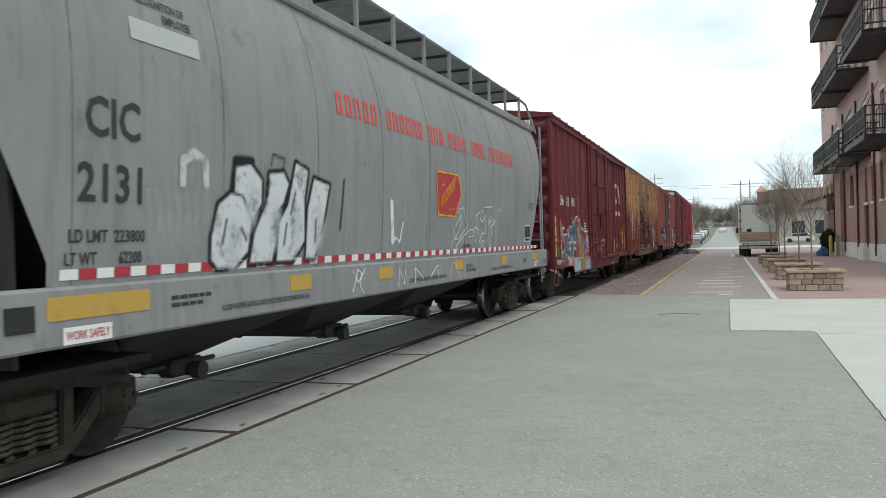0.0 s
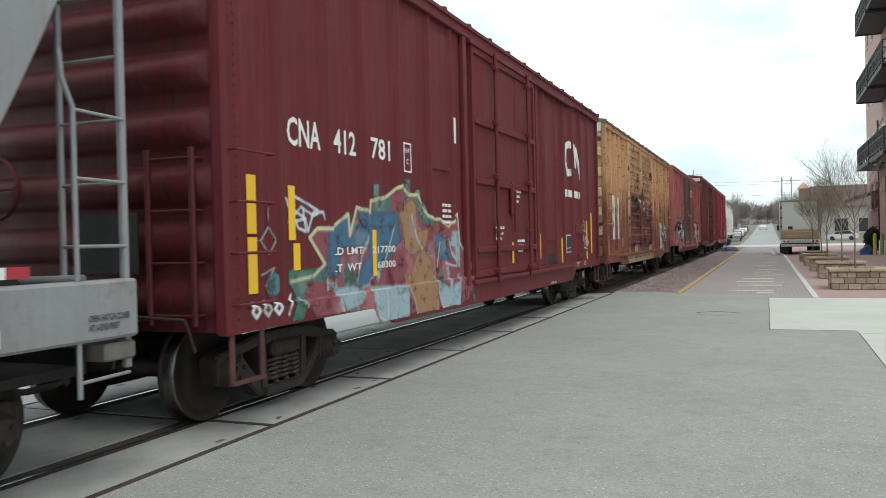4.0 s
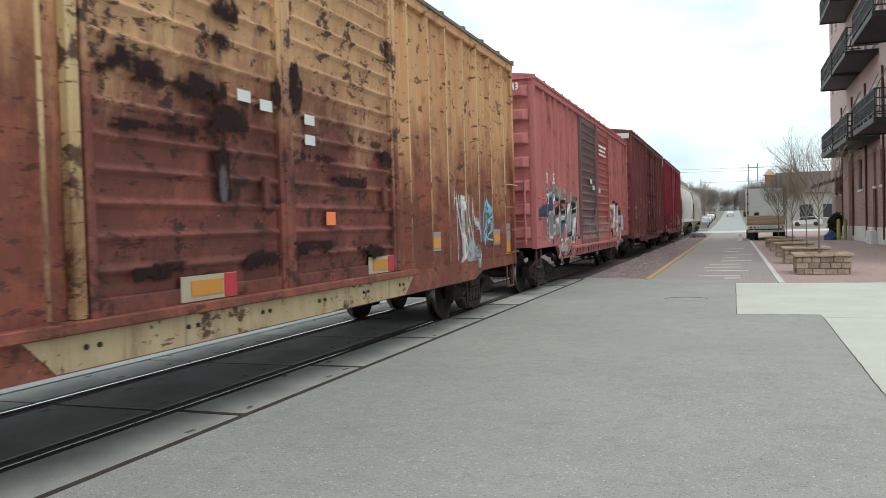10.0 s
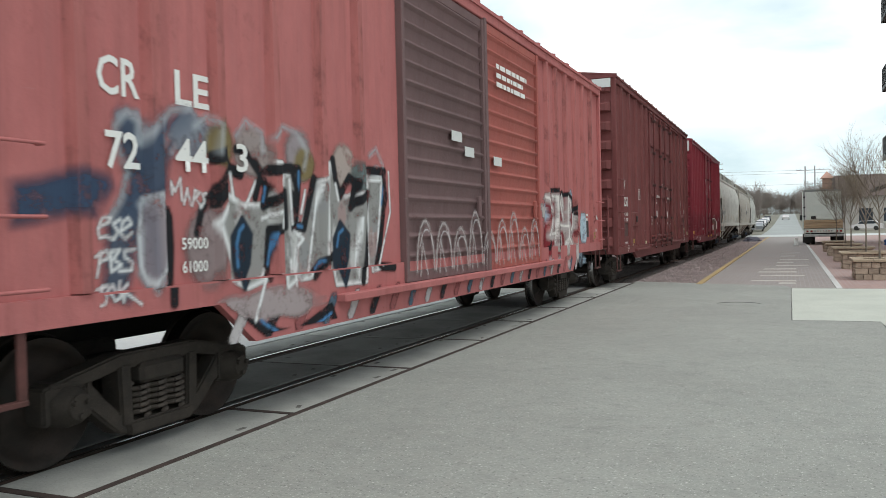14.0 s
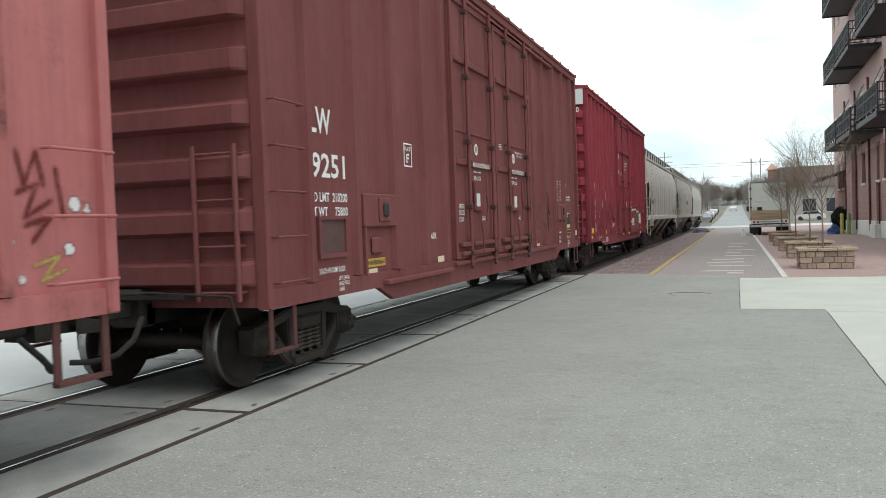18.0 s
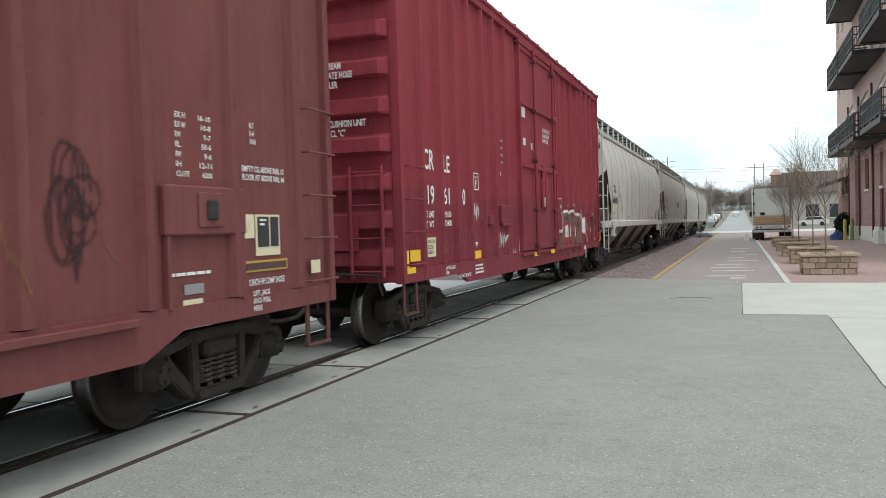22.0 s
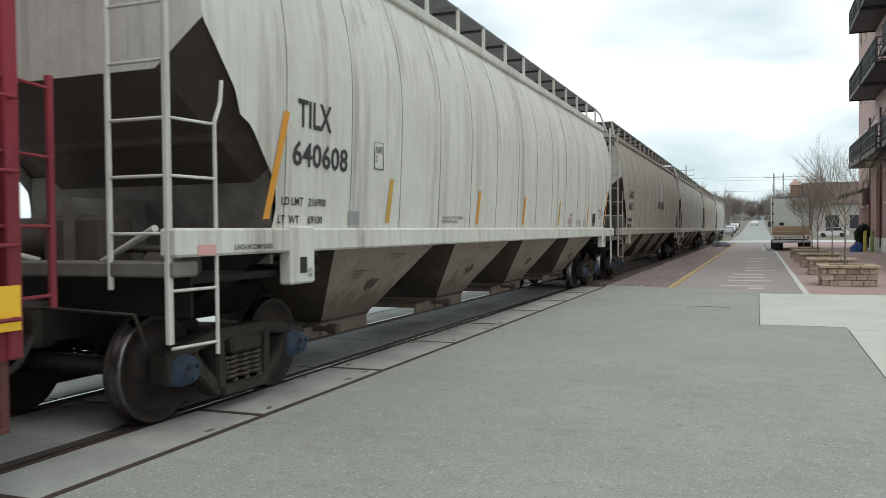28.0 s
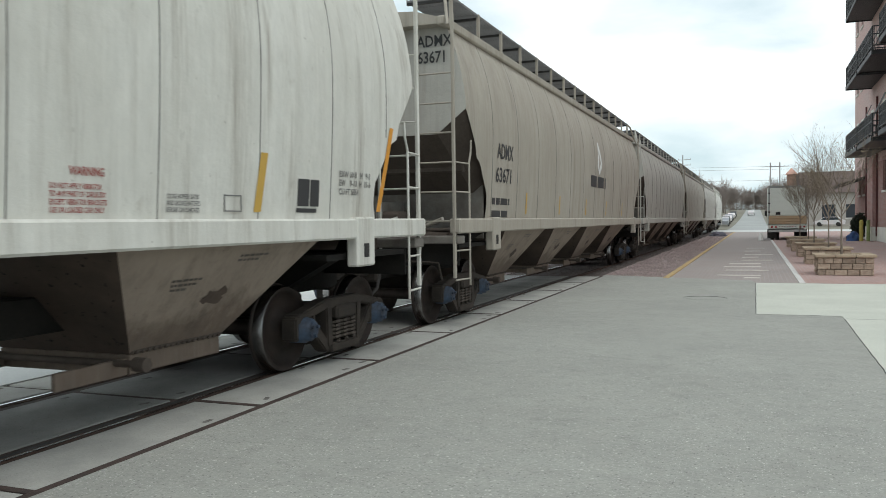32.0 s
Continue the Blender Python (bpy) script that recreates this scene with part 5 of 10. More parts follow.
class Spray:
    """Sprayed colour on a car side, kept on a fine net of points that follows the side's ribs."""

    def __init__(self, y0, y1, z0, z1, step=0.02):
        self.y, self.z = np.arange(y0, y1 + step, step), np.arange(z0, z1 + step, step)
        self.Y, self.Z = np.meshgrid(self.y, self.z)
        self.c = np.zeros((*self.Y.shape, 3))
        self.a = np.zeros(self.Y.shape)

    def over(self, cover, colour):
        cover = np.clip(cover, 0, 1)
        keep = self.a * (1 - cover)
        out = cover + keep
        safe = np.where(out > 1e-6, out, 1)
        self.c = (np.array(colour) * cover[..., None] + self.c * keep[..., None]) / safe[..., None]
        self.a = out
        return self

    def reach(self, pts):
        d = np.full(self.Y.shape, 1e9)
        for (ay, az), (by, bz) in zip(pts, pts[1:]):
            vy, vz = by - ay, bz - az
            k = np.clip(((self.Y - ay) * vy + (self.Z - az) * vz) / max(vy * vy + vz * vz, 1e-9), 0, 1)
            d = np.minimum(d, np.hypot(self.Y - ay - k * vy, self.Z - az - k * vz))
        return d

    def line(self, pts, width, colour, strength=1.0, soft=0.02):
        return self.over((width / 2 + soft / 2 - self.reach(pts)) / soft * strength, colour)

    def patch(self, pts, colour, strength=1.0, grow=0.0, soft=0.02):
        """Fill an outline."""
        inside = np.zeros(self.Y.shape, bool)
        for (ay, az), (by, bz) in zip(pts, pts[1:] + pts[:1]):
            if az != bz:
                inside ^= ((az > self.Z) != (bz > self.Z)) & (self.Y < (by - ay) * (self.Z - az) / (bz - az) + ay)
        d = self.reach(list(pts) + [pts[0]])
        d = np.where(inside, -d, d)
        return self.over((grow + soft / 2 - d) / soft * strength, colour)

    def fat(self, pts, width, fill, edge, rim=0.06, soft=0.02):
        return self.line(pts, width + 2 * rim, edge, 1, soft).line(pts, width, fill, 1, soft)

    def blot(self, y, z, ry, rz, colour, strength=0.8, seed=0, torn=0.35):
        wob = np.array([[noise.noise((u * 2.5, w * 2.5, seed)) + (noise.noise((u * 6, w * 9, seed)) if torn > 0.5 else 0) for u in self.y[::4]] for w in self.z[::4]])
        wob = np.kron(wob, np.ones((4, 4)))[: self.Y.shape[0], : self.Y.shape[1]]
        d = np.hypot((self.Y - y) / ry, (self.Z - z) / rz) + torn * wob
        return self.over((1.0 - d) * 4 * strength, colour)

    def make(self, car, depth, material, label=""):
        ny, nz = len(self.y), len(self.z)
        use = self.a > 0.02
        idx = -np.ones(self.a.shape, int)
        cell = use[:-1, :-1] | use[1:, :-1] | use[:-1, 1:] | use[1:, 1:]
        need = np.zeros(self.a.shape, bool)
        need[:-1, :-1] |= cell
        need[1:, :-1] |= cell
        need[:-1, 1:] |= cell
        need[1:, 1:] |= cell
        idx[need] = np.arange(need.sum())
        X = np.array([[depth(u, w) for u in self.y] for w in self.z]) + 0.007
        v = np.stack([X[need], self.Y[need], self.Z[need]], 1)
        k, i = np.nonzero(cell)
        f = np.stack([idx[k, i], idx[k, i + 1], idx[k + 1, i + 1], idx[k + 1, i]], 1)
        me = bpy.data.meshes.new("graffiti")
        me.from_pydata(v.tolist(), [], f.tolist())
        col = me.attributes.new("paint", "FLOAT_COLOR", "POINT")
        col.data.foreach_set("color", np.concatenate([self.c[need], self.a[need][:, None]], 1).ravel())
        return part("graffiti", me, material, car, label)


def spray_material():
    m, n, l, p = nodes("spray_paint")
    at_ = n.new("ShaderNodeAttribute")
    at_.attribute_name = "paint"
    co = n.new("ShaderNodeTexCoord").outputs["Object"]
    worn = noise_fac(n, l, co, 5.0, 7, 0.75, 0.25, 0.5)
    l.new(at_.outputs["Color"], p.inputs["Base Color"])
    p.inputs["Roughness"].default_value, p.inputs["Specular IOR Level"].default_value = 0.7, 0.12
    clear, mix = n.new("ShaderNodeBsdfTransparent"), n.new("ShaderNodeMixShader")
    l.new(times(n, l, at_.outputs["Alpha"], worn), mix.inputs[0])
    l.new(clear.outputs[0], mix.inputs[1])
    l.new(p.outputs[0], mix.inputs[2])
    l.new(mix.outputs[0], n["Material Output"].inputs[0])
    return m


SPRAY = spray_material()
WHITE_LETTER = lettering("white_letters", (0.78, 0.77, 0.74))
BLACK_LETTER = lettering("black_letters", (0.03, 0.03, 0.032), 0.5)
RED_LETTER = lettering("red_letters", (0.62, 0.09, 0.075), 0.5)
YELLOW_MARK = lettering("yellow_marks", (0.85, 0.50, 0.03), 0.25)
DULL_YELLOW = lettering("dull_yellow_marks", (0.50, 0.31, 0.06), 0.6)
ORANGE_MARK = lettering("orange_marks", (0.62, 0.27, 0.03), 0.4)
DULL_FIELD = lettering("dull_cream_field", (0.40, 0.34, 0.26), 0.55)
FADED_ORANGE = lettering("faded_orange_marks", (0.50, 0.22, 0.035), 0.5)
RED_MARK = lettering("red_marks", (0.43, 0.03, 0.045), 0.25)
GREY_MARK = lettering("grey_marks", (0.27, 0.27, 0.27), 0.4)
CREAM_MARK = lettering("cream_marks", (0.70, 0.62, 0.42), 0.4)


# ---- box cars ----
SHEET, RIB = 1.455, 1.525


def end_wall(car, y, s, z0, z1, bulges, material, deep=0.135, tubes=False):
    """Pressed steel end with lying ribs."""
    n = 216
    rows = []
    span = (z1 - z0 - 0.1) / bulges
    xs = [-1.44, -1.40, -1.36, -1.28, -0.6, 0, 0.6, 1.28, 1.36, 1.40, 1.44]
    kx = [0, 0, 0.35, 1, 1, 1, 1, 1, 0.35, 0, 0]
    for k in range(n + 1):
        z = z0 + (z1 - z0) * k / n
        u = ((z - z0 - 0.05) / span) % 1.0
        h = 0.0
        if 0 < z - z0 - 0.05 < bulges * span:
            h = 1.0 if 0.34 < u < 0.72 else max(0.0, (u - 0.26) / 0.08) if u <= 0.34 else max(0, 1 - (u - 0.72) / 0.08)
        if tubes and 0 < z - z0 - 0.05 < bulges * span:
            h = 0.8 * max(0.0, math.sin(math.pi * (u - 0.15) / 0.7)) ** 0.8
        rows.append([(x, y + s * deep * h * q, z) for x, q in zip(xs, kx)])
    g = Geo().grid(rows, tubes)
    e = part("end_wall", g, material, car)
    return e


def box_car(name, label, y0, y1, eave, sill, paint, posts, roof_paint=None, bulges=7, dark=BLACK_STEEL, inset=1.45, rib_w=0.11, rib_d=RIB, group="freight cars of the passing train", end_paint=None, post_paint=None, peak=0.22, ladder_top=2.45, end_ladder=True, tubes=False, iron_paint=None):
    """The common body of a box car between y0 and y1 along the train at t = 0. sill: (end bottom, middle bottom, reach of the ends)."""
    mid, half = (y0 + y1) / 2, (y1 - y0) / 2
    car = thing(name, label, "freight car", group)
    CARS.append((car, mid, half - inset))
    roof_paint = roof_paint or paint
    end_paint, post_paint = end_paint or paint, post_paint or paint
    zb = sill[0]
    for s in (1, -1):
        part("side_wall", Geo().box(min(s * 1.40, s * SHEET), max(s * 1.40, s * SHEET), -half, half, zb, eave - 0.02), paint, car)
    # side sills hang lower between the trucks
    for s in (1, -1):
        a = min(s * 1.43, s * (SHEET + 0.045)), max(s * 1.43, s * (SHEET + 0.045))
        r = half - sill[2]
        part("side_sill", Geo().prism([(-half, zb + 0.16), (-half, zb - 0.02), (-r - 0.45, zb - 0.02), (-r, sill[1]), (r, sill[1]), (r + 0.45, zb - 0.02), (half, zb - 0.02), (half, zb + 0.16)], *a), paint, car)
        part("top_chord", Geo().box(min(s * 1.43, s * (RIB + 0.01)), max(s * 1.43, s * (RIB + 0.01)), -half, half, eave - 0.14, eave, 0.01), paint, car)
    for s in (1, -1):
        for p in posts:
            w = rib_w
            a, b = s * SHEET, s * rib_d
            g = Geo().prism([(a, p - w / 2 - 0.035), (b, p - w / 2), (b, p + w / 2), (a, p + w / 2 + 0.035)], zb + 0.17, eave - 0.14, "z")
            part("side_post", g, post_paint, car)
        for e in (-1, 1):
            q = sorted((e * half, e * (half - 0.10)))
            part("corner_post", Geo().box(min(s * 1.40, s * (rib_d + 0.004)), max(s * 1.40, s * (rib_d + 0.004)), *q, zb - 0.02, eave, 0.012), paint, car)
    for e in (-1, 1):
        end_wall(car, e * (half - 0.03), e, zb, eave + 0.02, bulges, end_paint, tubes=tubes)
    g = Geo()
    sec = [(-1.56, eave - 0.01), (-1.56, eave + 0.04), (-0.8, eave + peak * 0.62), (0, eave + peak), (0.8, eave + peak * 0.62), (1.56, eave + 0.04), (1.56, eave - 0.01)]
    g.prism(sec, -half - 0.03, half + 0.03, "y")
    part("roof", g, roof_paint, car)
    n = int(2 * half / 0.95)
    for k in range(n + 1):
        y = -half + 2 * half * k / n
        part("roof_rib", Geo().prism([(u, w + 0.035) for u, w in sec[1:-1]] + [(u, w - 0.01) for u, w in reversed(sec[1:-1])], y - 0.035, y + 0.035, "y"), roof_paint, car)
    part("floor_frame", Geo().box(-1.36, 1.36, -half + 0.05, half - 0.05, zb + 0.02, zb + 0.18), UNDER_SHADE_BLACK, car)
    part("centre_sill", Geo().box(-0.2, 0.2, -half - 0.05, half + 0.05, 0.70, zb + 0.05, 0.01), UNDER_SHADE_BLACK, car)
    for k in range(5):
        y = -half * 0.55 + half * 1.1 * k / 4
        part("cross_bearer", Geo().prism([(-1.36, zb + 0.04), (-0.3, 0.66), (0.3, 0.66), (1.36, zb + 0.04)], y - 0.04, y + 0.04, "y"), UNDER_SHADE_BLACK, car)
    part("brake_cylinder", Geo().bar((0.55, -1.2, 0.78), (0.55, -0.5, 0.78), 0.17, 16).bar((0.55, -0.5, 0.78), (0.3, 1.4, 0.75), 0.02, 6), UNDER_SHADE_BLACK, car)
    part("air_tank", Geo().bar((-0.6, -0.4, 0.76), (-0.6, 0.7, 0.76), 0.19, 16), UNDER_SHADE_BLACK, car)
    for e in (-1, 1):
        truck(car, e * (half - inset))
        coupler(car, e * half, e)
        # grab irons on the side at the corner, ladder on the end, stirrup below
        for s in (1, -1):
            ya, yb = sorted((e * (half - 0.08), e * (half - 0.62)))
            zs = [zb + 0.22 + 0.42 * k for k in range(int((ladder_top - zb - 0.2) / 0.42) + 1)]
            ladder(car, "side_ladder", (s * rib_d, ya), (s * rib_d, yb), zs, (s * 0.07, 0), iron_paint or paint, False)
            stirrup(car, s * 1.47, min(e * (half - 0.10), e * (half - 0.52)), 0.42, zb - 0.42, zb + 0.02, STIRRUP_STEEL)
        if end_ladder:
            ladder(car, "end_ladder", (1.30, e * half), (0.86, e * half), [zb + 0.15 + 0.42 * k for k in range(4)], (0, e * 0.13), end_paint)
        part("end_platform", Geo().box(-0.75, 0.75, min(e * half, e * (half + 0.22)), max(e * half, e * (half + 0.22)), zb + 0.10, zb + 0.14), dark, car)
    return car, half


def plug_door(car, y0, y1, z0, z1, paint, x=SHEET, bars=(0.12, 0.42, 0.68), rods=(0.28, 0.82), latch=True, rod_paint=None, seams=(0.36, 0.66), slim=()):
    """Insulated plug door: raised frame, lying stiffeners, locking rods with brackets and a gear box."""
    d = part("door", Geo().box(x - 0.02, x + 0.05, y0, y1, z0, z1, 0.012), paint, car)
    w, h = y1 - y0, z1 - z0
    g = Geo()
    for a, b in ((y0, y0 + 0.09), (y1 - 0.09, y1)):
        g.box(x + 0.045, x + 0.085, a, b, z0, z1, 0.008)
    for a, b in ((z0, z0 + 0.1), (z1 - 0.1, z1)):
        g.box(x + 0.045, x + 0.083, y0 + 0.09, y1 - 0.09, a, b, 0.008)
    part("door_frame", g, paint, d)
    for u in bars:
        z = z0 + h * u
        part("door_stiffener", Geo().box(x + 0.045, x + 0.10, y0 + 0.09, y1 - 0.09, z - 0.045, z + 0.045, 0.012), paint, d)
    for u in slim:
        z = z0 + h * u
        part("door_stiffener", Geo().box(x + 0.046, x + 0.07, y0 + 0.09, y1 - 0.09, z - 0.018, z + 0.018, 0.006), paint, d)
    for v in seams:
        part("door_seam", Geo().box(x + 0.046, x + 0.0525, y0 + w * v - 0.02, y0 + w * v + 0.02, z0 + 0.1, z1 - 0.1), paint, d)
    for u in rods:
        y = y0 + w * u
        r = part("locking_rod", Geo().bar((x + 0.13, y, z0 - 0.12), (x + 0.13, y, z1 + 0.05), 0.03, 8), paint, d)
        for k in (0.02, 0.2, 0.45, 0.7, 0.95):
            z = z0 + h * k
            part("rod_bracket", Geo().box(x + 0.08, x + 0.17, y - 0.055, y + 0.055, z - 0.04, z + 0.04, 0.012), rod_paint or paint, d)
    if latch:
        y = y0 + w * 0.55
        part("door_handle", Geo().box(x + 0.06, x + 0.12, y - 0.09, y + 0.09, z0 + h * 0.28, z0 + h * 0.44, 0.02).bar((x + 0.13, y - 0.02, z0 + h * 0.2), (x + 0.13, y + 0.05, z0 + h * 0.4), 0.018, 6), paint, d)
    for s, z in ((1, z0 - 0.06), (1, z1 + 0.03)):
        part("door_track", Geo().box(x + 0.02, x + 0.11, y0 - 0.1, y1 + w * 0.9, z - 0.03, z + 0.03, 0.008), paint, car)
    return d


def sliding_door(car, y0, y1, z0, z1, paint, x=SHEET, n=13):
    """Corrugated sliding door."""
    rows, m = [], n * 10
    h = z1 - z0 - 0.24
    for k in range(m + 1):
        z = z0 + 0.12 + h * k / m
        u = (k / 10.0) % 1.0
        q = u * 0.35 if u < 0.7 else 0.245 + 0.755 * math.sin((u - 0.7) / 0.3 * math.pi) - 0.245 * (u - 0.7) / 0.3
        rows.append([(x + 0.022 + 0.066 * q * e, y, z) for y, e in ((y0 + 0.07, 0), (y0 + 0.11, 1), ((y0 + y1) / 2, 1), (y1 - 0.11, 1), (y1 - 0.07, 0))])
    d = part("door", Geo().grid(rows), paint, car)
    g = Geo()
    for a, b in ((y0, y0 + 0.075), (y1 - 0.075, y1)):
        g.box(x - 0.01, x + 0.085, a, b, z0, z1, 0.01)
    for a, b in ((z0, z0 + 0.13), (z1 - 0.13, z1)):
        g.box(x - 0.01, x + 0.06, y0 + 0.075, y1 - 0.075, a, b, 0.01)
    part("door_frame", g, paint, d)
    part("door_handle", Geo().box(x + 0.06, x + 0.12, y1 - 0.4, y1 - 0.33, z0 + 0.75, z0 + 1.05, 0.015), paint, d)
    return d


def rib_depth(posts, rib_w=0.11, rib_d=RIB, door=None):
    """How far out the side stands at (y, z): the sheet, or a post on it."""
    ps = np.array(posts)

    def depth(y, z):
        if door and door[0] < y < door[1] and z > door[2]:
            return door[3]
        e = np.min(np.abs(ps - y)) - rib_w / 2
        return rib_d if e <= 0 else SHEET + (rib_d - SHEET) * max(0.0, 1 - e / 0.035)

    return depth

# ---- each box car ----
OXIDE_DARK = car_paint("dark_red_paint", (0.130, 0.021, 0.027), (0.158, 0.029, 0.035), rusty=0.02, dirty=0.2, dirt=(0.07, 0.03, 0.028), rough=0.42, seed=1.0, dots=0.1)
# end paint: black grime plus the shade between cars, darkened in colour
OXIDE_END = car_paint("shaded_dark_red_paint", (0.085, 0.014, 0.017), (0.11, 0.02, 0.024), rusty=0.05, dirty=0.7, dirt=(0.025, 0.015, 0.014), rough=0.3, seed=2.0, dots=0.1)
IATR_PAINT = rust_paint("rusting_yellow_paint", (0.58, 0.335, 0.165), (0.285, 0.089, 0.058), (0.070, 0.028, 0.023), 1.1, 3.5, 0.30, 4.0)
IATR_DOOR = rust_paint("rusting_door_paint", (0.58, 0.36, 0.19), (0.25, 0.074, 0.056), (0.044, 0.020, 0.019), 1.7, 3.5, 0.55, 14.0)
IATR_POST = rust_paint("flaking_cream_paint", (0.60, 0.46, 0.24), (0.36, 0.20, 0.10), (0.06, 0.025, 0.02), 0.8, 2.6, 0.5, 24.0)
IATR_END = rust_paint("rusting_cream_paint", (0.60, 0.48, 0.24), (0.24, 0.11, 0.06), (0.035, 0.018, 0.015), 0.7, 2.3, 0.35, 34.0)
PINK_PAINT = car_paint("faded_pink_red_paint", (0.52, 0.182, 0.175), (0.43, 0.14, 0.136), (0.12, 0.04, 0.025), 0.12, (0.12, 0.05, 0.045), 0.35, rough=0.55, seed=8.0, dots=0.4)
PINK_DOOR = car_paint("bright_faded_red_paint", (0.44, 0.135, 0.112), (0.37, 0.11, 0.095), (0.12, 0.04, 0.025), 0.12, (0.12, 0.05, 0.045), 0.35, rough=0.55, seed=9.0, dots=0.4)
GREY_DOOR = car_paint("dull_brown_grey_paint", (0.20, 0.125, 0.125), (0.15, 0.095, 0.095), (0.09, 0.035, 0.025), 0.15, (0.08, 0.05, 0.045), 0.35, rough=0.55, seed=10.0)
BROWN_PAINT = car_paint("brown_red_paint", (0.172, 0.052, 0.051), (0.215, 0.072, 0.069), (0.07, 0.03, 0.022), 0.05, (0.075, 0.035, 0.03), 0.3, rough=0.5, seed=12.0, dots=0.15)
CRIMSON_PAINT = car_paint("crimson_paint", (0.262, 0.033, 0.049), (0.295, 0.047, 0.062), (0.095, 0.020, 0.026), 0.04, (0.09, 0.035, 0.035), 0.3, 0.55, (1.75, 2.35), rough=0.5, seed=15.0, dots=0.15)
ROOF_PAINT = car_paint("grey_brown_roof_paint", (0.22, 0.17, 0.15), (0.16, 0.11, 0.10), rusty=0.3, seed=17.0)
CREAM_SILL = rust_paint("cream_sill_paint", (0.45, 0.36, 0.22), (0.30, 0.17, 0.09), (0.07, 0.03, 0.022), 0.1, 0.8, 0.45, 31.0)
PINK_POST = car_paint("chipped_pink_red_paint", (0.50, 0.175, 0.165), (0.40, 0.128, 0.12), (0.045, 0.022, 0.02), 0.42, (0.12, 0.05, 0.045), 0.4, rough=0.55, seed=58.0, dots=0.9)
SPREAD = lambda a, b, n: [a + (b - a) * k / (n - 1) for k in range(n)]


def dark_red_car():
    # smooth-sided insulated car with one plug door
    h = (35.5 - 19.95) / 2
    posts = [-6.9, -6.03, -5.26, -4.34, -3.4, -2.6, 2.42, 3.31, 4.05, 4.94, 5.78, 6.6]
    car, half = box_car("box_car", "dark red insulated box car with plug door and colourful graffiti", 19.95, 35.5, 4.62, (0.86, 0.62, 3.2), OXIDE_DARK, posts, bulges=8, rib_w=0.05, rib_d=1.50, ladder_top=2.5, end_paint=OXIDE_END, tubes=True)
    o = 27.725
    plug_door(car, 25.85 - o, 29.3 - o, 1.0, 4.42, OXIDE_DARK)
    for y in (25.6 - o, 29.5 - o):
        part("door_post", Geo().box(SHEET, RIB, y - 0.07, y + 0.07, 0.9, 4.5, 0.01), OXIDE_DARK, car)
    x = 1.462
    lay("CNA", 20.96 - o, 21.56 - o, 2.47, 2.74, x, WHITE_LETTER, car)
    lay("412", 21.82 - o, 22.30 - o, 2.48, 2.73, x, WHITE_LETTER, car)
    lay("781", 22.66 - o, 23.15 - o, 2.49, 2.73, x, WHITE_LETTER, car)
    g = Geo()
    for a, b, c, d in ((0, 0.22, 0, 0.02), (0, 0.22, 0.34, 0.36), (0, 0.02, 0.02, 0.34), (0.20, 0.22, 0.02, 0.34)):
        g.box(x, x + 0.004, 23.53 - o + a, 23.53 - o + b, 2.40 + c, 2.40 + d)
    part("plate_mark", g, WHITE_LETTER, car)
    words("PLATE", 0.075, x, 23.56 - o, 2.64, WHITE_LETTER, car, squeeze=0.7)
    words("C", 0.09, x, 23.61 - o, 2.50, WHITE_LETTER, car)
    plate(car, "paper_card", x, 25.15 - o, 25.32 - o, 2.92, 3.28, WHITE_LETTER)
    for y, z0, z1, w in ((20.31, 1.66, 2.16, 0.13), (20.31, 1.15, 1.63, 0.13), (20.95, 1.60, 2.10, 0.11), (21.02, 1.32, 1.57, 0.11), (22.64, 1.19, 1.70, 0.09), (25.62, 1.25, 1.50, 0.07), (26.95, 1.15, 1.5, 0.09), (27.75, 1.15, 1.5, 0.09), (29.54, 1.03, 1.53, 0.10), (29.71, 1.16, 1.65, 0.12), (31.52, 1.03, 1.55, 0.11), (34.07, 1.34, 1.99, 0.11), (34.07, 1.03, 1.22, 0.11), (34.61, 1.17, 2.15, 0.13)):
        plate(car, "reflective_stripe", x + (0.055 if 25.85 < y < 29.3 else 0.0), y - o, y + w - o, z0, z1, YELLOW_MARK)
    plate(car, "stencil_frame", x, 31.97 - o, 32.43 - o, 1.23, 1.62, WHITE_LETTER)
    for a, b, c, d in ((31.99, 32.18, 1.34, 1.60), (32.20, 32.41, 1.34, 1.60), (31.99, 32.41, 1.25, 1.32)):
        plate(car, "number_stencil", x + 0.007, a - o, b - o, c, d, BLACK_LETTER)
    lay("EX.W. 10-8 H. 9-9\nE.W. 10-0 H. 14-9\nI.L.    50-6\nI.W.   9-6\nI.H.   11-0\nCU.FT. 5277", 33.63 - o, 34.2 - o, 1.68, 2.10, x, WHITE_LETTER, car)
    lay("2 INCH TREADGUARD SHOES", 31.98 - o, 32.68 - o, 0.905, 0.955, x + 0.045, WHITE_LETTER, car)
    lay("UNLATCH HOOK\nTO CLOSE", 32.79 - o, 33.16 - o, 0.90, 1.0, x + 0.045, WHITE_LETTER, car)
    lay("JACK\nHERE", 33.6 - o, 33.75 - o, 0.90, 1.0, x + 0.045, WHITE_LETTER, car)
    lay("RETAINER VALVE", 30.39 - o, 30.83 - o, 0.645, 0.69, x + 0.045, WHITE_LETTER, car)
    lay("LD LMT    217700", 21.72 - o, 23.2 - o, 1.44, 1.52, x + 0.016, WHITE_LETTER, car)
    lay("LT  WT       68300", 21.72 - o, 23.2 - o, 1.27, 1.35, x + 0.016, WHITE_LETTER, car)
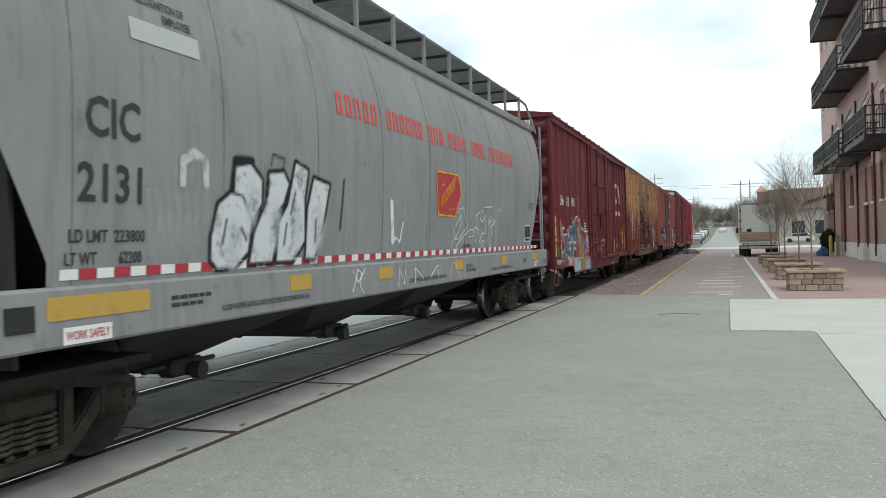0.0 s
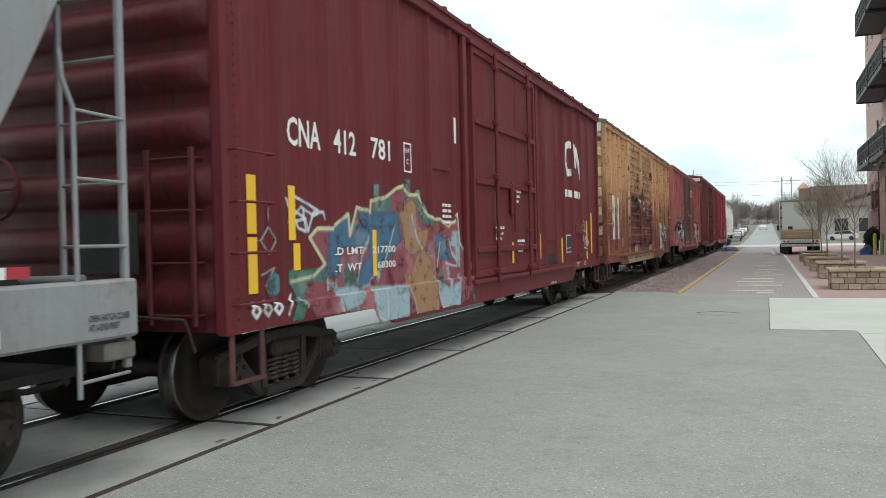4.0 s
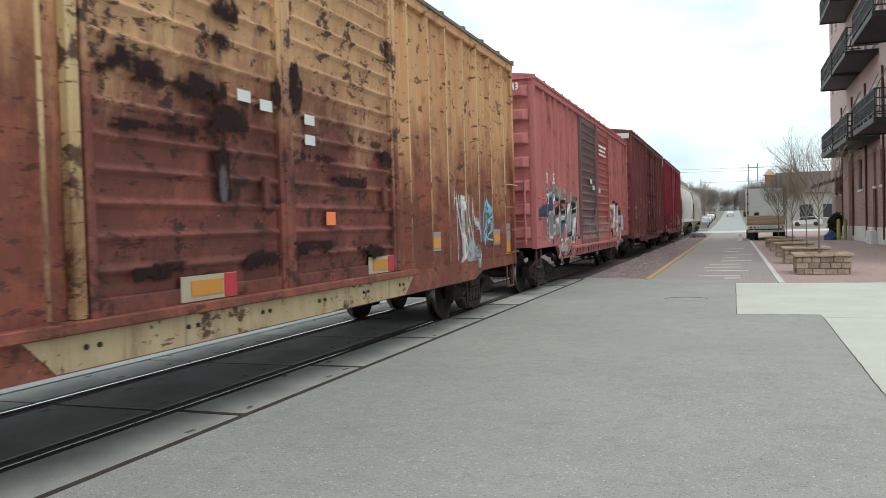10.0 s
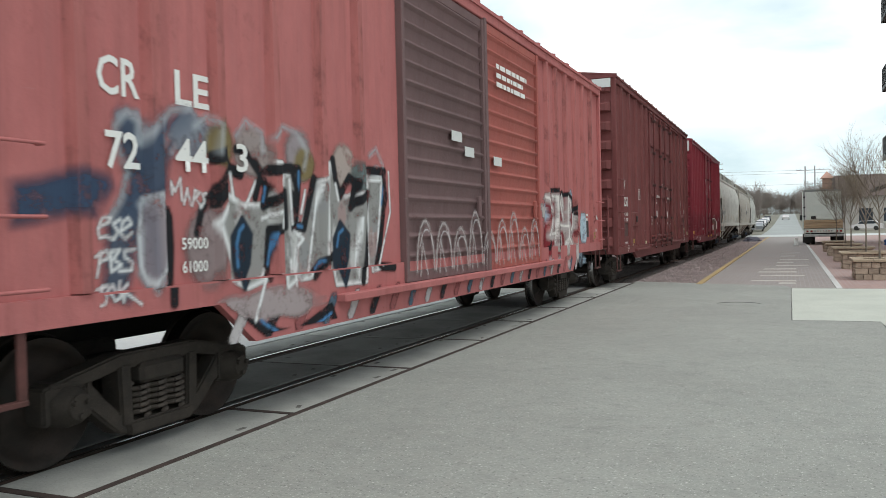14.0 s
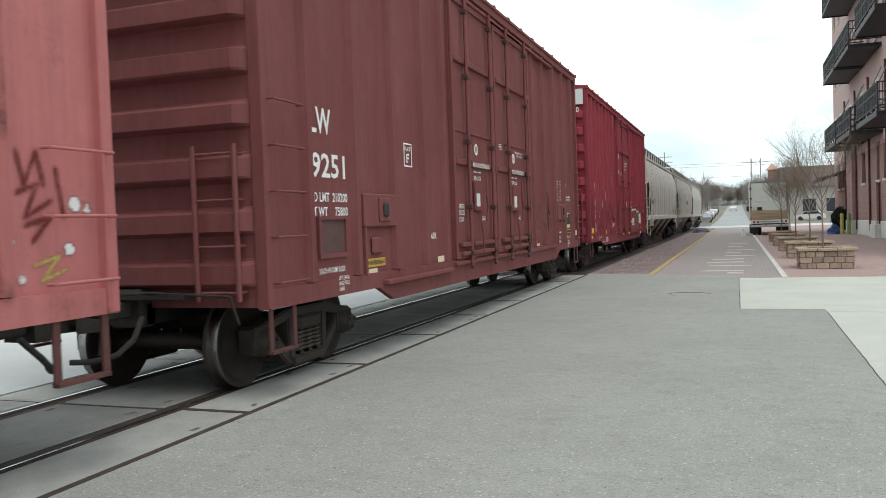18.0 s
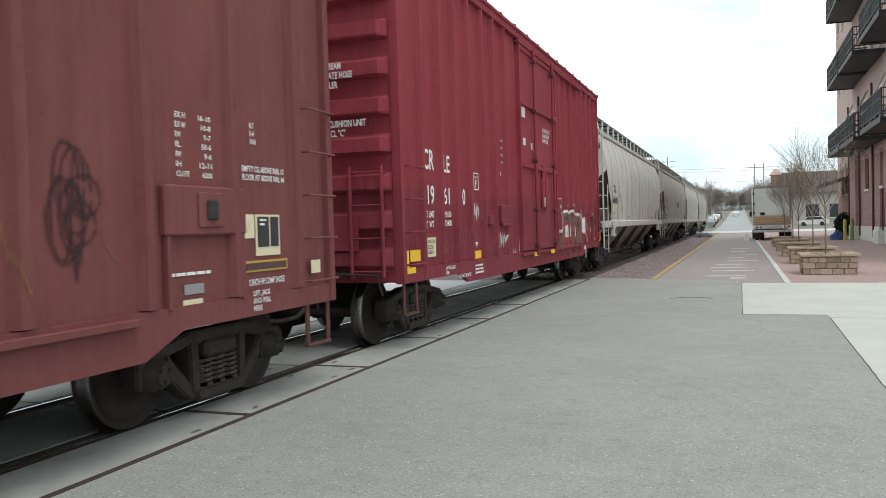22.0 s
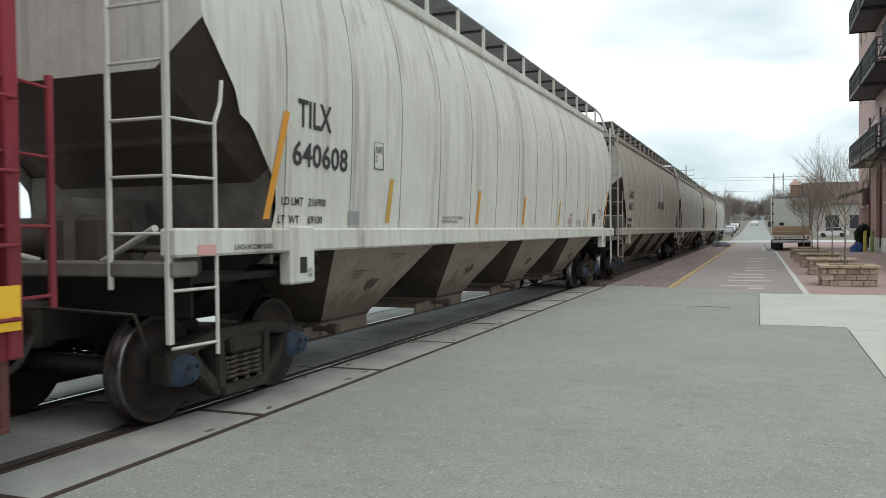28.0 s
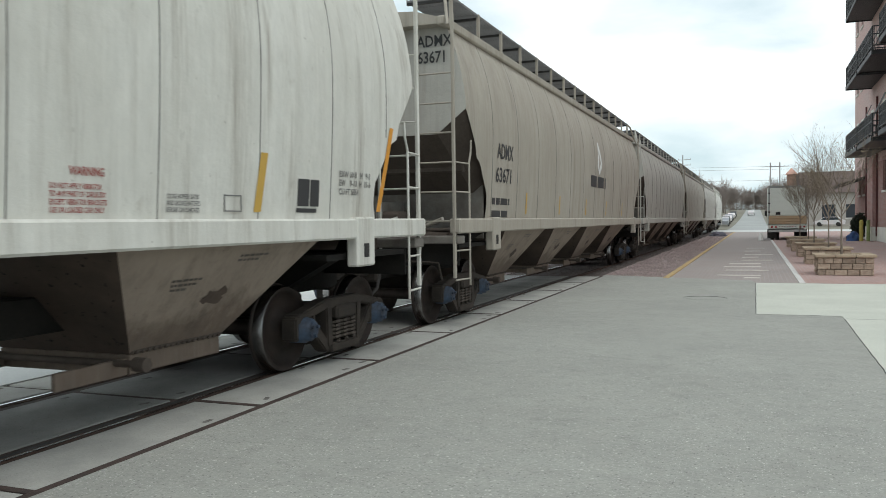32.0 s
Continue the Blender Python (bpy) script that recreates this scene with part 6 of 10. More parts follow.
    part("gusset_box", Geo().box(SHEET, 1.50, 32.78 - o, 33.5 - o, 1.64, 1.85, 0.012).box(1.50, 1.53, 33.0 - o, 33.3 - o, 1.1, 1.2, 0.01), OXIDE_DARK, car)
    for a, b, c, d in ((30.24, 30.96, 1.50, 4.3), (33.55, 34.25, 1.95, 4.3), (24.3, 25.05, 2.5, 4.35)):
        part("raised_panel", Geo().box(SHEET, 1.475, a - o, b - o, c, d, 0.015), OXIDE_DARK, car)
    # flat black plate painted as the shade inside a recess
    part("step_recess", Geo().box(1.45, 1.462, 30.26 - o, 30.97 - o, 1.04, 1.23), BLACK_STEEL, car)
    s = Spray(33.4 - o, 34.5 - o, 1.2, 1.75)
    for pts in (((33.55, 1.66), (33.56, 1.3)), ((33.6, 1.45), (33.72, 1.6), (33.8, 1.35), (33.9, 1.58), (34.0, 1.35)), ((33.9, 1.4), (34.1, 1.55), (34.15, 1.35), (34.3, 1.5)), ((33.7, 1.32), (34.1, 1.28))):
        s.line([(p - o, q) for p, q in pts], 0.03, (0.7, 0.7, 0.68))
    s.make(car, lambda y, z: SHEET + 0.02, SPRAY, "white sprayed tag")
    # white ribbon emblem as a plain shape
    sp = Spray(31.6 - o, 34.0 - o, 2.2, 3.9, 0.02)
    wt = (0.78, 0.77, 0.75)
    sp.line([(32.75 - o, 3.02), (32.2 - o, 2.98), (32.05 - o, 3.2), (32.1 - o, 3.55), (32.4 - o, 3.62), (32.95 - o, 3.6), (33.0 - o, 3.2)], 0.16, wt, 1.0, 0.015).line([(33.1 - o, 3.5), (33.45 - o, 3.1), (33.5 - o, 3.0)], 0.24, wt, 1.0, 0.015)
    sp.make(car, lambda y, z: SHEET + 0.002, SPRAY, "white ribbon emblem")
    lines_of_bars(car, x, 31.85 - o, 2.45, [1.75], 0.16, WHITE_LETTER, 3)
    lines_of_bars(car, x, 24.75 - o, 2.02, [0.5, 0.45, 0.5, 0.4], 0.04, WHITE_LETTER, 4)
    for k, (y, z) in enumerate(((26.9, 1.72), (27.9, 2.35), (28.1, 1.5))):
        lines_of_bars(car, x + (0.05 if y < 29.2 else 0), y - o, z, [0.45, 0.4, 0.3], 0.045, WHITE_LETTER, 5 + k)
    # rivets down the corner post
    g = Geo()
    for k in range(44):
        g.box(1.505, 1.513, -half + 0.16, -half + 0.18, 0.95 + 0.083 * k, 0.968 + 0.083 * k)
        g.box(1.505, 1.513, half - 0.18, half - 0.16, 0.95 + 0.083 * k, 0.968 + 0.083 * k)
    part("rivet_rows", g, OXIDE_DARK, car)
    part("end_placard", Geo().box(0.1, 0.72, -half - 0.11, -half - 0.09, 1.35, 1.85), BLACK_STEEL, car)
    words("412781", 0.2, 0.62, -half - 0.115, 4.40, WHITE_LETTER, car, along=0, squeeze=0.8)
    part("hand_brake_wheel", Geo().turned([(0.0, 0.27), (0.025, 0.285), (0.05, 0.27), (0.025, 0.255), (0.0, 0.27)], 24, "y", (-0.75, -half - 0.22, 2.1), False).bar((-0.75, -half - 0.2, 1.85), (-0.75, -half - 0.2, 2.35), 0.02).bar((-1.0, -half - 0.2, 2.1), (-0.5, -half - 0.2, 2.1), 0.02), OXIDE_DARK, car)
    # throw-up: teal, blue and tan interlocked letters with white rims
    s = Spray(20.8 - o, 25.85 - o, 0.66, 2.5, 0.016)
    teal, blue, tan, pale, pink = (0.085, 0.17, 0.14), (0.075, 0.15, 0.235), (0.34, 0.20, 0.115), (0.32, 0.42, 0.46), (0.36, 0.15, 0.16)
    cream = (0.55, 0.55, 0.36)
    u = lambda pts: [(y - o, z) for y, z in pts]
    crest = ([(20.86, 2.00), (21.00, 2.02), (21.09, 1.97)],
             [(20.97, 1.22), (21.37, 1.25), (21.59, 1.36), (21.42, 1.52), (21.31, 1.62), (21.46, 1.71), (21.73, 1.71), (21.94, 1.80), (22.10, 1.86), (22.12, 1.64), (22.29, 1.94), (22.60, 1.89), (22.62, 2.02), (22.99, 2.07), (23.17, 2.14), (23.43, 2.24), (23.65, 2.13), (23.95, 2.14), (24.08, 1.98), (24.35, 1.84), (24.66, 1.85), (24.97, 1.75), (25.32, 1.94), (25.39, 1.53), (25.84, 1.22), (25.95, 0.95)],)
    blue_in = ([(21.65, 1.69), (22.08, 1.83), (22.09, 1.57), (22.47, 1.85), (23.24, 1.89), (23.23, 1.75), (22.56, 1.73), (22.46, 1.53), (21.93, 1.51), (21.86, 1.22), (21.63, 1.23)],
             [(22.29, 1.88), (23.32, 1.91), (23.34, 1.56), (22.92, 1.30), (22.64, 1.20), (22.38, 1.08), (22.26, 1.12), (22.56, 1.57)],
             [(24.39, 1.68), (24.85, 1.58), (25.06, 1.30), (24.62, 1.31)],)
    green_in = ([(20.94, 1.32), (21.61, 1.31), (21.63, 1.20), (21.23, 1.21), (21.08, 0.83), (20.90, 0.85), (21.05, 1.09), (20.93, 1.22)],
             [(22.67, 1.97), (22.95, 2.07), (23.10, 2.06), (23.13, 1.91), (22.70, 1.86)],
             [(22.72, 2.19), (22.82, 2.20), (22.81, 2.09), (22.71, 2.08)],
             [(23.57, 2.31), (23.67, 2.31), (23.67, 2.17), (23.57, 2.16)],
             [(23.88, 2.18), (23.98, 2.19), (23.98, 2.11), (23.88, 2.11)],
             [(23.86, 2.10), (24.17, 2.00), (24.35, 1.76), (23.98, 1.85)],
             [(25.74, 0.76), (26.43, 0.84), (26.28, 0.66), (25.80, 0.65)],)
    tan_in = ([(23.32, 1.91), (23.73, 2.09), (23.86, 2.01), (23.88, 1.68), (24.25, 1.72), (24.14, 1.46), (23.69, 1.39), (23.41, 1.52)],
             [(24.01, 1.55), (24.28, 1.32), (24.38, 0.61), (23.82, 0.59), (23.59, 0.94), (23.39, 1.12), (23.68, 1.18)],)
    pale_in = ([(22.53, 1.07), (23.39, 1.04), (23.33, 0.61), (22.81, 0.63), (22.62, 0.84)],
             [(21.81, 1.09), (21.96, 0.88), (22.31, 0.93), (22.38, 1.04), (22.14, 1.10)],
             [(24.31, 1.10), (24.59, 0.68), (25.13, 0.62), (25.33, 1.09), (24.92, 0.88)],
             [(25.08, 1.68), (25.37, 1.68), (25.37, 1.19), (25.14, 1.20)],
             [(21.65, 1.17), (21.81, 1.14), (21.90, 0.85), (21.77, 0.96)],)
    thin = ([(22.57, 1.86), (22.26, 1.12)],
             [(23.23, 1.75), (22.92, 1.30), (22.38, 1.08)],
             [(22.90, 1.04), (22.92, 0.69)],
             [(23.39, 1.16), (23.67, 0.85), (23.78, 0.59)],
             [(24.31, 1.10), (24.59, 0.68), (25.13, 0.62)],
             [(24.64, 1.54), (24.52, 1.22)],
             [(24.96, 1.58), (25.16, 1.20), (24.83, 1.26)],
             [(22.63, 1.02), (22.71, 0.72), (23.03, 0.62)],
             [(21.80, 1.06), (21.90, 0.82)],
             [(23.72, 1.88), (23.88, 1.59), (24.05, 1.46)],
             [(21.63, 1.23), (21.63, 1.10)],
             [(21.13, 0.88), (21.20, 0.99), (21.09, 1.06)],)
    silver = ([(20.90, 1.99), (21.04, 1.88), (21.25, 1.80), (20.95, 1.76), (21.17, 1.91), (21.39, 1.83), (21.49, 1.86)],
             [(20.94, 1.93), (21.12, 1.71), (21.25, 1.68), (21.21, 1.88)],
             [(21.25, 1.80), (21.29, 1.68), (21.39, 1.86), (21.58, 1.87), (21.61, 1.80)],
             [(21.00, 2.02), (21.26, 1.95), (21.49, 1.88)],)
    body = [crest[1][0]] + crest[1][2:] + [(25.55, 0.68), (21.5, 0.68)]
    s.patch(u(body), (0.25, 0.085, 0.10), 0.85, 0.0, 0.04)
    rnd = random.Random(31)
    inner = [k for k in range(44)]
    for k in inner:
        y = rnd.uniform(21.7, 25.3)
        s.blot(y - o, rnd.uniform(0.72, 1.75), rnd.uniform(0.06, 0.20), rnd.uniform(0.1, 0.3), (pink, pale, (0.20, 0.05, 0.06), pink, teal, (0.30, 0.18, 0.2))[k % 6], 0.5, k * 2.3, 0.8)
    for shapes_, c in ((green_in, teal), (pale_in, pale), (blue_in, blue), (tan_in, tan)):
        for q in shapes_:
            s.patch(u(q), c, 0.92, 0.01, 0.03)
            cy, cz = sum(p[0] for p in q) / len(q), sum(p[1] for p in q) / len(q)
            s.blot(cy - o, cz, 0.12, 0.14, tuple(0.7 * v + 0.1 for v in c), 0.5, cy, 0.8)
    for q in thin:
        s.line(u(q), 0.022, (0.52, 0.58, 0.58), 0.85)
    for q in blue_in + tan_in:
        s.line(u(q + q[:1]), 0.016, (0.10, 0.06, 0.08), 0.7)
    inside = Spray(20.8 - o, 25.85 - o, 0.66, 2.5, 0.016).patch(u(body), (1, 1, 1), 1.0, 0.03)
    green = Spray(20.8 - o, 25.85 - o, 0.66, 2.5, 0.016)
    for q in green_in:
        green.patch(u(q), (1, 1, 1), 1.0, 0.02)
    s.a *= np.maximum(inside.a, green.a)
    s.line(u(crest[1][2:]), 0.042, cream, 0.95).line(u(crest[1][:4]), 0.035, cream, 0.8)
    for q in silver:
        s.line(u(q), 0.03, (0.58, 0.60, 0.66))
    s.a *= (s.Z > np.interp(s.Y + o, [21.6, 21.65, 22.55, 22.7], [0.86, 0.86, 0.84, 0.66]))
    s.make(car, lambda y, z: rib_depth(posts, 0.05, 1.50)(y, z) + (0.045 if z < 1.03 else 0), SPRAY, "teal, blue and tan sprayed throw-up")
    s = Spray(20.0 - o, 21.0 - o, 0.86, 2.0)
    for pts in (((20.5, 1.6), (20.62, 1.72), (20.74, 1.6), (20.62, 1.48), (20.5, 1.6)), ((20.62, 1.78), (20.62, 1.88)), ((20.4, 1.6), (20.47, 1.6)), ((20.78, 1.6), (20.86, 1.6)), ((20.5, 1.3), (20.7, 1.36), (20.55, 1.2), (20.72, 1.25))):
        s.line(u(pts), 0.02, (0.35, 0.28, 0.3))
    for k in range(3):
        c = 20.35 + 0.17 * k
        s.line(u([(c, 0.95), (c - 0.06, 1.0), (c, 1.07), (c + 0.06, 1.0), (c, 0.95)]), 0.035, (0.72, 0.72, 0.72))
    s.line(u([(20.85, 0.93), (20.95, 1.1)]), 0.035, (0.72, 0.72, 0.72))
    s.blot(20.7 - o, 1.22, 0.15, 0.13, (0.10, 0.22, 0.24), 0.9, 5)
    s.make(car, lambda y, z: 1.503 if z < 1.05 else SHEET + 0.004, SPRAY, "small sprayed tags")


def rusty_yellow_car():
    o = (36.5 + 51.55) / 2
    posts = [-6.77, -5.95, -5.2, -4.49, -3.94, 2.13, 2.9, 3.63, 4.45, 5.17, 5.94, 6.8]
    car, half = box_car("box_car", "rusting yellow box car with corrugated double doors", 36.5, 51.55, 4.64, (0.84, 0.70, 2.6), IATR_PAINT, posts, ROOF_PAINT, bulges=7, rib_w=0.045, end_paint=IATR_END, ladder_top=2.6, peak=0.25, iron_paint=IATR_POST)
    sliding_door(car, 40.44 - o, 42.95 - o, 1.02, 4.5, IATR_DOOR, n=14)
    sliding_door(car, 43.05 - o, 45.6 - o, 1.02, 4.5, IATR_DOOR, n=14)
    part("door_post", Geo().box(SHEET, 1.55, 42.95 - o, 43.05 - o, 0.95, 4.5, 0.01), IATR_DOOR, car)
    for y in (40.36, 45.68):
        part("door_post", Geo().box(SHEET, 1.54, y - 0.05 - o, y + 0.05 - o, 1.03, 4.5, 0.01), IATR_POST if y < 41 else IATR_DOOR, car)
    part("door_sill", Geo().box(SHEET, 1.58, 38.4 - o, 46.2 - o, 0.95, 1.03, 0.01), IATR_PAINT, car)
    part("sill_plate", Geo().prism([(39.9 - o, 0.94), (40.15 - o, 0.71), (45.9 - o, 0.71), (46.2 - o, 0.94)], 1.501, 1.511), CREAM_SILL, car, "cream painted deep side sill")
    for y in SPREAD(40.4, 45.7, 6):
        for q in (0.0, 0.12):
            part("bolt", Geo().bar((1.51, y + q - o, 0.85), (1.526, y + q - o, 0.85), 0.02, 6), BLACK_STEEL, car)
    for p in posts:
        part("post_cap", Geo().box(RIB, RIB + 0.004, p - 0.012, p + 0.028, 1.05, 4.5), IATR_POST, car)
    # dark scabs round the door edges and latches
    s = Spray(40.45 - o, 45.6 - o, 1.05, 4.45, 0.025)
    scab = (0.022, 0.011, 0.011)
    for k, (y, z, ry, rz) in enumerate(((40.85, 2.76, 0.42, 0.10), (41.6, 2.74, 0.40, 0.09), (42.0, 2.5, 0.28, 0.12), (41.95, 2.1, 0.10, 0.28), (41.1, 2.36, 0.6, 0.05), (42.05, 3.45, 0.22, 0.13), (42.0, 3.15, 0.14, 0.09), (42.85, 2.9, 0.12, 0.28), (43.2, 2.9, 0.12, 0.28), (44.2, 2.1, 0.5, 0.05), (43.8, 2.3, 0.4, 0.05), (41.0, 1.3, 0.4, 0.06), (42.5, 1.32, 0.3, 0.07), (43.5, 1.4, 0.4, 0.06), (44.9, 1.3, 0.4, 0.07), (45.35, 2.4, 0.15, 0.08))):
        s.blot(y - o, z, ry, rz, scab, 1.2, k * 3.1, 0.8)
    s.blot(41.95 - o, 1.95, 0.07, 0.2, (0.10, 0.09, 0.09), 0.8, 3)
    s.make(car, lambda y, z: SHEET + 0.085, SPRAY, "dark scabbed rust on the doors")
    x = 1.462
    plate(car, "white_number_patch", x, 37.36 - o, 38.0 - o, 1.46, 2.72, PATCH_WHITE)
    plate(car, "white_number_patch", x, 38.17 - o, 38.72 - o, 1.47, 2.69, PATCH_WHITE)
    words("IA", 0.40, x + 0.008, 37.52 - o, 2.20, BLACK_LETTER, car, squeeze=0.8)
    words("TR", 0.40, x + 0.008, 38.25 - o, 2.20, BLACK_LETTER, car, squeeze=0.75)
    words("44", 0.40, x + 0.008, 37.50 - o, 1.74, BLACK_LETTER, car, squeeze=0.8)
    words("01", 0.40, x + 0.008, 38.29 - o, 1.74, BLACK_LETTER, car, squeeze=0.75)
    plate(car, "grey_patch", x, 36.68 - o, 37.05 - o, 1.28, 1.58, GREY_MARK)
    plate(car, "orange_reflector", x, 36.68 - o, 37.03 - o, 1.02, 1.28, ORANGE_MARK)
    for y in (38.98, 47.0, 50.2):
        plate(car, "grey_patch", x, y - o, y + 0.42 - o, 1.22, 1.50, GREY_MARK)
        plate(car, "orange_reflector", x + 0.006, y + 0.02 - o, y + 0.38 - o, 1.27, 1.42, ORANGE_MARK)
    plate(car, "grey_patch", x, 51.0 - o, 51.35 - o, 1.28, 1.6, GREY_MARK)
    plate(car, "orange_reflector", x, 51.0 - o, 51.33 - o, 1.02, 1.28, ORANGE_MARK)
    plate(car, "route_card", SHEET + 0.08, 43.75 - o, 43.95 - o, 1.62, 1.76, lettering("orange_card", (0.85, 0.22, 0.08), 0.1))
    for y, z in ((42.2, 2.7), (42.55, 2.66), (43.35, 2.62), (43.35, 2.42)):
        plate(car, "paper_label", SHEET + 0.082, y - o, y + 0.2 - o, z, z + 0.1, PATCH_WHITE)
    for y in (41.5, 44.9):
        plate(car, "reflector_field", SHEET + 0.062, y - 0.12 - o, y + 0.62 - o, 1.04, 1.24, DULL_FIELD)
        plate(car, "orange_reflector", SHEET + 0.069, y - o, y + 0.42 - o, 1.08, 1.20, FADED_ORANGE)
        plate(car, "red_field", SHEET + 0.069, y + 0.44 - o, y + 0.61 - o, 1.045, 1.235, RED_MARK)
    s = Spray(47.9 - o, 51.2 - o, 0.72, 2.3)
    rnd = random.Random(4)
    u = lambda pts: [(y - o, z) for y, z in pts]
    for k in range(5):
        y = 48.2 + 0.2 * k
        s.line(u([(y, 2.05), (y + 0.02, 1.0 + 0.2 * rnd.random())]), 0.035, (0.6, 0.6, 0.58), 0.8)
        s.line(u([(y, 2.0 - 0.3 * rnd.random()), (y + 0.3, 1.2), (y + 0.15, 0.95)]), 0.05, (0.55, 0.55, 0.53), 0.8)
    for k in range(9):
        a, b, r = 49.75 + 0.12 * rnd.uniform(-1, 1), 1.3 + 0.085 * k, 0.06 + 0.07 * rnd.random()
        s.line(u([(a + r * math.cos(q * 0.7 + k) * 0.8, b + r * math.sin(q * 0.7 + k) * 1.6) for q in range(8)]), 0.022, (0.2, 0.5, 0.6))
    s.line(u([(49.7, 1.25), (49.6, 1.7), (49.85, 2.05), (49.95, 1.75), (49.65, 1.45), (49.95, 1.3)]), 0.025, (0.25, 0.55, 0.65))
    for k in range(7):
        a, b = 49.05 + 0.06 * k, 1.45 + 0.1 * rnd.random()
        s.line(u([(a, b), (a + 0.1, b + 0.22), (a + 0.14, b - 0.1)]), 0.02, (0.40, 0.25, 0.32), 0.8)
    for pts in (((48.1, 1.9), (48.1, 2.12)), ((48.1, 2.0), (48.2, 2.02)), ((48.2, 1.9), (48.2, 2.1)), ((48.25, 1.88), (48.3, 2.06), (48.36, 1.86)), ((48.42, 1.84), (48.42, 2.03)), ((48.5, 2.0), (48.42, 1.92), (48.52, 1.82))):
        s.line(u(pts), 0.026, (0.68, 0.67, 0.64))
    s.blot(48.9 - o, 1.1, 0.35, 0.35, (0.33, 0.36, 0.38), 0.6, 9)
    s.make(car, rib_depth(posts, 0.09), SPRAY, "white and light blue sprayed scrawls")
    part("end_number_board", Geo().box(0.55, 1.42, -half - 0.120, -half - 0.112, 4.38, 4.62), PATCH_WHITE, car)
    words("44 01", 0.2, 0.85, -half - 0.124, 4.43, BLACK_LETTER, car, along=0, squeeze=0.9)
    part("end_placard", Geo().box(0.35, 0.85, -half - 0.12, -half - 0.10, 1.3, 1.75), BLACK_STEEL, car)
    return car


def pink_red_car():
    o = 61.375
    posts = [y - o for y in (54.37, 55.02, 55.72, 56.46, 57.22, 57.95, 64.95, 65.58, 66.28, 67.0, 67.7, 68.45)]
    car, half = box_car("box_car", "faded pink-red box car with corrugated doors and silver graffiti", 53.4, 69.35, 4.70, (1.06, 0.70, 2.7), PINK_PAINT, posts, bulges=7, rib_w=0.09, ladder_top=2.5, inset=2.05, post_paint=PINK_POST)
    sliding_door(car, 58.9 - o, 61.6 - o, 0.98, 4.55, GREY_DOOR, n=15)
    sliding_door(car, 61.65 - o, 64.3 - o, 0.98, 4.55, PINK_DOOR, n=15)
    part("door_post", Geo().box(SHEET, 1.56, 61.58 - o, 61.67 - o, 0.95, 4.58, 0.01), GREY_DOOR, car)
    part("door_sill", Geo().box(SHEET, 1.60, 57.4 - o, 65.6 - o, 0.90, 0.98, 0.01), PINK_PAINT, car)
    x = 1.462
    lay("CR", 54.55 - o, 54.92 - o, 2.50, 2.76, x, WHITE_LETTER, car)
    lay("LE", 55.27 - o, 55.64 - o, 2.52, 2.77, x, WHITE_LETTER, car)
    lay("72", 54.59 - o, 54.89 - o, 2.02, 2.27, x + 0.014, WHITE_LETTER, car)
    lay("44", 55.24 - o, 55.60 - o, 2.04, 2.28, x + 0.014, WHITE_LETTER, car)
    lay("3", 55.94 - o, 56.09 - o, 2.07, 2.30, x + 0.014, WHITE_LETTER, car)
    lay("59000", 55.28 - o, 55.57 - o, 1.47, 1.56, x + 0.014, WHITE_LETTER, car)
    lay("61000", 55.28 - o, 55.56 - o, 1.30, 1.39, x + 0.014, WHITE_LETTER, car)
    words("RLE 72443", 0.22, 0.45, -half - 0.115, 4.46, WHITE_LETTER, car, along=0, squeeze=0.8)
    lines_of_bars(car, SHEET + 0.082, 62.1 - o, 3.95, [1.5, 1.3, 1.4], 0.07, WHITE_LETTER, 21)
    for y, z in ((60.3, 2.72), (60.75, 2.55), (61.9, 2.5)):
        plate(car, "paper_label", SHEET + 0.083, y - o, y + 0.34 - o, z, z + 0.13, PATCH_WHITE)
    plate(car, "number_stencil", x, 67.83 - o, 68.22 - o, 1.35, 1.70, BLACK_LETTER)
    lines_of_bars(car, x, 67.85 - o, 1.80, [0.36, 0.3], 0.05, WHITE_LETTER, 22)
    s = Spray(53.5 - o, 58.95 - o, 0.74, 2.75, 0.016)
    u = lambda pts: [(y - o, z) for y, z in pts]
    navy, silver, olive, black, white = (0.045, 0.07, 0.12), (0.28, 0.275, 0.265), (0.20, 0.155, 0.075), (0.018, 0.018, 0.021), (0.74, 0.75, 0.75)
    cloud = ([(53.89, 1.90), (54.09, 1.93), (54.36, 2.01), (54.47, 2.00), (54.63, 1.97), (54.66, 1.90), (54.51, 1.71), (54.29, 1.72), (54.05, 1.67), (53.90, 1.65)],
             [(54.72, 2.38), (54.89, 2.41), (54.95, 2.27), (55.14, 2.39), (55.15, 2.23), (55.41, 2.50), (55.48, 2.46), (55.22, 2.17), (55.12, 1.92), (54.95, 1.83), (54.81, 1.36), (54.72, 1.14), (54.54, 1.19), (54.60, 1.65), (54.79, 1.91), (54.73, 2.19)],)
    tall = ([(54.91, 1.83), (55.05, 1.87), (55.13, 1.77), (55.10, 1.56), (55.07, 1.35), (54.96, 1.24), (54.89, 1.36), (54.88, 1.59)],
             [(55.17, 1.71), (55.18, 1.50), (55.15, 1.10)],)
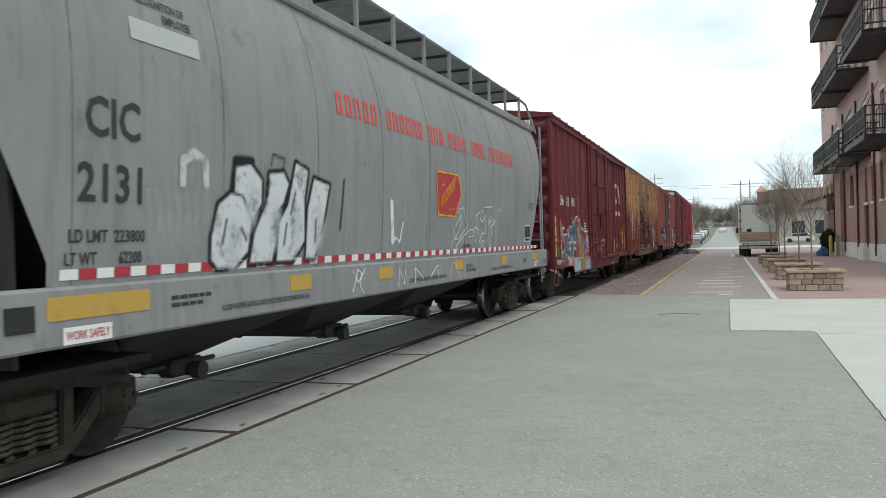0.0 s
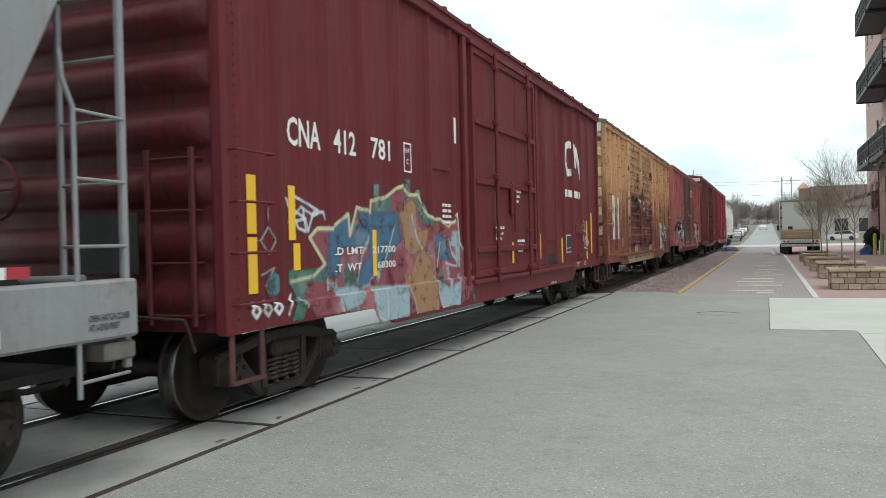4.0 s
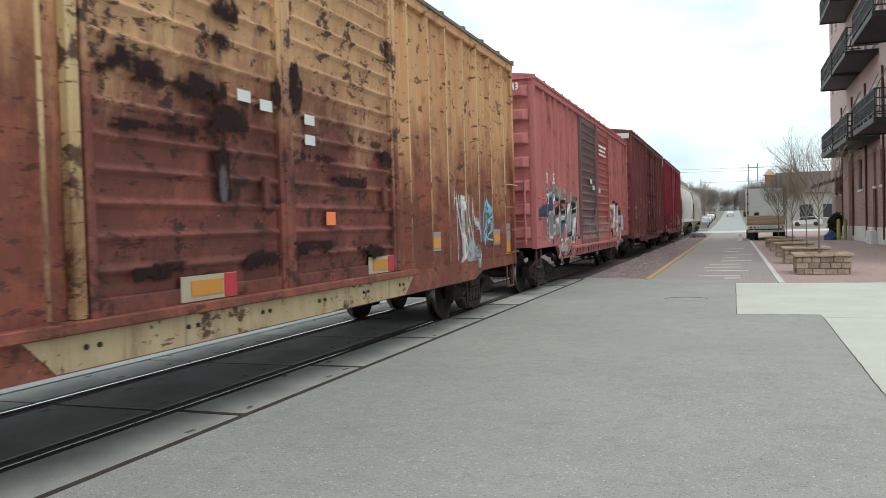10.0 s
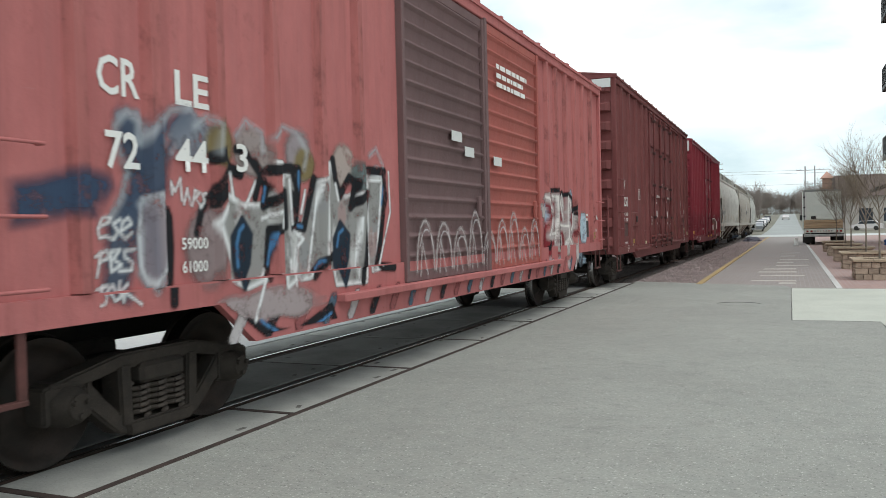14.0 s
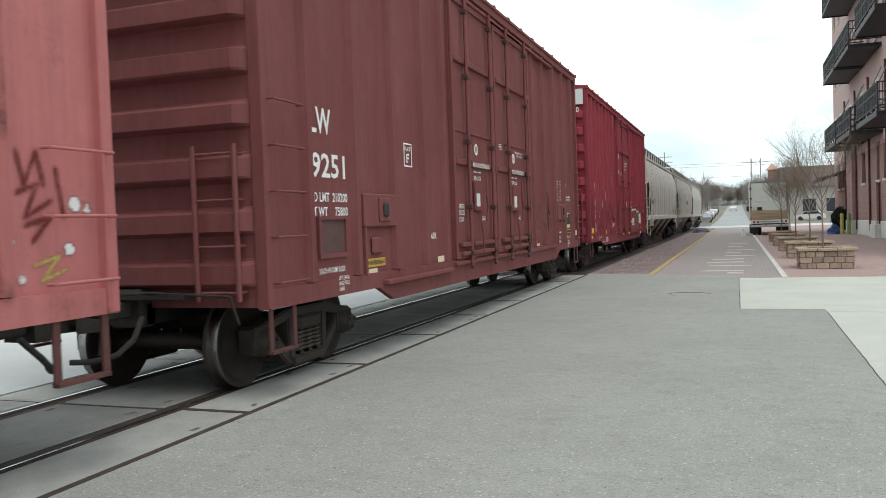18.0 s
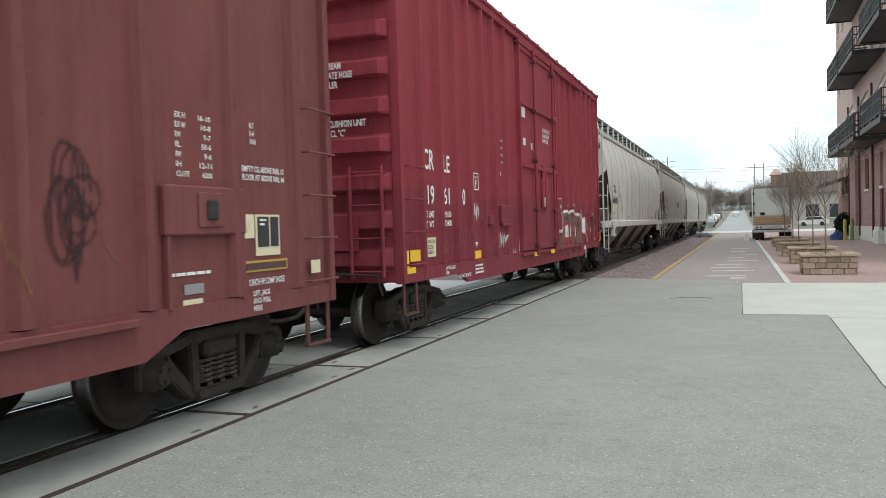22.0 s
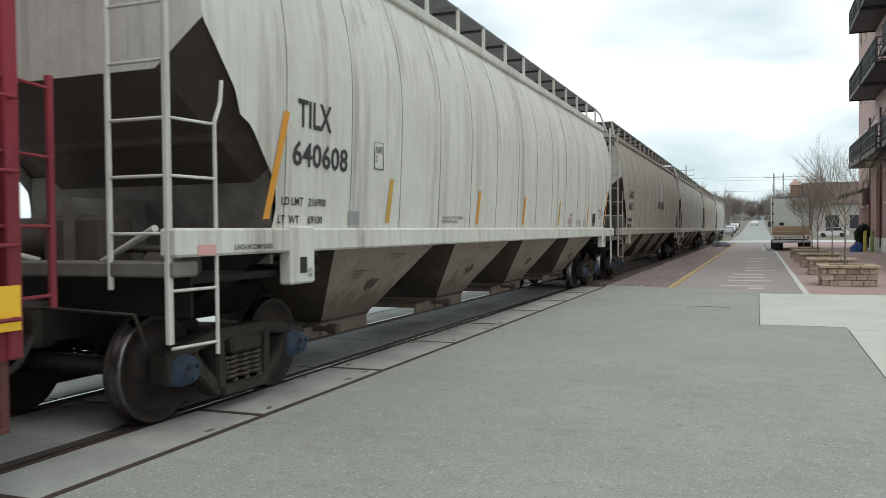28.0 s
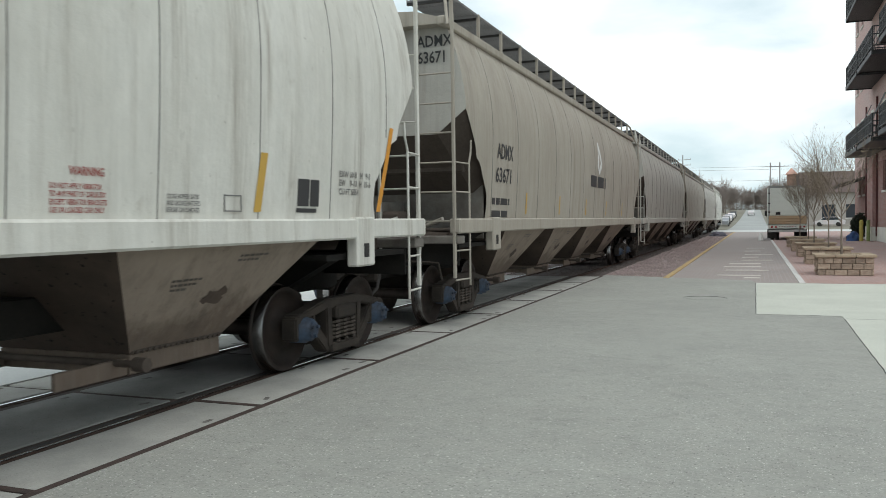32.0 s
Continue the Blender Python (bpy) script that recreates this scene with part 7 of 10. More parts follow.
    fills = ([(55.67, 1.66), (55.83, 1.88), (56.03, 1.80), (56.28, 1.81), (56.63, 1.88), (56.60, 1.66), (56.37, 1.61), (56.27, 1.21), (56.00, 1.15), (55.83, 1.22), (55.75, 1.47)],
             [(56.61, 2.07), (56.84, 2.13), (56.79, 1.62), (56.70, 1.17), (56.57, 1.12), (56.57, 1.59)],
             [(56.86, 1.59), (57.10, 2.03), (57.28, 2.08), (57.21, 1.31), (56.98, 1.18), (56.75, 1.17)],
             [(57.39, 2.23), (57.57, 1.91), (58.07, 1.97), (57.99, 1.07), (57.39, 1.08), (57.30, 1.41)],
             [(58.14, 2.17), (58.49, 2.15), (58.34, 1.20), (58.13, 1.17)],)
    strokes = ([(55.79, 1.96), (55.64, 1.82)],
             [(55.66, 2.16), (55.80, 2.19), (55.84, 2.10), (56.00, 2.06)],
             [(56.20, 2.16), (56.29, 2.06), (56.35, 1.96), (56.30, 1.81), (56.61, 1.93), (56.62, 1.64), (56.37, 1.60), (56.31, 1.21)],
             [(56.39, 2.11), (56.60, 2.14), (56.85, 2.14), (56.82, 1.92), (56.77, 1.64), (56.91, 1.62), (57.04, 1.93), (57.10, 2.07)],
             [(56.74, 1.91), (56.75, 1.62)],
             [(57.01, 1.18), (57.19, 1.31), (57.40, 1.34)],
             [(57.45, 2.27), (57.49, 2.09), (57.57, 1.93), (57.76, 2.12), (57.88, 2.07), (57.77, 1.82), (58.07, 1.99)],
             [(58.15, 2.21), (58.53, 2.22), (58.50, 1.86), (58.34, 1.20), (58.63, 1.18)],
             [(58.13, 1.97), (58.01, 1.57), (57.92, 1.07)],
             [(55.99, 0.86), (56.43, 0.72), (56.68, 0.69)],
             [(56.73, 0.70), (57.27, 0.86), (57.35, 0.71)],)
    drops = ([(56.01, 1.70), (55.88, 1.55), (55.89, 1.32), (55.96, 1.15), (56.08, 1.34), (56.12, 1.57)],
             [(57.56, 1.67), (57.44, 1.51), (57.43, 1.26), (57.56, 1.06), (57.69, 1.32), (57.73, 1.54)],)
    blues = ([(55.93, 1.49), (55.97, 1.60), (56.02, 1.64)],
             [(55.93, 1.46), (55.94, 1.32)],
             [(57.49, 1.44), (57.53, 1.56), (57.61, 1.60)],
             [(56.30, 1.85), (56.33, 1.96)],
             [(56.41, 1.57), (56.34, 1.32)],
             [(56.85, 2.12), (56.83, 1.92)],
             [(56.88, 1.63), (56.81, 1.64)],
             [(57.16, 1.31), (57.08, 1.24)],
             [(56.89, 0.69), (57.27, 0.81)],
             [(56.16, 0.86), (56.39, 0.74)],
             [(58.53, 2.15), (58.44, 1.86)],)
    lights = ([(55.79, 1.60), (55.80, 1.25)],
             [(56.28, 1.70), (56.52, 1.77), (56.49, 1.63)],
             [(56.09, 0.87), (56.28, 1.27)],
             [(56.70, 2.04), (56.73, 1.66)],
             [(57.17, 2.02), (56.96, 1.19)],
             [(56.75, 1.59), (56.90, 1.52), (56.81, 1.46)],
             [(57.49, 2.04), (57.54, 1.89)],
             [(57.91, 1.71), (57.83, 1.12)],
             [(58.17, 2.11), (58.46, 2.12), (58.30, 1.24)],
             [(56.95, 1.96), (56.87, 1.75)],
             [(58.63, 2.22), (58.65, 1.78), (58.37, 1.22)],
             [(56.20, 2.00), (56.06, 1.80)],
             [(55.87, 2.05), (55.91, 1.85)],
             [(56.70, 1.11), (56.69, 1.33)],
             [(56.43, 2.18), (56.60, 2.19)],)
    s.patch(u(cloud[0]), navy, 0.8, 0.0, 0.09).patch(u(cloud[1]), (0.07, 0.085, 0.12), 0.85, 0.0, 0.09)
    s.line(u(cloud[1][:8]), 0.05, (0.42, 0.42, 0.46), 0.6, 0.05)
    # soft misty tops over the letters
    for k, (y, z, ry, rz, c) in enumerate(((55.45, 2.32, 0.24, 0.17, (0.20, 0.22, 0.26)), (55.75, 2.28, 0.2, 0.2, olive), (56.15, 2.24, 0.26, 0.24, (0.30, 0.25, 0.24)), (56.85, 2.26, 0.28, 0.25, (0.30, 0.26, 0.27)), (56.95, 2.2, 0.18, 0.17, olive), (57.65, 2.25, 0.25, 0.22, (0.40, 0.33, 0.30)), (57.95, 2.14, 0.2, 0.17, (0.13, 0.16, 0.16)), (58.35, 2.12, 0.16, 0.17, (0.40, 0.36, 0.38)), (55.55, 1.5, 0.22, 0.4, (0.26, 0.20, 0.20)), (56.4, 0.98, 0.9, 0.16, (0.36, 0.30, 0.30)))):
        s.blot(y - o, z, ry, rz, c, 0.75, k)
    s.patch(u(tall[0]), (0.36, 0.30, 0.31), 0.85, 0.02).line(u(tall[0] + tall[0][:1]), 0.035, white, 0.8).line(u(tall[1]), 0.07, black, 0.9)
    for q in fills:
        s.patch(u(q), white, 0.9, 0.03, 0.03)
    for q in fills:
        s.patch(u(q), silver, 0.95, -0.01, 0.04)
    rnd = random.Random(14)
    for q in fills:
        for _ in range(4):
            a, b = rnd.choice(q)
            c, d = sum(p[0] for p in q) / len(q), sum(p[1] for p in q) / len(q)
            s.blot((a + c) / 2 - o, (b + d) / 2, 0.07, 0.17, rnd.choice(((0.27, 0.27, 0.27), (0.34, 0.25, 0.24), (0.50, 0.50, 0.49))), 0.5, rnd.random() * 9, 0.7)
    for q in strokes:
        s.line(u(q), 0.095, black)
    for q in drops:
        s.patch(u(q), (0.02, 0.03, 0.045), 1, 0.03)
    for q in blues:
        s.line(u(q), 0.035, (0.07, 0.19, 0.36), 0.95)
    for q in lights:
        s.line(u(q), 0.035, white, 0.95)
    tags = ([(54.53, 1.64), (54.61, 1.67), (54.63, 1.70), (54.56, 1.70), (54.52, 1.63), (54.53, 1.57), (54.59, 1.58)],
            [(54.71, 1.69), (54.65, 1.66), (54.69, 1.61), (54.65, 1.56), (54.61, 1.57)],
            [(54.73, 1.62), (54.81, 1.66), (54.78, 1.70), (54.73, 1.67), (54.71, 1.60), (54.75, 1.56), (54.81, 1.60)],
            [(54.50, 1.32), (54.54, 1.48), (54.49, 1.45), (54.59, 1.49), (54.60, 1.44), (54.54, 1.42)],
            [(54.62, 1.35), (54.62, 1.48), (54.70, 1.49), (54.64, 1.43), (54.71, 1.39), (54.62, 1.35)],
            [(54.83, 1.49), (54.74, 1.48), (54.74, 1.44), (54.81, 1.40), (54.80, 1.35), (54.69, 1.35)],
            [(54.49, 1.24), (54.58, 1.26)],
            [(54.54, 1.26), (54.52, 1.15), (54.48, 1.14)],)
    more_tags = ([(54.62, 1.26), (54.57, 1.21), (54.60, 1.16), (54.66, 1.19), (54.63, 1.26)],
            [(54.69, 1.28), (54.67, 1.15)],
            [(54.76, 1.26), (54.69, 1.21), (54.83, 1.12)],
            [(55.21, 1.87), (55.20, 1.96), (55.24, 1.89), (55.30, 1.99), (55.31, 1.83)],
            [(55.33, 1.80), (55.37, 1.92), (55.40, 1.80)],
            [(55.42, 1.79), (55.45, 1.91), (55.51, 1.89), (55.45, 1.85), (55.52, 1.79)],
            [(55.58, 1.89), (55.53, 1.88), (55.56, 1.83), (55.51, 1.78)],)
    halos = ([(54.63, 1.70), (54.73, 1.83), (54.79, 2.01), (54.71, 2.13), (54.69, 2.30), (54.80, 2.41), (54.90, 2.35), (54.89, 2.23)],
            [(54.92, 2.21), (55.04, 2.38)],
            [(55.12, 2.37), (55.22, 2.47), (55.43, 2.52)],
            [(55.47, 2.38), (55.61, 2.47), (55.72, 2.41), (55.69, 2.21)],
            [(55.96, 2.36), (56.09, 2.49), (56.31, 2.42), (56.32, 2.26)],
            [(56.42, 2.38), (56.55, 2.51), (56.83, 2.47), (57.00, 2.31), (56.94, 2.16)],
            [(58.20, 2.37), (58.35, 2.45), (58.50, 2.29)],
            [(54.89, 1.79), (54.97, 1.83), (55.09, 1.77)],
            [(54.90, 1.62), (54.87, 1.33), (54.99, 1.19), (55.04, 1.28)],)
    shades = ([(54.82, 1.84), (54.95, 2.08), (55.07, 2.34)],
            [(55.13, 2.32), (55.35, 2.44)],
            [(54.78, 2.35), (54.78, 2.26)],
            [(54.72, 1.68), (54.94, 1.84), (55.08, 1.91)],
            [(54.96, 1.68), (54.98, 1.33)],)
    outer = ([(55.65, 2.18), (55.79, 2.23), (55.82, 2.12), (55.66, 1.91), (55.52, 1.76), (55.46, 1.59)],
            [(55.95, 2.25), (56.08, 2.24), (56.27, 2.06), (56.19, 1.87)],
            [(55.15, 1.75), (55.15, 1.10)],
            [(56.34, 2.10), (56.73, 2.16), (56.82, 1.92)],
            [(58.19, 2.20), (58.49, 2.22), (58.56, 1.94), (58.29, 1.21)],)
    for q in shades:
        s.line(u(q), 0.17, navy, 0.45, 0.12)
    for q in outer:
        s.line(u(q), 0.075, black, 0.95)
    for q in halos:
        s.line(u(q), 0.045, (0.46, 0.50, 0.53), 0.6, 0.06)
    for q in tags + more_tags:
        s.line(u(q), 0.02, white, 0.95)
    s.a *= (s.Z > np.interp(s.Y + o, [54.9, 54.95, 55.7, 56.2], [1.08, 1.06, 1.05, 0.74]))
    s.make(car, lambda y, z: 1.503 if z < 1.22 else rib_depth(posts, 0.09)(y, z), SPRAY, "silver, black and navy sprayed piece")
    s = Spray(58.95 - o, 64.3 - o, 0.98, 1.95)
    rnd = random.Random(9)
    for k in range(9):
        y, h = 59.15 + 0.56 * k, 0.45 + 0.3 * rnd.random()
        arch = [(y + 0.25 - 0.25 * math.cos(q * 0.349), 1.1 + h * math.sin(q * 0.349)) for q in range(10)]
        s.line(u(arch), 0.05, (0.50, 0.44, 0.43), 0.6, 0.04).line(u([(a + 0.03, b - 0.1) for a, b in arch[2:8]]), 0.03, (0.55, 0.5, 0.5), 0.6)
        s.line(u([(y + 0.1, 1.05), (y + 0.16, 1.1 + 0.6 * h), (y + 0.3, 1.05)]), 0.035, (0.52, 0.47, 0.46), 0.5)
    s.make(car, lambda y, z: SHEET + 0.083, SPRAY, "pale sprayed scrawl on the doors")
    s = Spray(64.35 - o, 68.3 - o, 0.74, 2.5, 0.016)
    red, light = (0.21, 0.028, 0.035), (0.42, 0.37, 0.36)
    field = ([(64.82, 2.10), (65.16, 2.19), (65.69, 2.25), (65.89, 2.22), (66.44, 2.23), (66.78, 2.15), (66.95, 1.85), (67.14, 1.81), (67.07, 1.14), (66.65, 1.06), (65.82, 1.07), (65.10, 1.09), (64.71, 1.08)],)
    rims = ([(65.18, 2.25), (65.69, 2.28), (65.71, 2.20)],
             [(65.77, 2.19), (66.03, 2.25), (66.12, 2.19), (66.49, 2.25), (66.81, 2.15), (66.83, 1.92)],
             [(66.82, 1.88), (67.02, 1.99), (67.16, 2.09)],
             [(65.02, 2.14), (65.17, 2.10)],
             [(65.69, 2.17), (65.61, 1.19)],
             [(66.95, 1.85), (67.14, 1.81), (67.07, 1.14)],
             [(64.91, 1.20), (64.98, 1.30)],)
    bones = ([(64.89, 2.11), (65.05, 2.03), (65.12, 1.81), (65.12, 1.67), (64.95, 1.42)],
             [(65.34, 2.14), (65.56, 2.13), (65.58, 1.85), (65.51, 1.29)],
             [(65.28, 1.43), (65.52, 1.45)],
             [(65.24, 1.96), (65.35, 1.90)],
             [(65.38, 1.69), (65.28, 1.43)],
             [(65.88, 2.12), (66.10, 1.76)],
             [(66.03, 2.18), (66.09, 1.97)],
             [(65.79, 1.60), (66.35, 1.57), (66.22, 1.14)],
             [(65.75, 1.28), (65.97, 1.09)],
             [(66.30, 2.15), (66.29, 1.59), (66.35, 1.16)],
             [(66.54, 2.13), (66.74, 2.03), (66.40, 1.51), (66.87, 1.16)],
             [(66.88, 1.81), (66.87, 1.58), (66.71, 1.47)],)
    scribble = ([(67.23, 1.59), (67.32, 1.45), (67.30, 1.61), (67.40, 1.51)],
             [(67.22, 1.41), (67.35, 1.28), (67.40, 1.45), (67.50, 1.32), (67.51, 1.46)],)
    s.patch(u(field[0]), red, 0.9, 0.03, 0.05)
    rnd = random.Random(27)
    for k in range(34):
        s.blot(rnd.uniform(64.7, 67.5) - o, rnd.uniform(0.95, 2.0), rnd.uniform(0.06, 0.16), rnd.uniform(0.08, 0.28), ((0.33, 0.42, 0.50), (0.42, 0.17, 0.16), (0.46, 0.43, 0.42), (0.20, 0.03, 0.04), (0.36, 0.33, 0.30))[k % 5], 0.4, k * 1.7, 0.8)
    for q in bones:
        s.line(u(q), 0.19, light, 0.85, 0.06)
    for q in rims:
        s.line(u(q), 0.085, black)
    for q in bones:
        s.line(u([(a - 0.03, b + 0.02) for a, b in q]), 0.042, (0.72, 0.69, 0.66))
    s.blot(67.62 - o, 1.52, 0.17, 0.32, (0.40, 0.50, 0.56), 0.9, 7)
    for q in scribble:
        s.line(u(q), 0.022, black)
    s.line(u([(64.45, 0.85), (65.2, 1.0), (66.2, 0.85), (67.2, 1.0)]), 0.2, (0.5, 0.45, 0.45), 0.5, 0.08)
    s.make(car, rib_depth(posts, 0.09), SPRAY, "black, red and pale blue block letters")
    s = Spray(55.6 - o, 67.8 - o, 0.72, 1.0, 0.03)
    for k in range(26):
        y = 55.8 + 0.46 * k
        s.line(u([(y, 0.76), (y + 0.15, 0.95)]), 0.12, ((0.45, 0.42, 0.42), (0.03, 0.03, 0.035), (0.3, 0.1, 0.1), (0.08, 0.12, 0.16))[k % 4], 0.8)
    s.make(car, lambda y, z: 1.502, SPRAY, "sprayed marks along the sill")
    s = Spray(68.4 - o, 69.3 - o, 1.2, 2.2)
    for pts in (((68.6, 2.1), (68.65, 1.9), (68.75, 2.1), (68.8, 1.9)), ((68.6, 1.85), (68.75, 1.9), (68.65, 1.7), (68.85, 1.8)), ((68.65, 1.65), (68.85, 1.7), (68.7, 1.55)), ((68.9, 2.0), (68.95, 1.7))):
        s.line(u(pts), 0.03, (0.16, 0.03, 0.03), 0.9)
    for y, z, r in ((69.05, 1.78, 0.05), (69.15, 1.76, 0.035), (68.55, 1.55, 0.03), (68.98, 1.5, 0.04), (68.6, 1.32, 0.04)):
        s.blot(y - o, z, r, r, (0.7, 0.68, 0.66), 1.2, y, 0.8)
    for pts in (((68.7, 1.4), (68.9, 1.45), (68.75, 1.3), (68.95, 1.36)),):
        s.line(u(pts), 0.025, (0.5, 0.4, 0.12), 0.8)
    s.make(car, lambda y, z: rib_depth(posts, 0.09)(y, z), SPRAY, "small dark red and white tags")
    part("end_placard", Geo().box(0.1, 0.8, -half - 0.13, -half - 0.1, 1.55, 2.05), BLACK_STEEL, car)


def brown_car():
    o = (71.2 + 86.6) / 2
    posts = [-6.83, -5.76, -4.68, -3.62, -2.78, 2.75, 3.78, 4.88, 5.97, 7.0]
    car, half = box_car("box_car", "brown-red high box car with double plug doors", 71.2, 86.6, 5.32, (0.86, 0.66, 2.9), BROWN_PAINT, posts, bulges=9, rib_w=0.09, ladder_top=2.9)
    plug_door(car, 76.45 - o, 78.68 - o, 1.02, 5.05, BROWN_PAINT, bars=(0.37, 0.76), rods=(0.26, 0.85), latch=False, rod_paint=DARK_BROWN_STEEL, seams=(0.47,), slim=(0.49,))
    plug_door(car, 78.74 - o, 81.30 - o, 1.02, 5.05, BROWN_PAINT, bars=(0.37, 0.76), rods=(0.27, 0.805), latch=False, rod_paint=DARK_BROWN_STEEL, seams=(0.48,), slim=(0.49,))
    x = 1.462
    side = o + 0.09
    lay("LW", 72.28 - side, 72.73 - side, 2.55, 2.82, x, WHITE_LETTER, car)
    lay("9251", 72.28 - side, 73.03 - side, 2.09, 2.35, x, WHITE_LETTER, car)
    lay("LD LMT  210200", 72.25 - side, 73.06 - side, 1.84, 1.94, x, WHITE_LETTER, car)
    lay("LT WT     75800", 72.24 - side, 73.06 - side, 1.69, 1.79, x, WHITE_LETTER, car)
    lay("2 INCH HF COMP SHOES", 72.36 - side, 72.95 - side, 1.09, 1.15, x, WHITE_LETTER, car)
    lay("LIFT, JACK\nAND PULL\nHERE", 72.70 - side, 72.96 - side, 0.89, 1.05, x + 0.045, WHITE_LETTER, car)
    plate(car, "yellow_notice", x, 73.30 - side, 74.02 - side, 1.09, 1.19, DULL_YELLOW)
    lay("THIS CAR EXCEEDS HEIGHT", 73.33 - side, 74.0 - side, 1.115, 1.165, x + 0.008, BLACK_LETTER, car)
    plate(car, "cream_notice", x, 73.54 - side, 73.78 - side, 0.94, 1.07, CREAM_MARK)
    plate(car, "recessed_panel", x, 72.40 - side, 72.95 - side, 1.30, 1.66, GREY_BROWN, "dull brown framed board")
    part("board_frame", Geo().box(x, x + 0.03, 72.35 - side, 72.99 - side, 1.655, 1.69).box(x, x + 0.03, 72.35 - side, 72.99 - side, 1.25, 1.30).box(x, x + 0.028, 72.35 - side, 72.40 - side, 1.30, 1.655).box(x, x + 0.028, 72.95 - side, 72.99 - side, 1.30, 1.655), BROWN_PAINT, car)
    for a in (73.28, 83.95):
        part("gusset_box", Geo().box(SHEET, 1.525, a - o, a + 1.05 - o, 1.56, 1.95, 0.015), BROWN_PAINT, car)
        part("rod_housing", Geo().box(1.525, 1.545, a + 0.38 - o, a + 0.70 - o, 1.62, 1.90, 0.02), BROWN_PAINT, car)
        part("rod_socket", Geo().box(1.545, 1.57, a + 0.47 - o, a + 0.60 - o, 1.68, 1.84, 0.02), BLACK_STEEL, car)
        part("recess_side", Geo().box(SHEET, 1.52, a + 0.02 - o, a + 0.06 - o, 1.0, 1.56, 0.008).box(SHEET, 1.52, a + 0.98 - o, a + 1.03 - o, 1.0, 1.56, 0.008), BROWN_PAINT, car)
    part("valve_box", Geo().box(SHEET, 1.50, 73.54 - o, 73.81 - o, 1.24, 1.44, 0.02), BROWN_PAINT, car)
    part("jacking_bar", Geo().box(1.49, 1.58, 73.78 - o, 76.2 - o, 0.86, 0.92, 0.01), BROWN_PAINT, car)
    g = Geo()
    for a, b, c, d in ((0, 0.27, 0, 0.018), (0, 0.27, 0.29, 0.308), (0, 0.018, 0.018, 0.29), (0.252, 0.27, 0.018, 0.29)):
        g.box(x, x + 0.004, 74.65 - o + a, 74.65 - o + b, 2.33 + c, 2.33 + d)
    part("plate_mark", g, WHITE_LETTER, car)
    lay("PLATE", 74.69 - o, 74.88 - o, 2.54, 2.59, x, WHITE_LETTER, car)
    lay("F", 74.74 - o, 74.83 - o, 2.38, 2.50, x, WHITE_LETTER, car)
    lay("60K", 75.555 - o, 75.775 - o, 1.36, 1.45, x, WHITE_LETTER, car)
    lay("R", 76.2 - o, 76.25 - o, 1.62, 1.69, x, WHITE_LETTER, car)
    plate(car, "cream_notice", x, 75.79 - o, 76.06 - o, 0.965, 1.105, CREAM_MARK)
    xd = SHEET + 0.055
    for y in (76.67, 80.98):
        lay("UNLATCH\nTO CLOSE\nL DOOR", y - o, y + (0.26 if y < 80 else 0.2) - o, 1.59, 1.87, xd + 0.002, WHITE_LETTER, car)
    lay("OPENING MAIN   W 8-0    3-4\n          TOTAL   W 16-0  3-4", 80.12 - o, 80.72 - o, 2.80, 2.91, xd, WHITE_LETTER, car)
    g = Geo()
    for a, b, c, d in ((0, 0.2, 0, 0.008), (0, 0.2, 0.132, 0.14), (0, 0.008, 0.008, 0.132), (0.192, 0.2, 0.008, 0.132)):
        g.box(xd, xd + 0.003, 79.02 - o + a, 79.02 - o + b, 2.87 + c, 2.87 + d)
    part("notice_border", g, WHITE_LETTER, car)
    lines_of_bars(car, xd, 79.05 - o, 2.95, [0.12, 0.13], 0.022, WHITE_LETTER, 44)
    for y in (-2.67, -0.30):
        lay("CLOSE AND LOCK DOORS BEFORE MOVING CAR", 79.83 + y - o, 80.89 + y - o, 2.46, 2.54, SHEET + 0.102, WHITE_LETTER, car)
        lay("OPEN  CLOSE", 80.14 + y - o, 80.52 + y - o, 2.26, 2.33, xd, WHITE_LETTER, car)
        for a, q in ((80.14, 1), (80.36, -1)):
            g = Geo().box(xd, xd + 0.004, a + y - o, a + 0.16 + y - o, 2.385, 2.40)
            tip, back_ = (a, a + 0.04) if q > 0 else (a + 0.16, a + 0.12)
            g.add([(xd + 0.004, tip + y - o, 2.392), (xd + 0.004, back_ + y - o, 2.42), (xd + 0.004, back_ + y - o, 2.365)], [(0, 1, 2)])
            part("arrow_mark", g, WHITE_LETTER, car)
        part("card_box", Geo().box(xd, xd + 0.05, 80.06 + y - o, 80.42 + y - o, 1.76, 2.24, 0.015), BROWN_PAINT, car)
        plate(car, "paper_card", xd + 0.051, 80.1 + y - o, 80.28 + y - o, 1.83, 2.04, PATCH_WHITE)
        part("round_mark", Geo().turned([(xd, 0.095), (xd + 0.004, 0.095), (xd + 0.004, 0.065), (xd, 0.065)], 20, "x", (0, 80.31 + y - o, 2.76), False).box(xd, xd + 0.004, 80.295 + y - o, 80.325 + y - o, 2.70, 2.82), WHITE_LETTER, car)
        lay("SEAL", 80.53 + y - o, 80.74 + y - o, 1.60, 1.67, xd, WHITE_LETTER, car)
        for z in (1.06, 1.20):
            part("lower_bar", Geo().box(SHEET + 0.05, SHEET + 0.13, 79.3 + y - o, 81.25 + y - o, z, z + 0.07, 0.012), BROWN_PAINT, car)
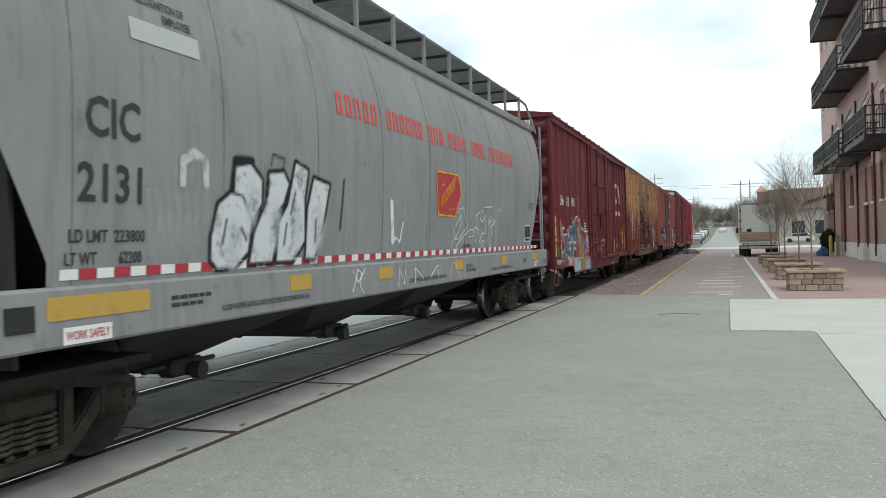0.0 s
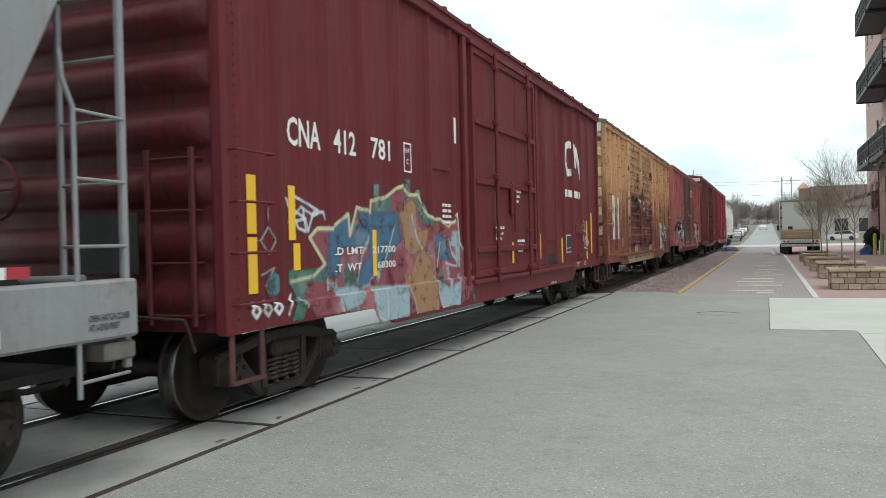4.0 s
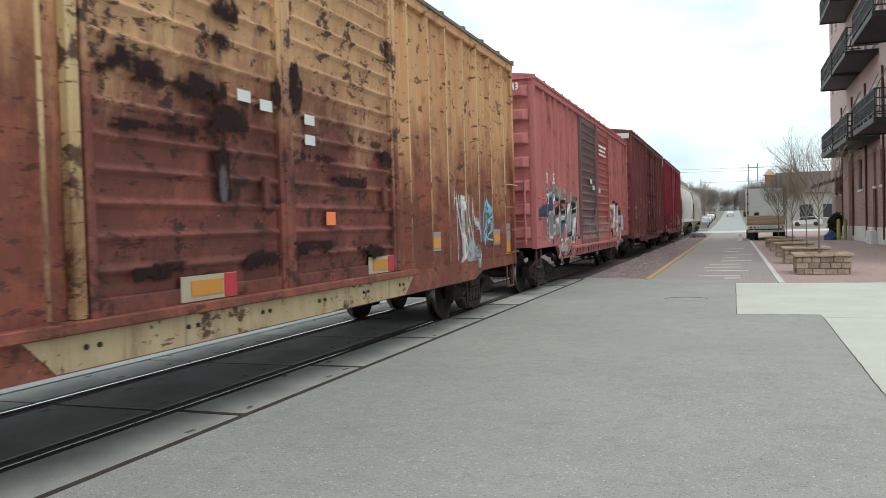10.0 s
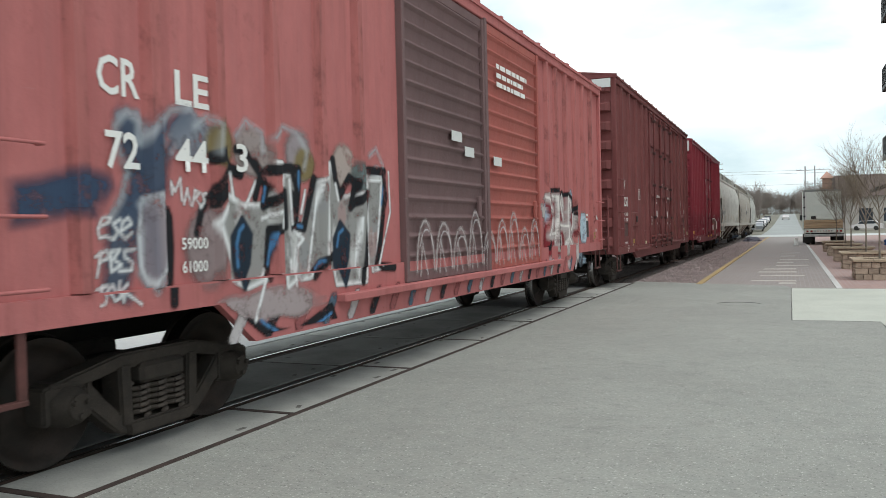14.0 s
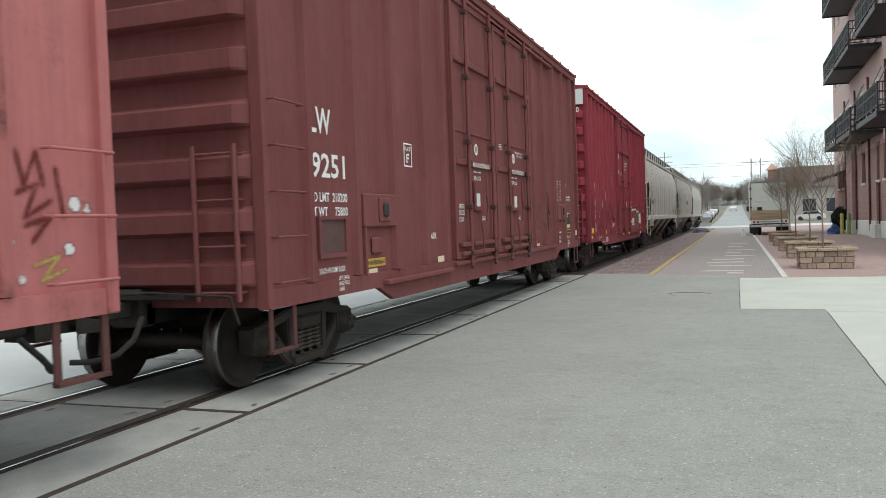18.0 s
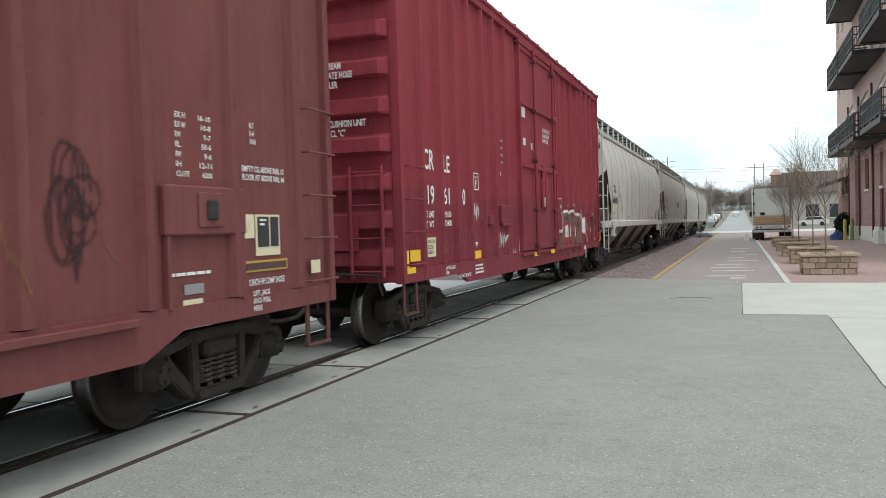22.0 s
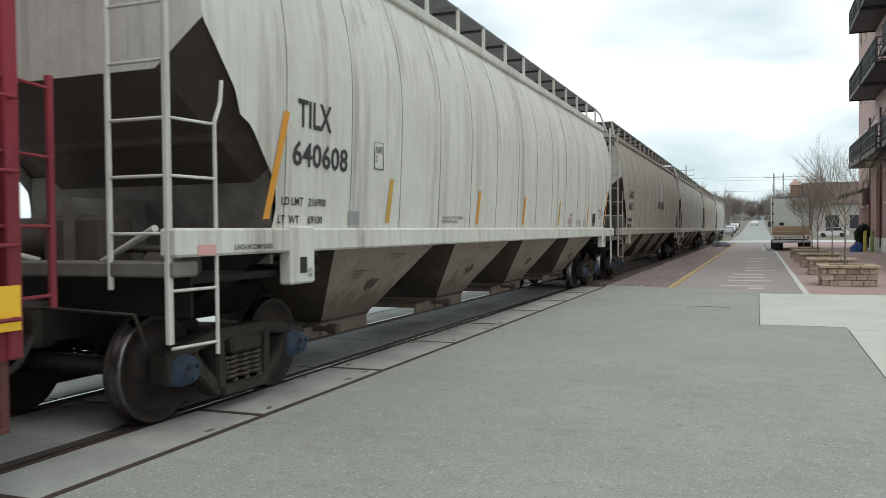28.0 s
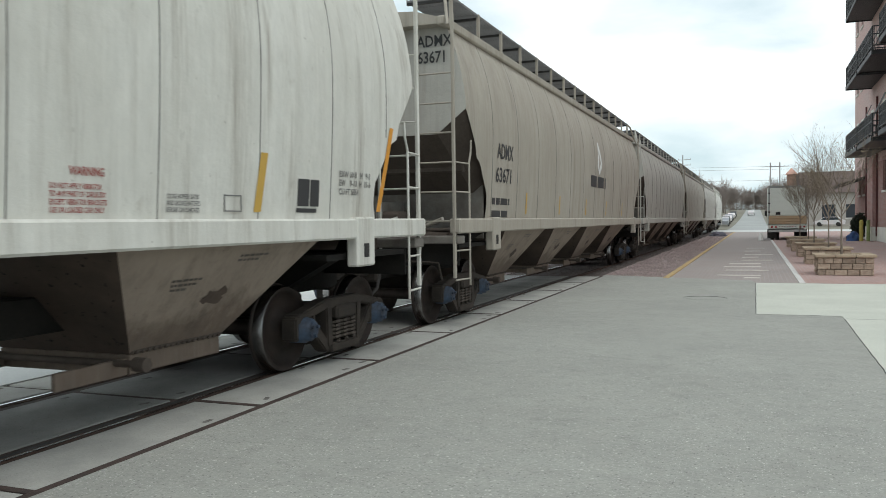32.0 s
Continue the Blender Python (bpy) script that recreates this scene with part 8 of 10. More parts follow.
        for a in (79.75, 81.05):
            for z in (2.50, 1.27, 1.02):
                part("bearing_block", Geo().box(SHEET + 0.09, SHEET + 0.165, a - 0.045 + y - o, a + 0.045 + y - o, z - 0.06, z + 0.06, 0.02), DARK_BROWN_STEEL, car)
            part("rod_foot", Geo().bar((SHEET + 0.13, a + y - o, 0.93), (SHEET + 0.16, a - 0.16 + y - o, 0.87), 0.024, 8), DARK_BROWN_STEEL, car)
        part("lock_chain", Geo().pipe([(SHEET + 0.12, 80.3 + y - o, 1.76), (SHEET + 0.12, 80.27 + y - o, 1.55), (SHEET + 0.13, 80.33 + y - o, 1.4), (SHEET + 0.15, 80.3 + y - o, 1.1)], 0.014, 6), BROWN_PAINT, car)
        part("door_lever", Geo().pipe([(SHEET + 0.15, 80.55 + y - o, 2.35), (SHEET + 0.16, 80.5 + y - o, 2.0), (SHEET + 0.16, 80.56 + y - o, 1.8), (SHEET + 0.15, 80.5 + y - o, 1.6)], 0.02, 6), BROWN_PAINT, car)
    for k, (a, b) in enumerate((("EX H", "16-10"), ("EX W", "10-8"), ("EW", "9-7"), ("IL", "50-6"), ("IW", "9-6"), ("IH", "12-11"), ("CU FT", "6200"))):
        z = 2.52 - 0.076 * k
        lay(a, 84.17 - o, 84.17 + 0.032 * len(a) - o, z - 0.045, z, x, WHITE_LETTER, car)
        lay(b, 84.62 - 0.032 * len(b) - o, 84.62 - o, z - 0.045, z, x, WHITE_LETTER, car)
    lay("9-7\n3-4\n16-8", 85.18 - o, 85.28 - o, 2.35, 2.54, x, WHITE_LETTER, car)
    lay("EMPTY CG ABOVE RAIL 62\nFLOOR HT ABOVE RAIL 44", 85.05 - o, 85.74 - o, 2.03, 2.16, x, WHITE_LETTER, car)
    plate(car, "cream_notice", x, 85.05 - o, 85.2 - o, 1.52, 1.73, CREAM_MARK)
    plate(car, "stencil_frame", x, 85.22 - o, 85.62 - o, 1.36, 1.73, CREAM_MARK)
    for a in (85.25, 85.46):
        plate(car, "number_stencil", x + 0.007, a - o, a + (0.18 if a < 85.3 else 0.13) - o, 1.44, 1.71, BLACK_LETTER)
    lines_of_bars(car, x + 0.014, 85.28 - o, 1.67, [0.1, 0.08], 0.02, WHITE_LETTER, 35)
    plate(car, "yellow_notice", x, 85.02 - o, 85.74 - o, 1.22, 1.32, DULL_YELLOW)
    plate(car, "yellow_inlay", x + 0.007, 85.05 - o, 85.71 - o, 1.24, 1.30, GREY_BROWN)
    lay("2 INCH HF COMP SHOES", 85.10 - o, 85.69 - o, 1.10, 1.16, x, WHITE_LETTER, car)
    lay("LIFT, JACK\nAND PULL\nHERE", 85.09 - o, 85.37 - o, 0.88, 1.06, x + 0.045, WHITE_LETTER, car)
    plate(car, "grey_tag", x, 84.21 - o, 84.45 - o, 1.10, 1.18, GREY_MARK)
    plate(car, "cream_notice", x, 84.19 - o, 84.43 - o, 0.95, 1.06, CREAM_MARK)
    plate(car, "cream_notice", x + 0.045, 86.12 - o, 86.3 - o, 1.15, 1.28, CREAM_MARK)
    lines_of_bars(car, x, 84.05 - o, 1.25, [0.5], 0.025, WHITE_LETTER, 36)
    plate(car, "cream_notice", x, 81.95 - o, 82.18 - o, 0.95, 1.07, CREAM_MARK)
    plate(car, "white_end_panel", 1.462, -half + 0.12, -half + 0.75, 5.0, 5.2, BROWN_PAINT)
    part("end_number_board", Geo().box(0.9, 1.42, -half - 0.120, -half - 0.112, 5.06, 5.28), PATCH_WHITE, car)
    s = Spray(81.5 - o, 83.6 - o, 1.0, 2.4)
    u = lambda pts: [(y - o, z) for y, z in pts]
    for pts in (((81.68, 1.40), (81.85, 1.9), (82.05, 1.55), (82.15, 1.9), (82.3, 1.8), (82.4, 1.92)), ((82.05, 1.45), (82.25, 1.4), (82.38, 1.6), (82.3, 1.85)), ((81.9, 1.25), (82.2, 1.1), (82.4, 1.3)), ((82.5, 1.9), (82.6, 1.5), (82.75, 1.1)), ((83.35, 1.6), (83.5, 1.4))):
        s.line(u(pts), 0.02, (0.34, 0.17, 0.10), 0.6)
    rnd = random.Random(5)
    for k in range(9):
        cy, cz, ry, rz = 83.13 + rnd.uniform(-0.12, 0.1), 1.72 + rnd.uniform(-0.12, 0.25), rnd.uniform(0.05, 0.16), rnd.uniform(0.12, 0.3)
        s.line(u([(cy + ry * math.cos(q * 0.6), cz + rz * math.sin(q * 0.6)) for q in range(11)]), 0.022, (0.055, 0.03, 0.032), 0.7)
    s.line(u([(83.14, 1.5), (83.13, 1.3)]), 0.04, (0.055, 0.03, 0.032), 0.8)
    s.make(car, rib_depth(posts, 0.09), SPRAY, "faint dark scrawls")


def crimson_car():
    o = (88.7 + 104.0) / 2
    posts = [-6.85, -6.11, -5.45, -4.75, -4.01, -3.35, -2.62, 2.1, 2.8, 3.6, 4.44, 5.15, 5.86, 6.58, 7.25]
    car, half = box_car("box_car", "crimson high box car with plug door and brown graffiti letters", 88.7, 104.0, 5.32, (0.88, 0.70, 2.7), CRIMSON_PAINT, posts, bulges=9, rib_w=0.07, ladder_top=2.7)
    plug_door(car, 94.7 - o, 98.05 - o, 1.05, 5.1, CRIMSON_PAINT, bars=(0.42, 0.72), rods=(0.3, 0.82), rod_paint=DARK_CRIMSON)
    x = 1.462
    side = o + 0.10
    lay("CR", 89.72 - side, 90.14 - side, 2.37, 2.66, x, WHITE_LETTER, car)
    lay("LE", 90.52 - side, 90.80 - side, 2.37, 2.62, x, WHITE_LETTER, car)
    lay("119", 89.70 - side, 90.12 - side, 1.89, 2.16, x, WHITE_LETTER, car)
    lay("61", 90.50 - side, 90.77 - side, 1.90, 2.15, x, WHITE_LETTER, car)
    lay("0", 91.36 - side, 91.50 - side, 1.90, 2.16, x, WHITE_LETTER, car)
    lay("LD LMT", 89.72 - side, 90.10 - side, 1.71, 1.80, x, WHITE_LETTER, car)
    lay("213600", 90.47 - side, 90.82 - side, 1.71, 1.80, x, WHITE_LETTER, car)
    lay("LT  WT", 89.72 - side, 90.08 - side, 1.57, 1.66, x, WHITE_LETTER, car)
    lay("72400", 90.53 - side, 90.82 - side, 1.58, 1.67, x, WHITE_LETTER, car)
    plate(car, "cream_notice", x, 89.75 - side, 90.11 - side, 1.16, 1.43, CREAM_MARK)
    lay("THIS CAR\nEXCESS\nHEIGHT", 89.79 - side, 90.07 - side, 1.20, 1.40, x + 0.008, BLACK_LETTER, car)
    for y0, y1, z0, z1 in ((88.86, 89.22, 0.98, 1.06), (88.86, 89.0, 1.06, 1.28), (89.05, 89.4, 1.13, 1.28), (91.82, 92.24, 1.04, 1.17), (95.56, 95.96, 0.92, 1.0), (97.1, 97.5, 0.92, 1.0)):
        plate(car, "yellow_reflector", x + (0.1 if y0 > 94.7 else 0.045 if y0 < 90 else 0.0), y0 - side, y1 - side, z0, z1, YELLOW_MARK)
    g = Geo()
    for a, b, c, d in ((0, 0.25, 0, 0.016), (0, 0.25, 0.264, 0.28), (0, 0.016, 0.016, 0.264), (0.234, 0.25, 0.016, 0.264)):
        g.box(x, x + 0.004, 91.95 - side + a, 91.95 - side + b, 2.16 + c, 2.16 + d)
    part("plate_mark", g, WHITE_LETTER, car)
    lay("PLATE", 91.99 - side, 92.16 - side, 2.345, 2.39, x, WHITE_LETTER, car)
    lay("F", 92.03 - side, 92.11 - side, 2.21, 2.32, x, WHITE_LETTER, car)
    lay("LIFT AND JACK\nHERE", 90.4 - side, 90.82 - side, 0.88, 1.0, x + 0.045, WHITE_LETTER, car)
    lay("2 INCH HF COMP SHOES", 90.95 - side, 91.55 - side, 0.79, 0.845, x + 0.045, WHITE_LETTER, car)
    lines_of_bars(car, x + 0.045, 91.79 - side, 0.92, [0.4, 0.42, 0.42], 0.03, WHITE_LETTER, 44)
    g = Geo().add([(x, 91.96 - side, 1.31), (x, 92.10 - side, 1.31), (x, 92.03 - side, 1.22)], [(0, 1, 2)])
    part("arrow_mark", g, WHITE_LETTER, car)
    part("valve_box", Geo().box(SHEET, 1.52, 92.64 - side, 92.94 - side, 1.58, 1.75, 0.015), CRIMSON_PAINT, car)
    part("tag_board", Geo().box(SHEET, 1.53, 93.29 - o, 93.97 - o, 1.60, 1.94, 0.015).box(1.53, 1.55, 93.27 - o, 93.99 - o, 1.56, 1.61, 0.01), CRIMSON_PAINT, car)
    lay("R", 93.43 - o, 93.48 - o, 2.46, 2.54, x, WHITE_LETTER, car)
    for k in range(4):
        lines_of_bars(car, x, 93.48 - o, 3.08 - 0.13 * k, [0.15], 0.045, GREY_MARK, 45 + k)
    xd = SHEET + 0.055
    lay("CLOSE AND LOCK\nDOORS BEFORE\nMOVING CAR", 96.66 - o, 97.41 - o, 3.34, 3.66, xd, WHITE_LETTER, car)
    part("card_box", Geo().box(xd - 0.005, xd + 0.06, 96.4 - o, 96.74 - o, 1.9, 2.55, 0.015), CRIMSON_PAINT, car)
    plate(car, "paper_card", xd + 0.061, 96.46 - o, 96.62 - o, 1.95, 2.15, PATCH_WHITE)
    for y, z, w, h in ((94.95, 3.15, 0.2, 0.14), (95.6, 3.1, 0.12, 0.14), (96.5, 1.95, 0.16, 0.3), (94.9, 3.7, 0.25, 0.2)):
        plate(car, "paper_card", xd, y - o, y + w - o, z, z + h, PATCH_WHITE)
    words("NO. 24 BRAKE BEAM\n39\" INTERMEDIATE HOSE\nSBE67CE COUPLER", 0.12, 0.10, -half - 0.112, 3.62, WHITE_LETTER, car, along=0, squeeze=0.62)
    words("STONE E-15G-6 CUSHION UNIT\n36\" WHEELS 1W CL \"C\"", 0.12, 0.05, -half - 0.112, 2.88, WHITE_LETTER, car, along=0, squeeze=0.62)
    words("119610", 0.22, 0.80, -half - 0.115, 4.64, WHITE_LETTER, car, along=0, squeeze=0.75)
    part("end_number_board", Geo().box(0.62, 1.42, -half - 0.120, -half - 0.112, 4.86, 5.30), PATCH_WHITE, car, "white reflective board")
    part("end_placard", Geo().box(0.35, 0.95, -half - 0.13, -half - 0.10, 1.3, 1.75), CRIMSON_PAINT, car)
    lay("EXH 17-0  W 8-11\nEXW 10-8  W  7-1\n               50-6\nIL               9-6\nIH             13-0\nEMPTY CG  6-11\nCU FT      6269", 103.04 - o, 103.43 - o, 2.13, 2.54, x, WHITE_LETTER, car)
    plate(car, "stencil_frame", x, 103.01 - o, 103.45 - o, 1.36, 1.74, WHITE_LETTER)
    for c0, c1, d0, d1 in ((103.03, 103.22, 1.47, 1.72), (103.24, 103.43, 1.47, 1.72), (103.03, 103.43, 1.38, 1.455)):
        plate(car, "number_stencil", x + 0.007, c0 - o, c1 - o, d0, d1, BLACK_LETTER)
    plate(car, "yellow_notice", x, 103.02 - o, 103.38 - o, 0.97, 1.16, DULL_YELLOW)
    lay("THIS CAR\nEXCESS HEIGHT", 103.05 - o, 103.35 - o, 1.0, 1.12, x + 0.008, BLACK_LETTER, car)
    plate(car, "yellow_reflector", x + 0.072, 103.72 - o, 103.97 - o, 1.03, 1.29, YELLOW_MARK)
    lay("LIFT AND JACK HERE", 102.25 - o, 102.7 - o, 0.97, 1.02, x, WHITE_LETTER, car)
    part("valve_box", Geo().box(SHEET, 1.53, 102.31 - o, 102.92 - o, 1.73, 1.90, 0.012), CRIMSON_PAINT, car)
    plate(car, "grey_tag", x, 102.39 - o, 102.59 - o, 1.06, 1.14, GREY_MARK)
    lay("PDX\nOREGON", 102.33 - o, 102.72 - o, 1.30, 1.62, x + 0.012, WHITE_LETTER, car, None, "sprayed_word")
    lay("OR\nNOT", 102.05 - o, 102.2 - o, 1.35, 1.55, x + 0.012, WHITE_LETTER, car, None, "sprayed_word")
    lay("MAKING", 101.6 - o, 101.88 - o, 1.86, 1.99, x + 0.012, WHITE_LETTER, car, None, "sprayed_word")
    lay("LUST", 102.56 - o, 102.9 - o, 1.76, 1.86, 1.532, GREY_MARK, car, None, "sprayed_word")
    ladder(car, "corner_ladder", (1.50, half - 0.22), (1.36, half + 0.34), [1.2 + 0.43 * k for k in range(4)], (0.03, 0), CRIMSON_PAINT)
    s = Spray(98.2 - o, 103.6 - o, 0.74, 2.3)
    u = lambda pts: [(y - o, z) for y, z in pts]
    brown, white, hot = (0.165, 0.10, 0.085), (0.72, 0.66, 0.63), (0.36, 0.03, 0.05)
    body = [(98.35, 0.82), (98.3, 1.38), (98.85, 1.45), (98.9, 1.85), (99.35, 1.9), (99.6, 1.84), (100.05, 1.9), (100.3, 1.82), (100.75, 1.80), (101.1, 1.66), (101.36, 1.76), (101.42, 0.9), (100.2, 0.84)]
    s.patch(u(body), brown)
    s.line(u(body[1:11]), 0.07, white).line(u([(a + 0.02, b + 0.07) for a, b in body[2:10]]), 0.03, hot, 0.8)
    ess = [(101.62, 1.77), (101.46, 1.72), (101.36, 1.59), (101.35, 1.39), (101.45, 1.31), (101.58, 1.12), (101.58, 0.97), (101.36, 0.93), (101.45, 0.86), (101.69, 0.90), (101.80, 1.00), (101.79, 1.22), (101.66, 1.36), (101.55, 1.47), (101.6, 1.53), (101.79, 1.40), (101.82, 1.58), (101.74, 1.73)]
    s.patch(u(ess), hot, 1, 0.05).patch(u(ess), white, 1, 0.01)
    for y in (99.05, 99.7, 100.35, 100.93):
        eye = [(y, 1.24), (y + 0.03, 1.5), (y + 0.08, 1.56), (y + 0.13, 1.24)]
        s.patch(u(eye), hot, 1, 0.05).patch(u(eye), white, 1, 0.0)
        s.line(u([(y + 0.02, 0.9), (y + 0.05, 1.12)]), 0.10, hot, 0.9).line(u([(y + 0.24, 1.2), (y + 0.26, 1.75)]), 0.035, hot, 0.9)
    rnd = random.Random(12)
    for y, z, n, h in ((100.86, 1.79, 5, 0.15), (98.35, 2.1, 4, 0.12), (98.4, 1.93, 3, 0.12), (98.4, 1.75, 3, 0.1), (98.4, 1.56, 3, 0.1), (99.1, 1.98, 5, 0.13), (99.9, 1.97, 5, 0.12), (101.62, 1.68, 2, 0.12), (102.03, 1.6, 1, 0.1), (102.05, 1.0, 1, 0.2), (102.05, 1.18, 1, 0.12), (103.02, 1.2, 4, 0.13), (101.9, 1.3, 1, 0.12)):
        for k in range(n):
            a = y + 0.105 * k
            q = [(a + rnd.uniform(0, 0.09), z + rnd.uniform(0, h)) for _ in range(5)]
            s.line(u(q), 0.018, white, 0.95)
    s.make(car, rib_depth(posts, 0.07), SPRAY, "brown block letters with white outline and scrawls")
    s = Spray(89.0 - o, 98.3 - o, 0.74, 2.0)
    for y, z, w, c, st in ((90.1, 1.15, 0.9, (0.33, 0.09, 0.11), 0.5), (91.0, 1.2, 0.8, (0.33, 0.09, 0.11), 0.5), (91.9, 1.55, 0.5, (0.34, 0.11, 0.13), 0.5), (92.6, 0.95, 0.5, (0.33, 0.1, 0.12), 0.5), (93.3, 0.95, 0.5, (0.33, 0.1, 0.12), 0.5), (93.28, 1.18, 0.4, white, 1), (94.65, 1.05, 0.15, white, 1), (94.15, 0.85, 0.3, white, 1), (91.82, 1.68, 0.3, white, 1), (89.1, 0.85, 0.7, (0.36, 0.1, 0.12), 0.6)):
        for k in range(max(2, int(w / 0.13))):
            a = y + 0.13 * k
            s.line(u([(a, z), (a + 0.05, z + 0.26), (a + 0.1, z + 0.05), (a + 0.14, z + 0.2)]), 0.022, c, st)
    s.make(car, rib_depth(posts, 0.07), SPRAY, "faint red and white tags")



PATCH_WHITE = lettering("white_patch", (0.62, 0.63, 0.61), 0.35)
DARK_CRIMSON = surface("grimy_crimson_steel", (0.12, 0.022, 0.03), (0.08, 0.02, 0.024), 0.6, 0, 6, 40)
# door brackets and rod feet, darker than the brown door paint
DARK_BROWN_STEEL = surface("dark_brown_steel", (0.085, 0.036, 0.033), (0.05, 0.026, 0.024), 0.6, 0, 6, 40)
GREY_BROWN = surface("grey_brown_board", (0.12, 0.065, 0.06), (0.09, 0.05, 0.046), 0.7, 0, 4, 30)
dark_red_car()
rusty_yellow_car()
pink_red_car()
brown_car()
crimson_car()

# ---- covered hoppers ----
HOP_GREY = car_paint("grey_hopper_paint", (0.305, 0.308, 0.311), (0.25, 0.252, 0.252), (0.12, 0.08, 0.05), 0.17, (0.13, 0.11, 0.09), 0.5, rough=0.5, seed=41.0, dots=0.45, stain=0.35)
HOP_WHITE = car_paint("off_white_hopper_paint", (0.70, 0.69, 0.64), (0.59, 0.575, 0.52), (0.22, 0.17, 0.12), 0.02, (0.25, 0.215, 0.17), 0.38, rough=0.5, seed=43.0, dots=0.5, stain=0.85)
HOP_BEIGE = car_paint("beige_hopper_paint", (0.42, 0.385, 0.33), (0.35, 0.315, 0.265), (0.2, 0.13, 0.08), 0.03, (0.22, 0.19, 0.15), 0.6, rough=0.5, seed=47.0, dots=0.15, stain=0.7)
HOP_LIGHT = car_paint("light_grey_hopper_paint", (0.50, 0.485, 0.445), (0.42, 0.405, 0.365), (0.2, 0.13, 0.08), 0.03, (0.24, 0.21, 0.17), 0.6, rough=0.5, seed=51.0, dots=0.15, stain=0.6)
# inclined bay sheets, a darker brown than the bay sides
HOP_BOTTOM = surface("dark_brown_sheet", (0.105, 0.078, 0.062), (0.055, 0.042, 0.035), 0.85, 0, 1.1, 7, (0.02, 0.016, 0.014), 0.66)
GATE_BOLT = Geo().box(-0.014, 0.014, -0.016, 0.016, -0.016, 0.016, 0.005).mesh("bolt")
BAY_LETTER = lettering("dim_black_stencil", (0.09, 0.075, 0.065), 0.5)
BAY_SIDE = car_paint("dusty_beige_sheet", (0.33, 0.272, 0.222), (0.25, 0.203, 0.165), (0.06, 0.042, 0.032), 0.10, (0.08, 0.062, 0.05), 0.5, 0.75, (0.45, 1.05), rough=0.7, seed=71.0, dots=0.5, stain=0.4)
SEAM = surface("dirty_weld_seam", (0.13, 0.125, 0.115), (0.26, 0.25, 0.23), 0.8, 0, 2, 20)
# dark brown that carries the shade of the hopper's end recess
HOP_SLOPE = surface("dark_slope_sheet", (0.065, 0.05, 0.042), (0.10, 0.08, 0.066), 0.85, 0, 1.0, 20)
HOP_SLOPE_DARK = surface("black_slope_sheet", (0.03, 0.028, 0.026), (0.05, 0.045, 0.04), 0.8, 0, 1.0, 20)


def section(z, zs, z1, wide):
    """Half width of the rounded body at height z."""
    u = (z - zs) / (z1 - zs)
    return wide * (0.955 + 0.045 * math.sin(min(1, u / 0.55) * math.pi / 2)) - 0.30 * max(0, (u - 0.5) / 0.5) ** 2.2


